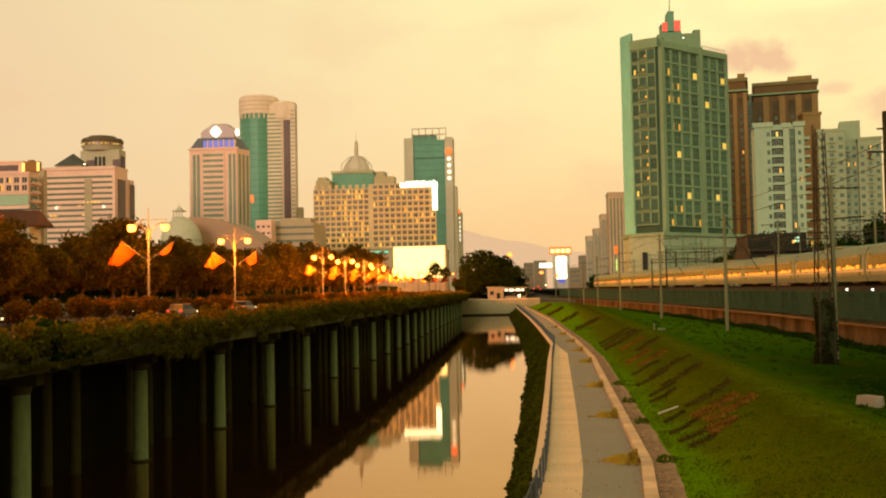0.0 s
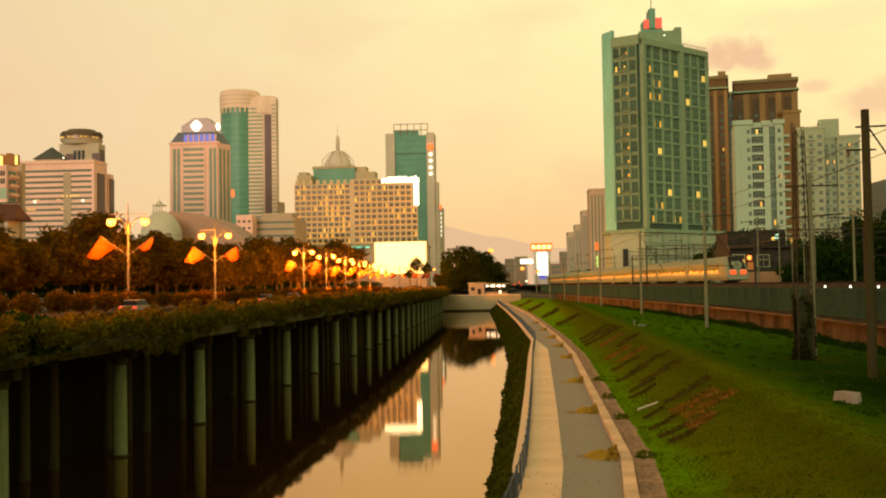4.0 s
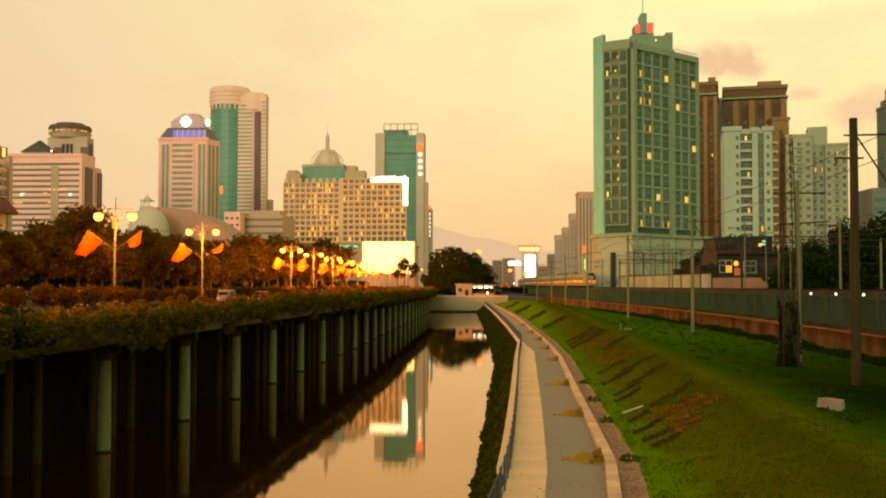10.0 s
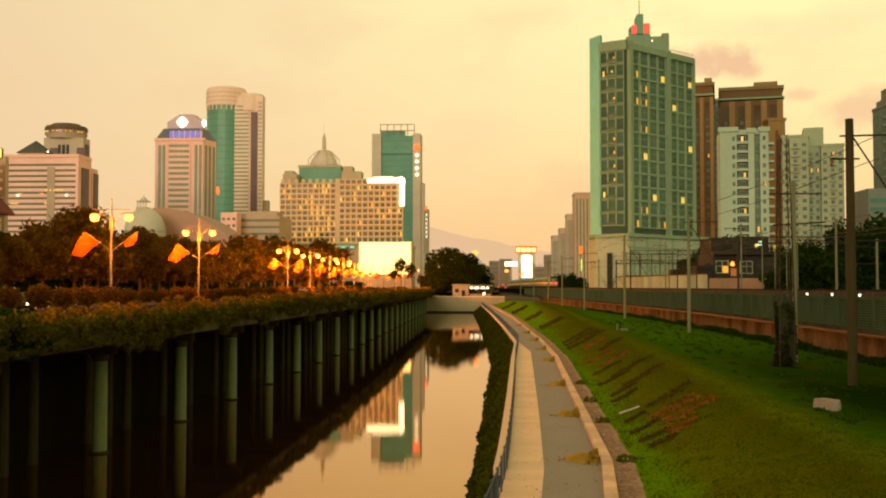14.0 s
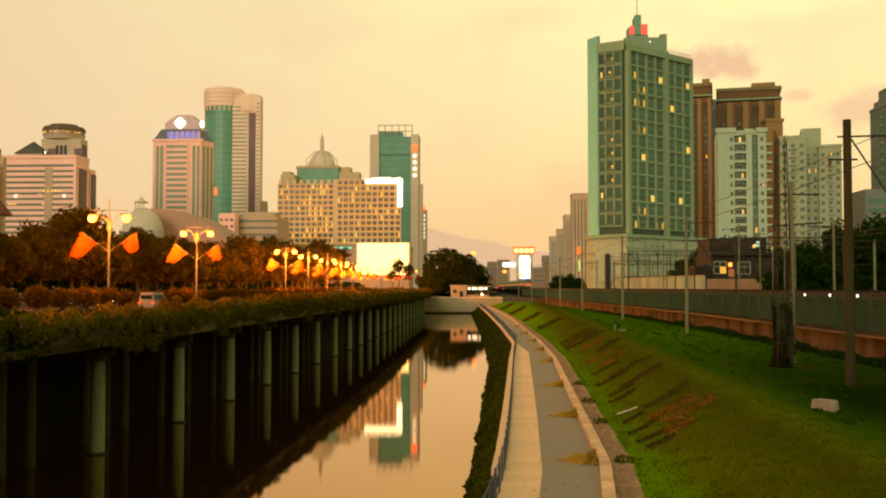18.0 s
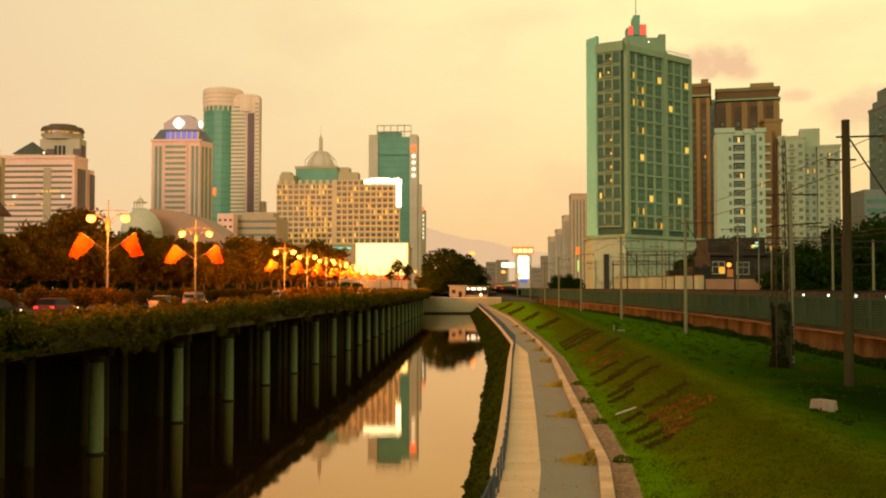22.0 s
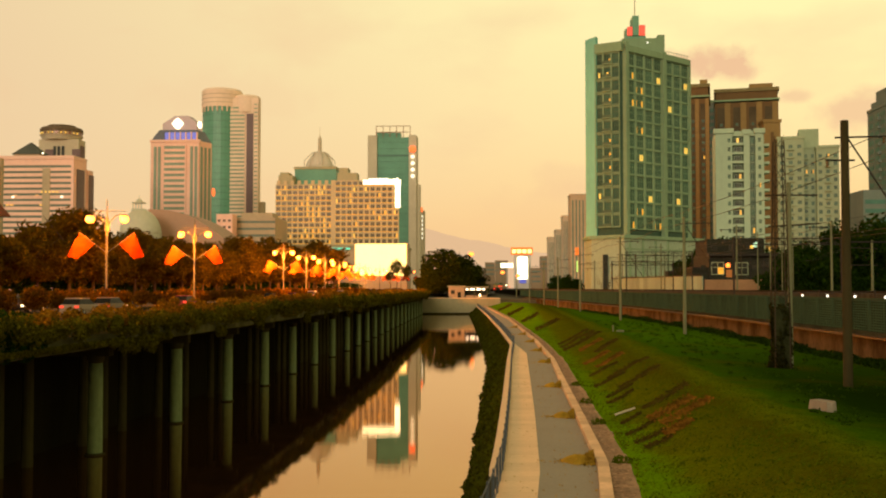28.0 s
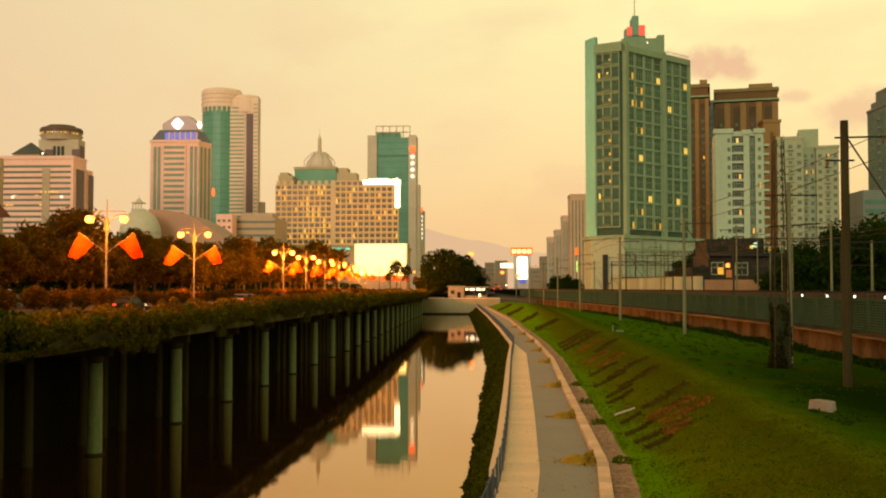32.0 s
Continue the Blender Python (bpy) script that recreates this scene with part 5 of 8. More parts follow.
def brown_tower(x0, x1, y, top, n_strips, label, crown=True):
    t = thing("brown_tower", ((x0 + x1) / 2, y, Z_PLATEAU), label, "apartment tower", "brown towers")
    t.rotation_euler = (0, 0, radians(-12))
    block(t, "core", x0, x1, y, y + 22, Z_PLATEAU, top - 6, BRICKBROWN)
    w = x1 - x0
    ms = window_meshes(1.3, 1.5, GLASSGREEN, BRICKBROWN, 2)
    for k in range(n_strips):
        a = x0 + w * (k + 0.18) / n_strips
        b = x0 + w * (k + 0.62) / n_strips
        g = geo()
        box(g, b, b + w * 0.36 / n_strips, y - 0.5, y, Z_PLATEAU, top - 6)
        part("pilaster", g, OCHRE, t)
        for j in range(18):
            piece("window", ms[1 if (j * 7 + k * 3) % 29 == 0 else 0], t, ((a + b) / 2, y - 0.05, 20 + 3.3 * j * (top - 30) / 62))
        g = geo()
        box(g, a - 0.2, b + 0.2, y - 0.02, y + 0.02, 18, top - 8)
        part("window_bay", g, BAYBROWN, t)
    block(t, "cornice", x0 - 0.5, x1 + 0.5, y - 0.8, y + 22.5, top - 5.4, top - 4.7, TOWERGREY)
    block(t, "attic", x0 + 0.3, x1 - 0.3, y - 0.2, y + 22, top - 4.9, top - 0.9, BRICKBROWN)
    block(t, "cornice", x0 - 0.4, x1 + 0.4, y - 0.8, y + 22.5, top - 1.4, top, BROWNCORNICE)
    if crown:
        block(t, "roof_box", x0 + w * 0.55, x0 + w * 0.92, y + 2, y + 14, top, top + 2.2, OCHRE)


def white_tower():
    t = thing("pale_green_tower", (81, 341, Z_PLATEAU), "pale green-white apartment tower with stacked balconies", "apartment tower")
    t.rotation_euler = (0, 0, radians(-9))
    block(t, "core", 73.0, 88.6, 341, 358, Z_PLATEAU, 53.0, PALEGREEN)
    for x0, x1, d, top in ((73.0, 78.4, 1.6, 53.6), (82.1, 84.0, 0.9, 53.2), (85.8, 88.4, 1.3, 53.4)):
        block(t, "projecting_bay", x0, x1, 341 - d, 341, 8, top, PALEGREEN)
        block(t, "cornice", x0 - 0.5, x1 + 0.5, 340.4 - d, 342.5, top, top + 1.5, PALEGREEN)
    for x0, x1 in ((78.4, 82.1), (84.0, 85.8)):
        block(t, "recess", x0 + 0.02, x1 - 0.02, 340.9, 341, 8, 52.6, RECESS, "dark strip between the bays, recess shade in its colour")
        block(t, "lintel", x0, x1, 340.2, 341, 52.6, 54.0, PALEGREEN)
    block(t, "parapet", 73.0, 88.6, 342.5, 358, 53.0, 54.6, PALEGREEN)
    ms = window_meshes(2.3, 1.7, GLASSDARK, PALEGREEN, 3)
    ms2 = window_meshes(1.3, 1.9, GLASSGREEN, PALEGREEN, 2)
    ms3 = window_meshes(1.0, 1.5, GLASSGREEN, PALEGREEN, 2)
    for j in range(14):
        z = 11.0 + 3.0 * j
        piece("window", ms[2 if j == 13 else (1 if j in (2, 5, 9) else 0)], t, (80.25, 340.85, z + 1.3))
        g = geo()
        box(g, 78.4, 82.1, 339.7, 340.9, z - 0.45, z - 0.25)
        slab = part("balcony", g, PALEGREEN, t)
        part("parapet_rail", box(geo(), 78.4, 82.1, 339.7, 339.85, z - 0.25, z + 0.35), PALEGREEN, slab)
        piece("window", ms2[1 if j == 3 else 0], t, (84.9, 340.85, z + 1.2))
        part("floor_slab", box(geo(), 84.0, 85.8, 340.3, 340.9, z - 0.4, z - 0.2), PALEGREEN, t)
        piece("window", ms3[0], t, (77.4, 339.33, z + 1.2))
        piece("window", ms3[1 if j == 8 else 0], t, (87.1, 339.63, z + 1.2))
        part("side_balcony", box(geo(), 88.6, 90.6, 343.5, 348.5, z - 0.45, z + 0.35), PALEGREEN, t)
        piece("window", ms3[1 if j == 9 else 0], t, (88.65, 342.6, z + 1.3), math.pi / 2)


def beige_tower(x0, x1, y, top, cols, rows, label, group="beige towers", wall=GREYBEIGE):
    t = thing("beige_tower", ((x0 + x1) / 2, y, Z_PLATEAU), label, "apartment tower", group)
    if group:
        t.rotation_euler = (0, 0, radians(-14))
    block(t, "core", x0, x1, y, y + 18, Z_PLATEAU, top, wall)
    block(t, "parapet", x0 - 0.3, x1 + 0.3, y - 0.3, y + 18, top, top + 1.0, wall)
    w = x1 - x0
    ms = window_meshes(w / cols * 0.5, 1.6, GLASSGREEN, wall, 2)
    r = random.Random(int(x0))
    for i in range(cols):
        xc = x0 + w * (i + 0.5) / cols
        for j in range(rows):
            z = top - 3 - 3.1 * j
            piece("window", ms[1 if r.random() < 0.03 else 0], t, (xc, y - 0.03, z))
            if i % 2:
                g = geo()
                box(g, xc - w / cols * 0.42, xc + w / cols * 0.42, y - 1.2, y, z - 1.5, z - 0.8)
                part("balcony", g, wall, t)
    return t


def east_blocks():
    brown_tower(79.3, 87.4, 420, 86.0, 2, "red-brown tiled apartment tower with ochre pilasters")
    brown_tower(94.4, 120.5, 440, 88.0, 4, "broad red-brown apartment tower with pale cornices")
    t = thing("ochre_shaft", (110, 425, Z_PLATEAU), "ochre tiled stair shaft tower", "tower")
    block(t, "core", 109.4, 116.2, 420, 428, Z_PLATEAU, 70.0, OCHRE)
    block(t, "cornice", 109.0, 116.6, 419.6, 428, 70.0, 71.2, OCHRE)
    block(t, "slot", 112.2, 113.4, 419.8, 420, 30, 66, BRICKBROWN)
    t = thing("dark_slab", (93, 455, Z_PLATEAU), "narrow dark teal slab block between brown towers", "apartment tower")
    t.rotation_euler = (0, 0, radians(-12))
    block(t, "core", 88.6, 97.4, 455, 470, Z_PLATEAU, 84.5, SLATE)
    for k in range(22):
        block(t, "window_band", 89.2, 96.8, 454.85, 455, 14 + 3.15 * k, 15.7 + 3.15 * k, GLASSTEALDARK)
    block(t, "parapet", 88.2, 97.8, 454.6, 470, 84.5, 85.6, TOWERGREY)
    white_tower()
    beige_tower(109.6, 119.2, 400, 60.2, 3, 14, "grey-beige apartment tower with small windows")
    t = beige_tower(117.8, 127.5, 404, 57.0, 4, 14, "grey-beige apartment tower with rows of balconies")
    block(t, "roof_box", 119.0, 126.5, 408, 420, 57.0, 65.2, GREYBEIGE)
    beige_tower(123.8, 132.0, 398, 56.4, 3, 13, "grey-beige apartment tower beside the rail line")
    t = beige_tower(136.0, 166.0, 360, 66.0, 8, 16, "tall grey apartment tower with balconies", "", SLATE)
    block(t, "lower_wing", 128.0, 136.2, 361, 375, Z_PLATEAU, 36.5, SLATE)
    for k in range(9):
        block(t, "window_band", 128.6, 135.6, 360.85, 361, 6 + 3.2 * k, 7.5 + 3.2 * k, GLASSTEALDARK)
    block(t, "roof_box", 138.4, 156, 364, 376, 67, 73.5, SLATE)
    for k in range(19):
        for y0 in (361.5, 367.0, 372.5):
            block(t, "side_window", 135.85, 136.0, y0, y0 + 3.6, 8 + 3.05 * k, 9.6 + 3.05 * k, GLASSTEALDARK)
        block(t, "side_balcony", 134.9, 136.0, 365.2, 366.8, 7.0 + 3.05 * k, 7.9 + 3.05 * k, SLATE)
    block(t, "crown_step", 137.0, 158.0, 361.5, 377, 67.0, 69.4, SLATE)
    r = random.Random(12)
    ac = geo()
    chamfer_box(ac, -0.5, 0.5, -0.45, 0.0, 0, 0.75, 0.05)
    ac = mesh_of("air_conditioner", ac, CHROME)
    for k in range(30):
        piece("air_conditioner", ac, t, (137 + 28 * r.random(), 360, 10 + 3.1 * r.randrange(0, 18)))
    tube_g = geo()
    tube(tube_g, (141, 366, 73.5), (141, 366, 78), 0.12, 0.08, 5)
    part("mast", tube_g, DARKSTEEL, t)
    # thin towers beyond the big one, towards the vanishing line
    for x0, x1, y, top, rows, lab in ((26.6, 29.8, 520, 27.6, 7, "slim grey tower block far down the line"), (29.2, 32.8, 500, 30.2, 8, "slim grey tower block far down the line"),
                                      (31.4, 34.7, 480, 35.7, 9, "slim grey-beige tower block"), (33.5, 42.0, 460, 43.9, 10, "tan tower block lit by a warm shop sign")):
        t = thing("slim_tower", ((x0 + x1) / 2, y + 6, -1.6), lab, "tower block", "slim towers down the line")
        m = SANDSTONE if y == 460 else GREYSTONE
        block(t, "core", x0, x1, y, y + 14, -1.6, top, m)
        for k in range(5):
            x = x0 + (x1 - x0) * (0.1 + 0.18 * k)
            block(t, "window_strip", x, x + (x1 - x0) * 0.06, y - 0.15, y, 4, top - 2, GLASSTEALDARK)
        block(t, "parapet", x0 - 0.2, x1 + 0.2, y - 0.3, y + 14, top, top + 0.8, m)
        if y == 460:
            block(t, "shop_sign", 35.5, 37.2, 459.4, 459.8, 17.0, 20.5, ORANGEGLOW)
            block(t, "shop_sign", 36.2, 36.7, 459.4, 459.8, 9.5, 14.5, GREENGLOW)
    # far blocks along the horizon
    r = random.Random(9)
    for x0, x1, y, top in ((-22, -12, 760, 14), (-8.7, -0.9, 800, 22.4), (-0.9, 10.9, 950, 28.0), (24, 31, 700, 16), (-24, -12, 900, 17), (33, 44, 760, 26), (46, 52, 720, 30)):
        t = thing("distant_block", ((x0 + x1) / 2, y + 8, -1.6), "distant grey block in the evening haze", "building", "distant blocks")
        block(t, "core", x0, x1, y, y + 16, -1.6, top, HAZEBLOCK)
        for j in range(3):
            block(t, "window_band", x0 + 0.5, x1 - 0.5, y - 0.2, y, top - 3 - 3.4 * j, top - 1.8 - 3.4 * j, SLATE)
    # sheds, yard wall and fence east of the line
    t = thing("trackside_shed", (49, 208, Z_PLATEAU), "dark low railway building with a few lit windows", "shed")
    block(t, "core", 42.2, 56.5, 204, 220, Z_PLATEAU, 9.0, DARKSHED)
    block(t, "upper_floor", 42.6, 54.0, 208, 220, 9.0, 12.2, DARKSHED)
    block(t, "canopy", 41.8, 57.0, 202.6, 204, 8.6, 9.1, DARKSTEEL)
    ms = window_meshes(2.5, 2.5, GLASSDARK, GREYBEIGE, 2, rows=2)
    ms2 = window_meshes(1.1, 1.0, GLASSDARK, LATTICEDARK, 2)
    for x, z, k in ((43.8, 6.2, 1), (48.5, 6.1, 0)):
        piece("window", ms[k], t, (x, 203.85, z))
    for x, z, k in ((41.0, 6.4, 0), (51.2, 6.3, 0), (53.2, 6.5, 0), (46.0, 3.6, 0), (44.0, 10.4, 0), (47.5, 10.4, 0), (51.0, 10.5, 0), (54.5, 5.0, 0)):
        piece("window", ms2[k], t, (x, 203.9 if z < 9 else 207.9, z))
    for k in range(6):
        block(t, "cladding_rib", 42.4 + 2.6 * k, 42.55 + 2.6 * k, 203.8, 204, Z_PLATEAU, 8.6, DARKSTEEL)
    block(t, "lean_to", 39.2, 42.2, 205, 214, Z_PLATEAU, 6.2, DARKSHED)
    block(t, "lean_to_roof", 38.9, 42.2, 204.6, 214, 6.2, 6.45, DARKSTEEL)
    part("lamp", lathe(geo(), 50.8, 202.2, [(0.1, 10.2), (0.5, 10.4), (0.55, 10.9), (0.2, 11.3)], 10), COOLGREEN, t, "greenish glowing lamp")
    part("lamp", lathe(geo(), 50.1, 202.2, [(0.1, 10.0), (0.3, 10.1), (0.3, 10.5), (0.1, 10.7)], 10), WINBRIGHT, t)
    part("lamp", lathe(geo(), 53.7, 202.2, [(0.1, 9.6), (0.3, 9.8), (0.3, 10.2), (0.1, 10.4)], 10), WINBRIGHT, t)
    part("lamp", lathe(geo(), 45.6, 202.8, [(0.1, 6.3), (0.4, 6.5), (0.4, 7.0), (0.1, 7.2)], 10), FARGLOW, t, "orange glowing door lamp")
    block(t, "lit_doorway", 45.5, 46.6, 203.85, 204, 4.4, 5.9, ORANGEDIM)
    for x in (50.8, 53.7):
        block(t, "lamp_arm", x - 0.05, x + 0.05, 202.2, 204.0, 10.0, 10.12, DARKSTEEL)
    g = geo()
    box(g, 39.7, 54.2, 196, 196.5, Z_PLATEAU, 3.9)
    solid("yard_wall", g, PINKWALL, "pinkish rendered yard wall beside the track", "wall", kind="structure")
    t = thing("goods_container", (43.4, 257, Z_PLATEAU), "dark corrugated goods container behind the yard fence", "container")
    block(t, "shell", 42.4, 46.2, 254, 260, Z_PLATEAU, 6.4, DARKSHED)
    for k in range(9):
        block(t, "corrugation", 42.5 + 0.42 * k, 42.66 + 0.42 * k, 253.9, 254, Z_PLATEAU + 0.2, 6.2, DARKSTEEL)
    block(t, "top_rail", 42.35, 46.25, 253.85, 260, 6.4, 6.55, DARKSTEEL)
    t = thing("yard_fence", (40, 240, Z_PLATEAU), "pale panelled yard fence beside the track", "fence")
    tagged(t, kind="structure")
    w, u, n = face_axes((29.8, 262.0), (39.3, 196.0))
    for k in range(22):
        s0 = w * k / 22
        q = part("panel", obox(geo(), (29.8, 262.0), u, n, s0 + 0.02, s0 + w / 22 - 0.02, -0.08, 0.08, Z_PLATEAU, 4.6), FENCEPALE, t)
        part("cap", obox(geo(), (29.8, 262.0), u, n, s0, s0 + w / 22, -0.16, 0.16, 4.6, 4.82), DARKSTEEL, q)


LATTICEDARK = mat("dark_window_frame", (0.05, 0.05, 0.035), 0.8, scale=1, vary=0.2)
ORANGEDIM = mat("dim_lit_doorway", (0.2, 0.08, 0.02), 0.7, vary=0.1, bump=0, emit=0.22, ecol=(1.0, 0.35, 0.08))
GREENTRIM = mat("green_crown_cladding", (0.15, 0.34, 0.24), 0.6, scale=0.4, vary=0.15)
CROWNRED = mat("red_crown_light", (0.8, 0.1, 0.07), 0.4, vary=0, bump=0, emit=0.6, ecol=(1.0, 0.07, 0.04))
COOLGREEN = mat("greenish_lamp", (0.5, 0.9, 0.7), 0.4, vary=0, bump=0, emit=0.9, ecol=(0.5, 0.9, 0.65))
HAZEBLOCK = mat("pale_grey_render", (0.30, 0.225, 0.15), 0.9, scale=0.1, vary=0.1)
FENCEPALE = mat("pale_fence_panel", (0.27, 0.37, 0.265), 0.85, scale=0.6, vary=0.2, rand=0.15)
slab_tower()
slab_podium()
east_blocks()


def hills():
    g = geo()
    n = 120
    for i in range(n + 1):
        x = -1500 + 3000 * i / n
        h = 90 + 30 * noise.fractal((x * 0.003, 2.7, 0), 1.0, 2.0, 5)
        h = max(20, h + 95 * math.exp(-((x + 250) / 230) ** 2))
        g[0].extend([(x, 2700, -5), (x, 2850, h * 0.75), (x, 3000, h)])
    g[1].extend((i * 3 + k, (i + 1) * 3 + k, (i + 1) * 3 + k + 1, i * 3 + k + 1) for i in range(n) for k in (0, 1))
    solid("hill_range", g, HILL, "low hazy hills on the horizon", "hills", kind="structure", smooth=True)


hills()


# ---------------------------------------------------------------- trees and hedges
def make_tree(name, label, height, width, leaf, count, size, group, seed, mid=0.58, up=0.42):
    """A tapered trunk with limbs and a crown of many small leaves in uneven clumps; built at the origin."""
    r = random.Random(seed)
    t = thing(name, (0, 0, 0), label, "tree", group)
    g = geo()
    h0 = height * 0.34
    tube(g, (0, 0, -0.3), (0.1, 0, h0), 0.24, 0.17, 9)
    tube(g, (0.1, 0, h0), (0.0, 0.15, height * 0.75), 0.17, 0.05, 7)
    part("trunk", g, BARK, t)
    tips = []
    for k in range(7):
        a = 2 * math.pi * k / 7 + r.random()
        z = h0 + (height * 0.3) * r.random()
        e = (math.cos(a) * width * (0.22 + 0.16 * r.random()), math.sin(a) * width * (0.22 + 0.16 * r.random()), z + height * (0.14 + 0.2 * r.random()))
        g = geo()
        tube(g, (0.05, 0, z), e, 0.10, 0.03, 6)
        part("limb", g, BARK, t)
        tips.append(e)
    cs, rs = [], []
    mid, up = height * mid, height * up
    for k in range(46):
        a, c = r.uniform(0, 2 * math.pi), r.uniform(-1, 1)
        q = 0.55 + 0.45 * r.random()
        f = math.sqrt(1 - c * c) * q * (1.0 - 0.25 * max(c, 0))
        cs.append((math.cos(a) * f * width * 0.46, math.sin(a) * f * width * 0.46, mid + up * 0.92 * c * q))
        z = width * r.uniform(0.11, 0.19)
        rs.append((z, z, z * 0.8))
    g = geo()
    leaves(g, cs, rs, count, size)
    part("crown", g, leaf, t)
    return t


def plant(trees, spots, r):
    for x, y, z, s in spots:
        m = pose(x, y, z, 0, 0, r.uniform(0, 360))
        o = copy_thing(r.choice(trees), m)
        o.scale = (s * r.uniform(0.9, 1.1), s * r.uniform(0.9, 1.1), s)


def woods():
    r = random.Random(31)
    street = [make_tree("street_tree", "dense dark street tree tinted orange by sodium lamps", 10.5, 9.0, TREELEAF, 5200, 0.30, "street trees along the road", s, 0.65, 0.35) for s in (1, 2, 3)]
    spots = []
    y = 72.0
    while y < 404:
        x = -55 - swing(y)
        spots.append((x - 1 + r.uniform(-1, 1), y, -0.2, (r.uniform(0.95, 1.28) if y < 145 else r.uniform(0.82, 1.12)) * (1.0 + 0.45 * min(1.0, max(0, y - 190) / 60) + 0.35 * min(1.0, max(0, y - 300) / 60))))
        spots.append((x - 10 + r.uniform(-1.5, 1.5), y + 3, -0.2, r.uniform(0.85, 1.2)))
        y += r.uniform(7.5, 9.5) if y < 240 else 10.0
    spots = [(x, y, z, min(k, 0.0072 * y) if -0.54 < x / y < -0.475 else k) for x, y, z, k in spots]
    plant(street, spots, r)
    dark = [make_tree("dark_tree", "dark broad-crowned evergreen tree", 12.0, 12.0, DARKLEAF, 7000, 0.34, "dark trees", s) for s in (11, 12)]
    olive = make_tree("olive_tree", "broad olive-brown evergreen tree beyond the weir", 12.0, 12.0, OLIVELEAF, 8000, 0.36, "trees beyond the weir", 13)
    plant([olive], [(-27.0, 417, -3.2, 1.1), (-22.2, 421, -3.2, 1.86), (-15.9, 425, -3.4, 1.7), (-10.8, 430, -3.4, 1.2), (-13.4, 417, -3.0, 1.0), (-25.8, 415, -3.0, 0.95), (-7.6, 428, -3.2, 0.8)], r)
    young = make_tree("young_tree", "slim young tree before the bright hotel front", 13.6, 5.6, OLIVELEAF, 1500, 0.28, "young trees by the hotel", 17, 0.78, 0.2)
    young.matrix_basis = pose(-36.4, 372, -0.5, 0, 0, 20)
    plant([young], [(-32.8, 374, -0.5, 0.86), (-39.6, 379, -0.5, 0.7)], r)
    spots = [(57.0, 172, -2.7, 1.22), (61.8, 170, -2.7, 1.3), (67.0, 172, -2.7, 1.15), (52.6, 176, -2.7, 1.0), (49.8, 186, -2.7, 0.55), (72.5, 178, -2.7, 0.9), (30.6, 286, -2.6, 0.36), (51.6, 184, -2.7, 0.86), (54.2, 186, -2.7, 0.95), (40.6, 214, -2.7, 0.62), (25.8, 420, -2.6, 0.85), (25.4, 350, -2.6, 0.80), (45.5, 228, -2.7, 1.1), (51.0, 230, -2.7, 1.25), (57.0, 232, -2.7, 1.2), (62.5, 228, -2.7, 1.15)]
    plant(dark, spots, r)
    # low shrubbery under the street trees closes the view between their trunks
    g = geo()
    n = 34000
    y = 50 + 385 * rng.random(n) ** 1.5
    k = rng.random(n)
    crest = np.array([4.3 + 1.2 * noise.noise((1, v * 0.13, 2.0)) for v in y])
    p = np.stack([-59.5 - np.array([swing(v) for v in y]) - 3.0 * rng.random(n), y, -0.2 + crest * np.sqrt(k)], 1)
    leaf_cards(g, p, 0.34)
    solid("shrubbery", g, DARKLEAF, "dark shrubbery under the street trees", "shrubs", kind="stuff")
    for k, o in enumerate(street + dark + [olive]):
        o.location = (-66.0 - 7 * k, 60.0 - 4 * k, -0.3)


woods()


def bare_trees():
    """Leafless young trees among the yard's poles."""
    r = random.Random(91)
    for x, y, h in ((36.6, 236.0, 11.5), (40.2, 224.0, 12.5), (44.0, 206.0, 12.0), (28.9, 268.0, 10.5), (53.0, 199.0, 11.0), (31.5, 255.0, 9.5)):
        t = thing("bare_tree", (x, y, Z_PLATEAU), "thin leafless tree with fine dark twigs", "tree", "bare trees in the yard")
        part("trunk", tube(geo(), (x, y, Z_PLATEAU), (x + 0.2, y, Z_PLATEAU + h * 0.55), 0.13, 0.07, 7), BARK, t)
        for k in range(13):
            a, z = r.uniform(0, 2 * math.pi), Z_PLATEAU + h * r.uniform(0.28, 0.55)
            p = Vector((x + 0.1, y, z))
            d = Vector((math.cos(a) * 0.75, math.sin(a) * 0.75, 0.9)).normalized()
            g = geo()
            for step in range(4):
                q = p + d * h * r.uniform(0.09, 0.13)
                tube(g, p, q, 0.05 - 0.01 * step, 0.04 - 0.01 * step, 4)
                for _ in range(2):
                    e = (d + Vector((r.uniform(-0.8, 0.8), r.uniform(-0.8, 0.8), r.uniform(-0.3, 0.6)))).normalized()
                    tube(g, q, q + e * h * r.uniform(0.05, 0.1), 0.02, 0.01, 3)
                p, d = q, (d + Vector((r.uniform(-0.35, 0.35), r.uniform(-0.35, 0.35), r.uniform(-0.1, 0.3)))).normalized()
            part("limb", g, BARK, t)


bare_trees()


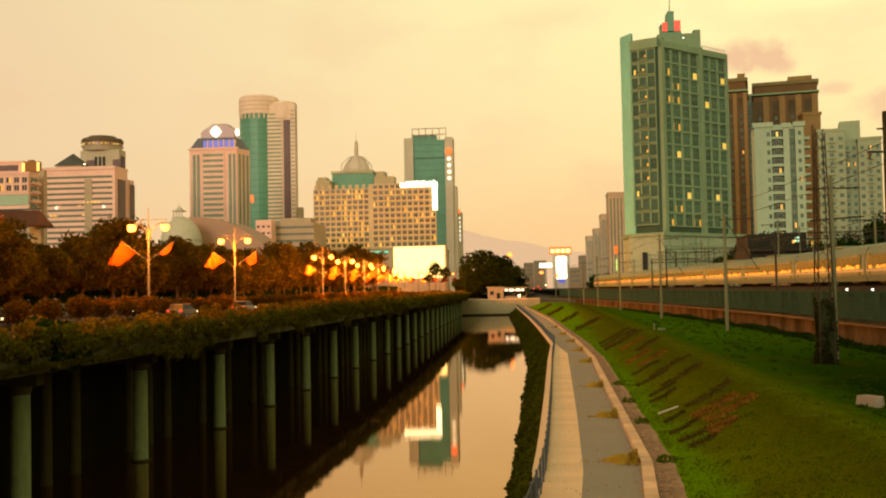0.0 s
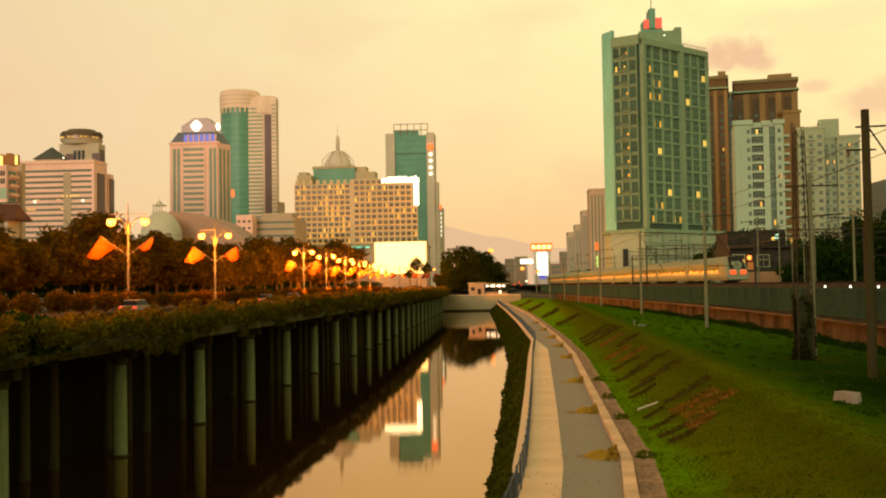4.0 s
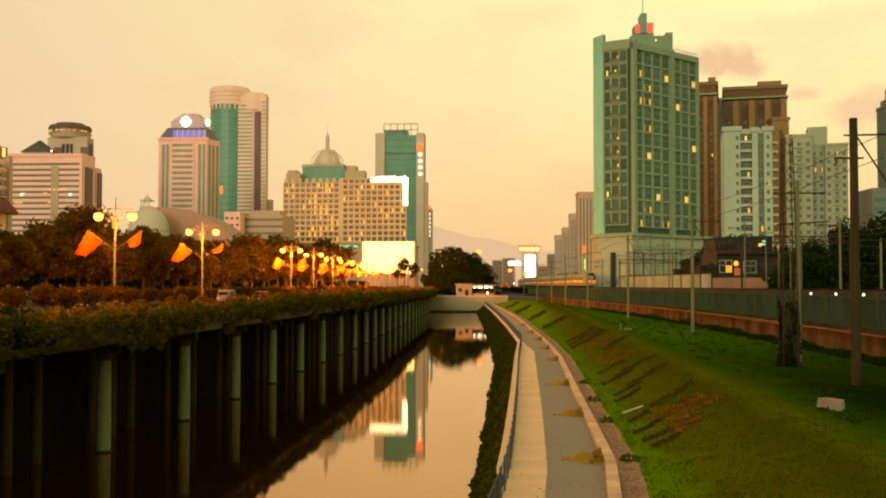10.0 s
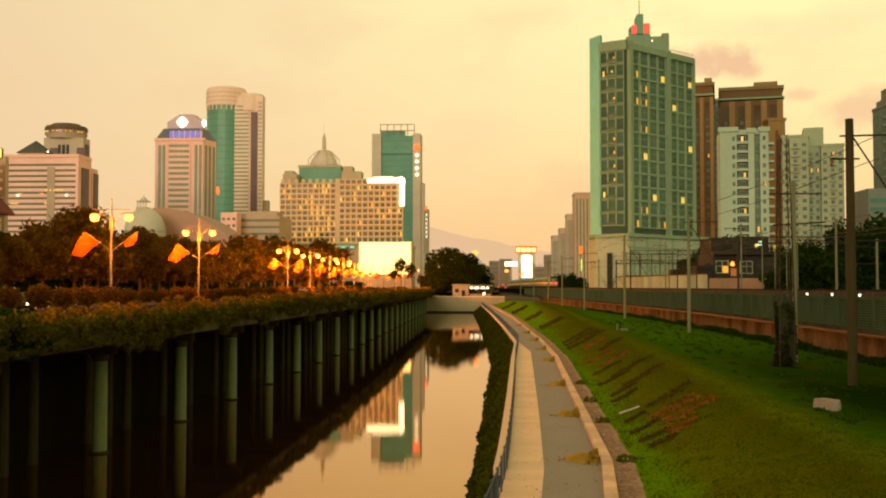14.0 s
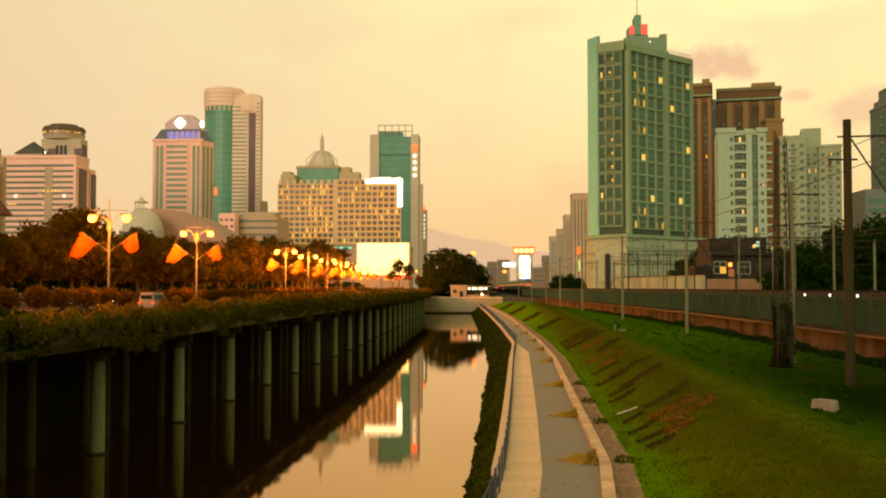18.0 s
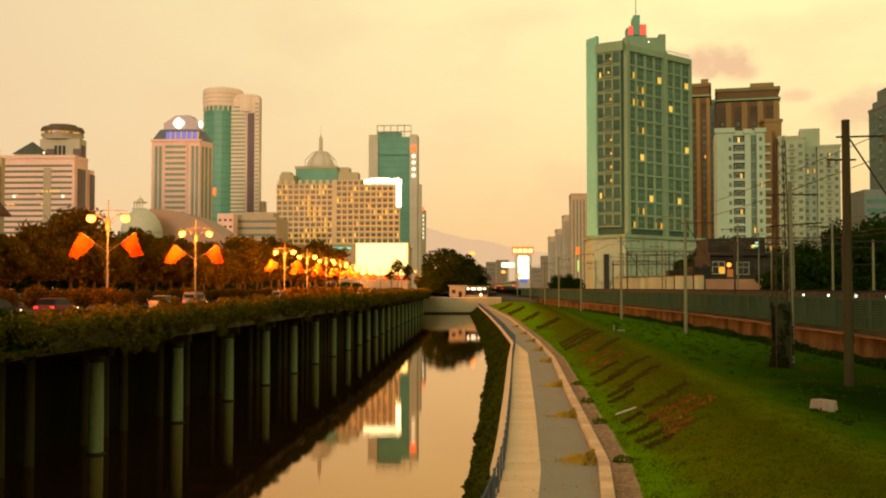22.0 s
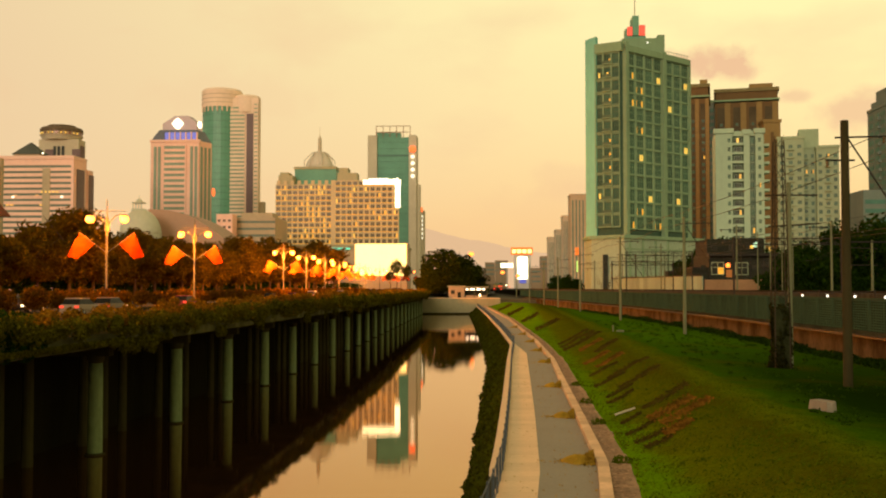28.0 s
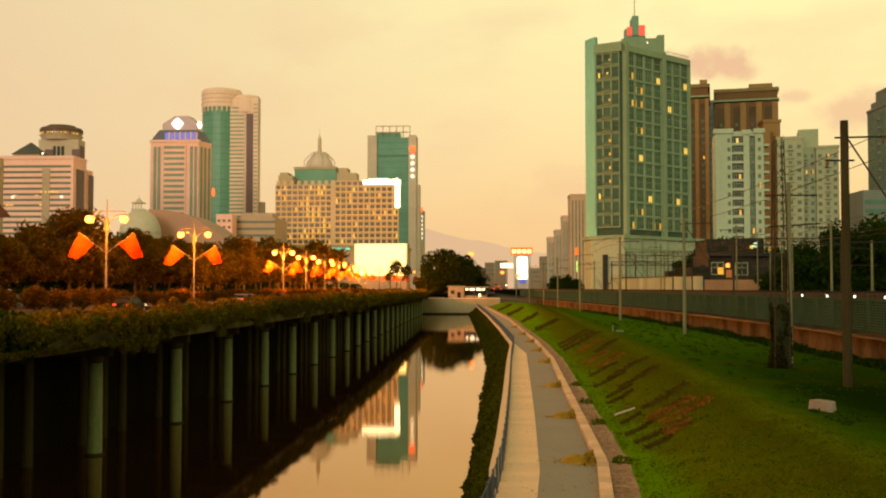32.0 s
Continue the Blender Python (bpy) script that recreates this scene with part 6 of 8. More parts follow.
def hedges():
    # creeper hedge that spills over the deck edge
    r = random.Random(77)
    front, crest = ([], []), ([], [])
    y = 28.0
    while y < 352:
        step = 0.42 if y < 120 else 1.0
        far = 1.0 if y < 120 else 1.5
        lump = noise.noise((0, y * 0.16, 3.0)) + 0.6 * noise.noise((0, y * 0.5, 8.0))
        top = 1.08 + 0.42 * min(1.0, max(0.0, (y - 58) / 45)) + 0.55 * lump
        fall = max(0.0, noise.noise((5, y * 0.11, 1.0)) + 0.8 * noise.noise((9, y * 0.5, 2.0)) + 0.35)
        sway = DECK_X + 0.95 + veer(y)
        q = r.uniform(0.32, 0.62) * far
        front[0].append((sway + r.uniform(0.5, 1.25), y, r.uniform(-0.12 if y > 52 else 0.0, max(0.72 * top, 0.1))))
        front[1].append((q * 0.8, q, q * 0.75))
        q = r.uniform(0.3, 0.55) * far
        crest[0].append((sway + r.uniform(-1.5, 0.6), y, top * r.uniform(0.5, 1.0)))
        crest[1].append((q, q, q * 0.8))
        # strands that hang over the deck edge
        for _ in range(0 if noise.noise((7, y * 0.33, 4.0)) > -0.15 and y > 60 else 2):
            q = r.uniform(0.14, 0.3) * far
            ln = (0.18 + 0.7 * fall * r.random()) * (0.3 if y < 52 else 1.0)
            front[0].append((sway + r.uniform(0.72, 1.0), y + r.uniform(-0.3, 0.3), -0.35 - ln))
            front[1].append((q * 0.7, q, ln))
        y += step
    for (cs, rs), leaf, n0, n1, name, lab in ((front, FRONTLEAF, 44000, 15000, "creeper_curtain", "dark green creepers hanging over the deck edge"), (crest, HEDGE, 30000, 12000, "creeper_hedge", "shaggy creeper hedge, red lamp light put into its crest colour")):
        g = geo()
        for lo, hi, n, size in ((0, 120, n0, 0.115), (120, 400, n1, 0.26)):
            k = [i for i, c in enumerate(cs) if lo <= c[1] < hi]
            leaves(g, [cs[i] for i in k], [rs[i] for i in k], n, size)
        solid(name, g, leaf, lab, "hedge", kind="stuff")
    g = geo()
    leaves(g, [(-20.4, 40.0, 0.95), (-20.3, 42.0, 0.70), (-20.0, 41.0, 0.15), (-19.9, 43.0, 0.0), (-20.1, 39.2, 0.3), (-19.8, 42.0, -0.4), (-19.9, 40.2, -0.35)],
           [(0.8, 1.0, 0.55), (0.7, 1.0, 0.6), (0.6, 1.0, 0.6), (0.5, 0.8, 0.5), (0.6, 0.9, 0.6), (0.4, 0.8, 0.4), (0.4, 0.8, 0.4)], 6200, 0.10)
    solid("overhanging_shrub", g, DARKLEAF, "dark leafy shrub hanging over the deck edge", "shrub")
    # bank vegetation between coping and water
    g = geo()
    n = 30000
    y = 25 + 320 * rng.random(n) ** 1.7
    e = np.array([along(RAIL_FOOT, v) for v in y])
    s = rng.random(n)
    ragged = np.array([noise.noise((2, v * 0.35, 6.0)) + 0.7 * noise.noise((2, v * 1.1, 3.0)) for v in y])
    wide = 1.25 + 0.38 * ragged + 1.15 * np.clip((y - 45) / 70, 0, 1)
    p = np.stack([e - 0.45 - wide * s, y, -4.55 + (-2.0) * s + 0.35 * rng.random(n)], 1)
    leaf_cards(g, p, 0.17)
    solid("bank_creepers", g, BANKLEAF, "dark creepers and weeds on the canal bank", "vegetation", kind="stuff")
    g = geo()
    ys = list(np.arange(-20, 353, 6.0))
    for a, b in zip(ys, ys[1:]):
        xa, xb = along(RAIL_FOOT, a), along(RAIL_FOOT, b)
        wa, wb = (1.35 + 1.05 * min(1.0, max(0.0, (v - 45) / 70)) for v in (a, b))
        add(g, [(xa - 0.4, a, Z_PATH - 0.4), (xa - wa, a, Z_WATER - 0.3), (xb - wb, b, Z_WATER - 0.3), (xb - 0.4, b, Z_PATH - 0.4)], [(0, 3, 2, 1)])
    solid("bank_slope", g, SOIL, "dark earth bank under the creepers", "bank", kind="structure")


hedges()


def round_bushes():
    """Clipped round-headed shrubs on short bare stems, in one row along the median."""
    protos = []
    for k in range(3):
        t = thing("round_bush", (0, 0, 0), "clipped round-headed shrub on a short stem on the median", "bush", "median bushes")
        r = random.Random(50 + k)
        g = geo()
        tube(g, (0, 0, 0), (0.03, 0.02, 1.1), 0.05, 0.035, 6)
        part("stem", g, BARK, t)
        g = geo()
        cs = [(r.uniform(-0.25, 0.25), r.uniform(-0.3, 0.3), 1.05 + r.uniform(-0.1, 0.1)) for _ in range(8)]
        leaves(g, cs, [(0.86, 0.86, 0.78)] * 8, 1700, 0.11)
        part("crown", g, BUSHLEAF, t)
        protos.append(t)
    r = random.Random(8)
    y, n = 63.0, 0
    while y < 425:
        m = pose(-38.7 - swing(y) + r.uniform(-0.2, 0.2), y, 0.12, 0, 0, r.uniform(-20, 20))
        o = protos[n] if n < 3 else copy_thing(protos[r.randrange(3)], m)
        o.matrix_basis = m
        k = r.uniform(0.85, 1.1)
        o.scale = (k * 1.1, k * 1.4, k * 1.14)
        n += 1
        y += r.uniform(4.85, 5.35) if y < 200 else 5.5
    g = geo()
    ys = list(np.arange(-60, 690, 15.0))
    for a, b in zip(ys, ys[1:]):
        xa, xb = -38.2 - swing(a), -38.2 - swing(b)
        add(g, [(xa - 2, a, 0), (xa + 1.1, a, 0), (xb + 1.1, b, 0), (xb - 2, b, 0), (xa - 2, a, 0.15), (xa + 1.1, a, 0.15), (xb + 1.1, b, 0.15), (xb - 2, b, 0.15)], BOXF)
    solid("median", g, CONCRETE, "raised planted median between the carriageways", "median", kind="structure")


BUSHLEAF = leaf_mat("median_bush_leaves", (0.125, 0.062, 0.006))
round_bushes()


# ---------------------------------------------------------------- street lamps with flags
FLAGS = []


def flag_geo(side, seed):
    """A hanging flag, rippled, in the space of its staff: hoist along the staff, cloth falling outwards."""
    g = geo()
    nu, nv = 7, 6
    a = Vector((side * 1.2, 0, 6.50))
    b = Vector((side * 2.72, 0, 7.63))
    for i in range(nu + 1):
        for j in range(nv + 1):
            u, v = i / nu, j / nv
            p = a.lerp(b, u) + Vector((side * 1.65, 0, -1.55)).lerp(Vector((side * 1.15, 0, -2.40)), u) * v
            p.y += 0.16 * math.sin(5.0 * v + 3 * u + seed) * v
            g[0].append(tuple(p))
    g[1].extend((i * (nv + 1) + j, (i + 1) * (nv + 1) + j, (i + 1) * (nv + 1) + j + 1, i * (nv + 1) + j + 1) for i in range(nu) for j in range(nv))
    return g


def street_lamp():
    t = thing("street_lamp", (0, 0, 0), "two-armed painted street lamp with glowing sodium lanterns and red flags", "street lamp", "street lamps on the median")
    g = geo()
    lathe(g, 0, 0, [(0.22, 0), (0.22, 0.5), (0.13, 0.6), (0.10, 7.7)], 10)
    part("pole", g, POLEPAINT, t)
    g = geo()
    lathe(g, 0, 0, [(0.12, 7.6), (0.24, 7.8), (0.27, 8.5), (0.15, 9.0), (0.07, 9.3), (0.045, 10.9)], 10)
    part("finial", g, POLEPAINT, t)
    for s in (-1, 1):
        g = geo()
        pts = [(s * 0.1, 0, 8.1), (s * 0.35, 0, 8.75), (s * 0.8, 0, 9.25), (s * 1.3, 0, 9.42), (s * 1.65, 0, 9.35)]
        for p, q in zip(pts, pts[1:]):
            tube(g, p, q, 0.06, 0.06, 6)
        tube(g, (0, 0, 9.75), (s * 1.9, 0, 9.72), 0.035, 0.035, 5)
        part("arm", g, POLEPAINT, t)
        g = geo()
        lathe(g, s * 1.7, 0, [(0.10, 9.42), (0.30, 9.36), (0.34, 9.28)], 12)
        cap = part("lantern", g, DARKSTEEL, t)
        g = geo()
        lathe(g, s * 1.7, 0, [(0.15, 8.58), (0.34, 8.68), (0.44, 8.92), (0.41, 9.16), (0.30, 9.3)], 12)
        part("glowing_bowl", g, LAMPGLOW, cap, "glowing orange sodium bowl", smooth=True)
        g = geo()
        tube(g, (s * 0.05, 0, 5.65), (s * 2.75, 0, 7.65), 0.04, 0.03, 6)
        part("flag_staff", g, POLEPAINT, t)
        part("flag", flag_geo(s, s), FLAGRED, t, "red cloth flag hanging from its staff", smooth=True)
    return t


def lamps():
    first = street_lamp()
    ys = [98.5, 127.8, 195.8, 226, 260, 292, 323, 355, 380, 398, 410, 421, 432]
    for k, y in enumerate(ys):
        x = -38.4 - swing(y)
        m = pose(x, y, 0.15, 0, 0, 2.0 + 3 * (k % 3))
        o = first if k == 0 else copy_thing(first, m)
        o.matrix_basis = m
        FLAGS.append([c for c in o.children if c.name.startswith("flag") and "staff" not in c.name])
    o = copy_thing(first, pose(-37.6, 64.0, 0.15, 0, 0, 4))
    FLAGS.append([c for c in o.children if c.name.startswith("flag") and "staff" not in c.name])


lamps()


def sodium_light():
    for y in (64.0, 98.5, 127.8, 195.8, 226, 260, 292, 323, 355, 380, 410):
        for side in (-2.5, 2.5):
            o = new("sodium_light", bpy.data.lights.new("sodium_light", "POINT"))
            o.data.energy, o.data.color, o.data.shadow_soft_size = 11500 if y < 80 else 7800 if y < 110 else 12500 if y < 190 else 27000, (1.0, 0.27, 0.02), 0.25
            o.location = (-38.4 - swing(y) + side, y - 2.4, 7.9)


sodium_light()


def far_lamps():
    for x, y, z, m, lab in ((-11.0, 450, 17.2, FARGLOW, "tall street lamp with one orange light"), (4.0, 640, 12.0, FARGLOW, "far street lamp with one orange light"), (12, 560, 9.0, FARGLOW, "far street lamp with one orange light")):
        t = thing("far_street_lamp", (x, y, -1.6), lab, "street lamp", "far street lamps")
        g = geo()
        tube(g, (x, y, -1.6), (x, y, z), 0.14, 0.08, 7)
        part("pole", g, MASTCONC, t)
        g = geo()
        lathe(g, x, y, [(0.3, z - 0.9), (1.1, z - 0.5), (1.3, z), (1.0, z + 0.7), (0.3, z + 1.0)], 12)
        part("lamp_head", g, m, t)


far_lamps()


def led_signs():
    t = thing("led_pylon", (22.5, 901, -1.6), "tall advertising pylon with orange crown and white glowing screen", "billboard")
    block(t, "pylon", 15.8, 30.8, 900.9, 904, -1.6, 31.5, CHROME)
    part("crown_sign", box(geo(), 13.0, 32.4, 900, 900.9, 31.5, 38.2), ORANGEGLOW, t, "orange glowing crown sign")
    for a, b in ((14.2, 17.6), (18.6, 22.2), (23.2, 26.8), (27.8, 31.2)):
        part("letter_bar", box(geo(), a, b, 899.4, 899.9, 33.0, 36.4), HOTGLOW, t, "golden glowing letter bar")
    g = geo()
    chamfer_box(g, 18.8, 27.8, 899.5, 900.6, 10.2, 29.8, 1.3)
    part("screen", g, LEDWHITE, t, "white glowing screen")
    part("base_light", box(geo(), 20.5, 26.5, 899.6, 900.6, 6.5, 10.2), BLUEGLOW, t, "blue glowing base panel")
    t = thing("lit_sign", (9.5, 900, -1.6), "white lit sign on a tall post", "sign")
    block(t, "post", 9.0, 9.9, 900.6, 901.2, -1.6, 20.3, CHROME)
    part("sign_face", box(geo(), 4.1, 15.0, 900, 900.6, 20.3, 24.2), WHITEGLOW, t)


LEDWHITE = mat("led_screen_white", (1, 1, 0.8), 0.4, vary=0, bump=0, emit=3.0, ecol=(1.0, 1.0, 0.66))
led_signs()


def far_traffic_lights():
    # these stand for car lights on the far road; the posts are added
    for x, y, z, m, lab in ((1.5, 520, 3.2, TAILGLOW, "red far car light on an added post beyond the weir"), (-1.0, 560, 2.0, TAILGLOW, "red far car light on an added post beyond the weir"), (3.0, 600, 1.6, TAILGLOW, "red far car light on an added post beyond the weir"),
                            (6.5, 640, 4.0, HEADGLOW, "white far car light on an added post beyond the weir"), (-5.0, 540, 2.6, WINBRIGHT, "amber far car light on an added post beyond the weir"), (9.0, 700, 3.0, TAILGLOW, "red far car light on an added post beyond the weir")):
        t = thing("signal_post", (x, y, -1.6), lab, "signal lamp", "signal lamps beyond the weir")
        g = geo()
        tube(g, (x, y, -1.6), (x, y, z), 0.08, 0.06, 6)
        part("post", g, DARKSTEEL, t)
        part("lamp", lathe(geo(), x, y - 0.1, [(0.1, z - 0.4), (0.42, z - 0.2), (0.42, z + 0.2), (0.1, z + 0.4)], 10), m, t)


far_traffic_lights()


def booth():
    t = thing("sluice_house", (-11, 362, -1.6), "small pale sluice house with a lit open canopy on the weir", "pump house")
    block(t, "wall", -16.8, -11.2, 359.5, 366, -1.6, 2.7, BOOTHWALL)
    g = geo()
    chamfer_box(g, -17.3, -10.8, 358.9, 366.6, 2.7, 3.1, 0.12)
    part("roof", g, CONCRETE_LIGHT, t)
    block(t, "door", -13.6, -12.4, 359.35, 359.5, -1.4, 0.9, DARKSHED)
    block(t, "window", -16.0, -14.6, 359.35, 359.5, 0.2, 1.5, GLASSDARK)
    g = geo()
    chamfer_box(g, -11.2, -2.6, 358.6, 366.4, 2.4, 2.8, 0.12)
    part("canopy", g, CONCRETE_LIGHT, t)
    block(t, "back_wall", -11.2, -3.4, 364, 364.4, -1.6, 2.4, DARKSHED)
    block(t, "counter", -10.8, -3.4, 359.9, 360.5, -1.6, -0.3, BOOTHWALL)
    for x in (-7.6, -5.3, -3.2):
        block(t, "canopy_post", x - 0.1, x + 0.1, 359.0, 359.2, -1.6, 2.4, MASTCONC)
    for x in (-10.2, -8.7, -7.9, -6.4, -5.8, -4.4):
        part("canopy_lamp", box(geo(), x - 0.42, x + 0.42, 358.9, 359.1, 1.5, 2.15), BOOTHGLOW, t, "white canopy lamp")
    part("lamp", lathe(geo(), -5.7, 358.9, [(0.1, -0.7), (0.3, -0.5), (0.3, 0.0), (0.1, 0.2)], 8), HEADGLOW, t)


BOOTHWALL = mat("rosy_booth_render", (0.36, 0.29, 0.20), 0.9, scale=0.5, vary=0.2)
BOOTHGLOW = mat("lit_booth_window", (1, 0.9, 0.7), 0.4, vary=0, bump=0, emit=2.6, ecol=(1.0, 0.85, 0.6))
booth()


# ---------------------------------------------------------------- catenary masts and wires
def mast(x, y, z0, top, r, arm, label, arms):
    t = thing("catenary_mast", (x, y, z0), label, "mast", "catenary masts")
    g = geo()
    tube(g, (x, y, z0 - 0.9), (x, y, top), r, r * 0.82, 12)
    part("pole", g, MASTCONC if r < 0.22 else DARKMAST, t)
    for z, dx, dz in arms:
        g = geo()
        tube(g, (x - math.copysign(0.5, dx), y, z), (x + dx, y, z + dz), 0.05, 0.05, 6)
        part("cross_arm", g, DARKSTEEL, t)
        g = geo()
        lathe(g, x + dx * 0.92, y, [(0.03, z + dz - 0.35), (0.09, z + dz - 0.3), (0.05, z + dz - 0.2), (0.09, z + dz - 0.1), (0.03, z + dz)], 8)
        part("insulator", g, BRICKBROWN, t)
    if arm:
        g = geo()
        tube(g, (x + 0.2, y, top - 1.0), (x + 3.6, y, top - 6.4), 0.045, 0.045, 6)
        tube(g, (x, y, top - 6.4), (x + 3.8, y, top - 6.4), 0.045, 0.045, 6)
        part("bracket", g, DARKSTEEL, t)
    return t


def lattice_mast():
    t = thing("lattice_mast", (18.0, 65.6, Z_PLATEAU), "tapered dark steel lattice mast on a broad boxed foot", "mast")
    x, y = 18.0, 65.6
    half = lambda z: 0.46 if z < 1.2 else 0.46 - 0.19 * (z - 1.2) / 10.5
    for sx in (-1, 1):
        for sy in (-1, 1):
            g = geo()
            tube(g, (x + sx * 0.46, y + sy * 0.46, Z_PLATEAU - 0.6), (x + sx * 0.46, y + sy * 0.46, 1.2), 0.055, 0.055, 5)
            tube(g, (x + sx * 0.46, y + sy * 0.46, 1.2), (x + sx * 0.27, y + sy * 0.27, 11.7), 0.045, 0.035, 5)
            part("leg", g, LATTICE, t)
    z, k = 1.2, 0
    while z < 11.2:
        h, h2 = half(z), half(z + 0.9)
        for (ax, ay), (bx, by) in (((-1, -1), (1, -1)), ((1, -1), (1, 1)), ((1, 1), (-1, 1)), ((-1, 1), (-1, -1))):
            a, b = ((ax, ay), (bx, by)) if k % 2 else ((bx, by), (ax, ay))
            g = geo()
            tube(g, (x + a[0] * h, y + a[1] * h, z), (x + b[0] * h2, y + b[1] * h2, z + 0.9), 0.022, 0.022, 4)
            part("brace", g, LATTICE, t)
        z, k = z + 0.9, k + 1
    g = geo()
    chamfer_box(g, x - 0.47, x + 0.47, y - 0.47, y + 0.47, Z_PLATEAU - 0.6, 1.0, 0.05)
    part("boxed_foot", g, FOOTDARK, t, "dark boxed mast foot")
    g = geo()
    n = 1700
    a, k = rng.random(n) * 2 * math.pi, rng.random(n)
    wide = 0.53 + 0.10 * np.sin(3 * a + 5 * k) + 0.2 * (1 - k) ** 3
    leaf_cards(g, np.stack([x + wide * np.cos(a), y + wide * np.sin(a), Z_PLATEAU - 0.3 + 4.1 * k ** 1.1 - 0.25 * np.sin(4 * a)], 1), 0.13)
    tagged(part("creeper", g, MASTLEAF, t, "dark creeper grown over the mast foot"), kind="stuff")
    g = geo()
    tube(g, (x + 0.62, y, Z_PLATEAU - 0.6), (x + 0.62, y, 9.0), 0.16, 0.13, 9)
    part("side_pole", g, MASTCONC, t)
    g = geo()
    tube(g, (x - 0.9, y, 8.2), (x + 2.4, y, 8.2), 0.05, 0.05, 5)
    part("cross_arm", g, LATTICE, t)
    g = geo()
    tube(g, (x - 0.7, y, 6.2), (x + 2.6, y, 6.4), 0.05, 0.05, 5)
    part("cross_arm", g, LATTICE, t)


LATTICE = mat("brown_lattice_steel", (0.045, 0.036, 0.018), 0.8, 0.1, scale=2, vary=0.3)
FOOTDARK = mat("dark_mast_foot", (0.030, 0.036, 0.015), 0.95, scale=1.5, vary=0.4, spec=0.0)
DARKMAST = mat("dark_weathered_mast", (0.046, 0.040, 0.016), 0.85, scale=1.5, vary=0.3, streak=4, spec=0.05)


def overhead_line():
    mast(18.3, 54.2, Z_PLATEAU, 11.1, 0.25, True, "thick dark weathered catenary mast with cross arms", [(10.2, 2.2, 0.05), (9.0, -1.0, 0.0)])
    lattice_mast()
    zs = [(21.4, 117), (19.6, 162), (18.6, 227), (16.2, 268), (14.5, 310), (11.5, 352), (8.0, 400)]
    for x, y in zs:
        mast(x, y, Z_PLATEAU if y < 360 else -1.6, 10.4, 0.2, y < 200, "grey concrete catenary mast on the grass", [(9.6, 3.0, 0.1), (7.6, 2.6, 0.0)])
    for x, y, top in ((35.6, 110, 9.5), (36.2, 100, 6.9), (35.0, 150, 11.5), (32.9, 205, 11.2), (35.4, 216, 9.8), (30.0, 250, 10.5), (28.8, 300, 10.4)):
        mast(x, y, 1.5 if x < rail_x(y) + 4.2 else Z_PLATEAU, top, 0.13, False, "slim grey catenary mast behind the fence", [(top - 0.8, -2.4, 0.1), (top - 2.4, -2.2, 0.0)])
    # wires sag from mast to mast
    g = geo()
    runs = [[(20.8 - 0.02 * y, y, z) for y in (54, 117, 162, 227, 268, 310, 352, 400)] for z in (10.2, 9.0)]
    runs += [[(rail_x(y), y, z) for y in (10, 54, 110, 160, 210, 260, 310, 360)] for z in (7.6, 8.9)]
    runs += [[(rail_x(y) + 3.4, y, z) for y in (10, 54, 110, 160, 210, 260, 310, 360)] for z in (7.6, 8.9)]
    for run in runs:
        for p, q in zip(run, run[1:]):
            last = Vector(p)
            for k in range(1, 7):
                u = k / 6
                v = Vector(p).lerp(Vector(q), u) - Vector((0, 0, 1.6 * u * (1 - u)))
                tube(g, last, v, 0.022, 0.022, 4)
                last = v
    solid("overhead_wires", g, WIRE, "thin dark overhead wires of the railway", "wires", kind="stuff")
    # portal gantries across the tracks
    for y, z in ((118, 7.2), (190, 8.2), (205, 6.8)):
        o = rail_x(y) - 32
        t = thing("portal_gantry", (33 + o, y, 1.5), "dark steel lattice gantry across the tracks", "gantry", "portal gantries")
        g = geo()
        for dz in (0, 0.7):
            box(g, 27.2 + o, 39.5 + o, y - 0.06, y + 0.06, z + dz, z + dz + 0.12)
        part("chord", g, DARKSTEEL, t)
        for k in range(12):
            g = geo()
            tube(g, (27.3 + o + k, y, z + (0.7 if k % 2 else 0.05)), (28.3 + o + k, y, z + (0.05 if k % 2 else 0.7)), 0.04, 0.04, 4)
            part("brace", g, DARKSTEEL, t)
        for x in (27.3, 39.4):
            g = geo()
            tube(g, (x + o, y, 1.4 if x < 30 else Z_PLATEAU), (x + o, y, z + 0.8), 0.12, 0.12, 8)
            part("post", g, DARKSTEEL, t)


overhead_line()


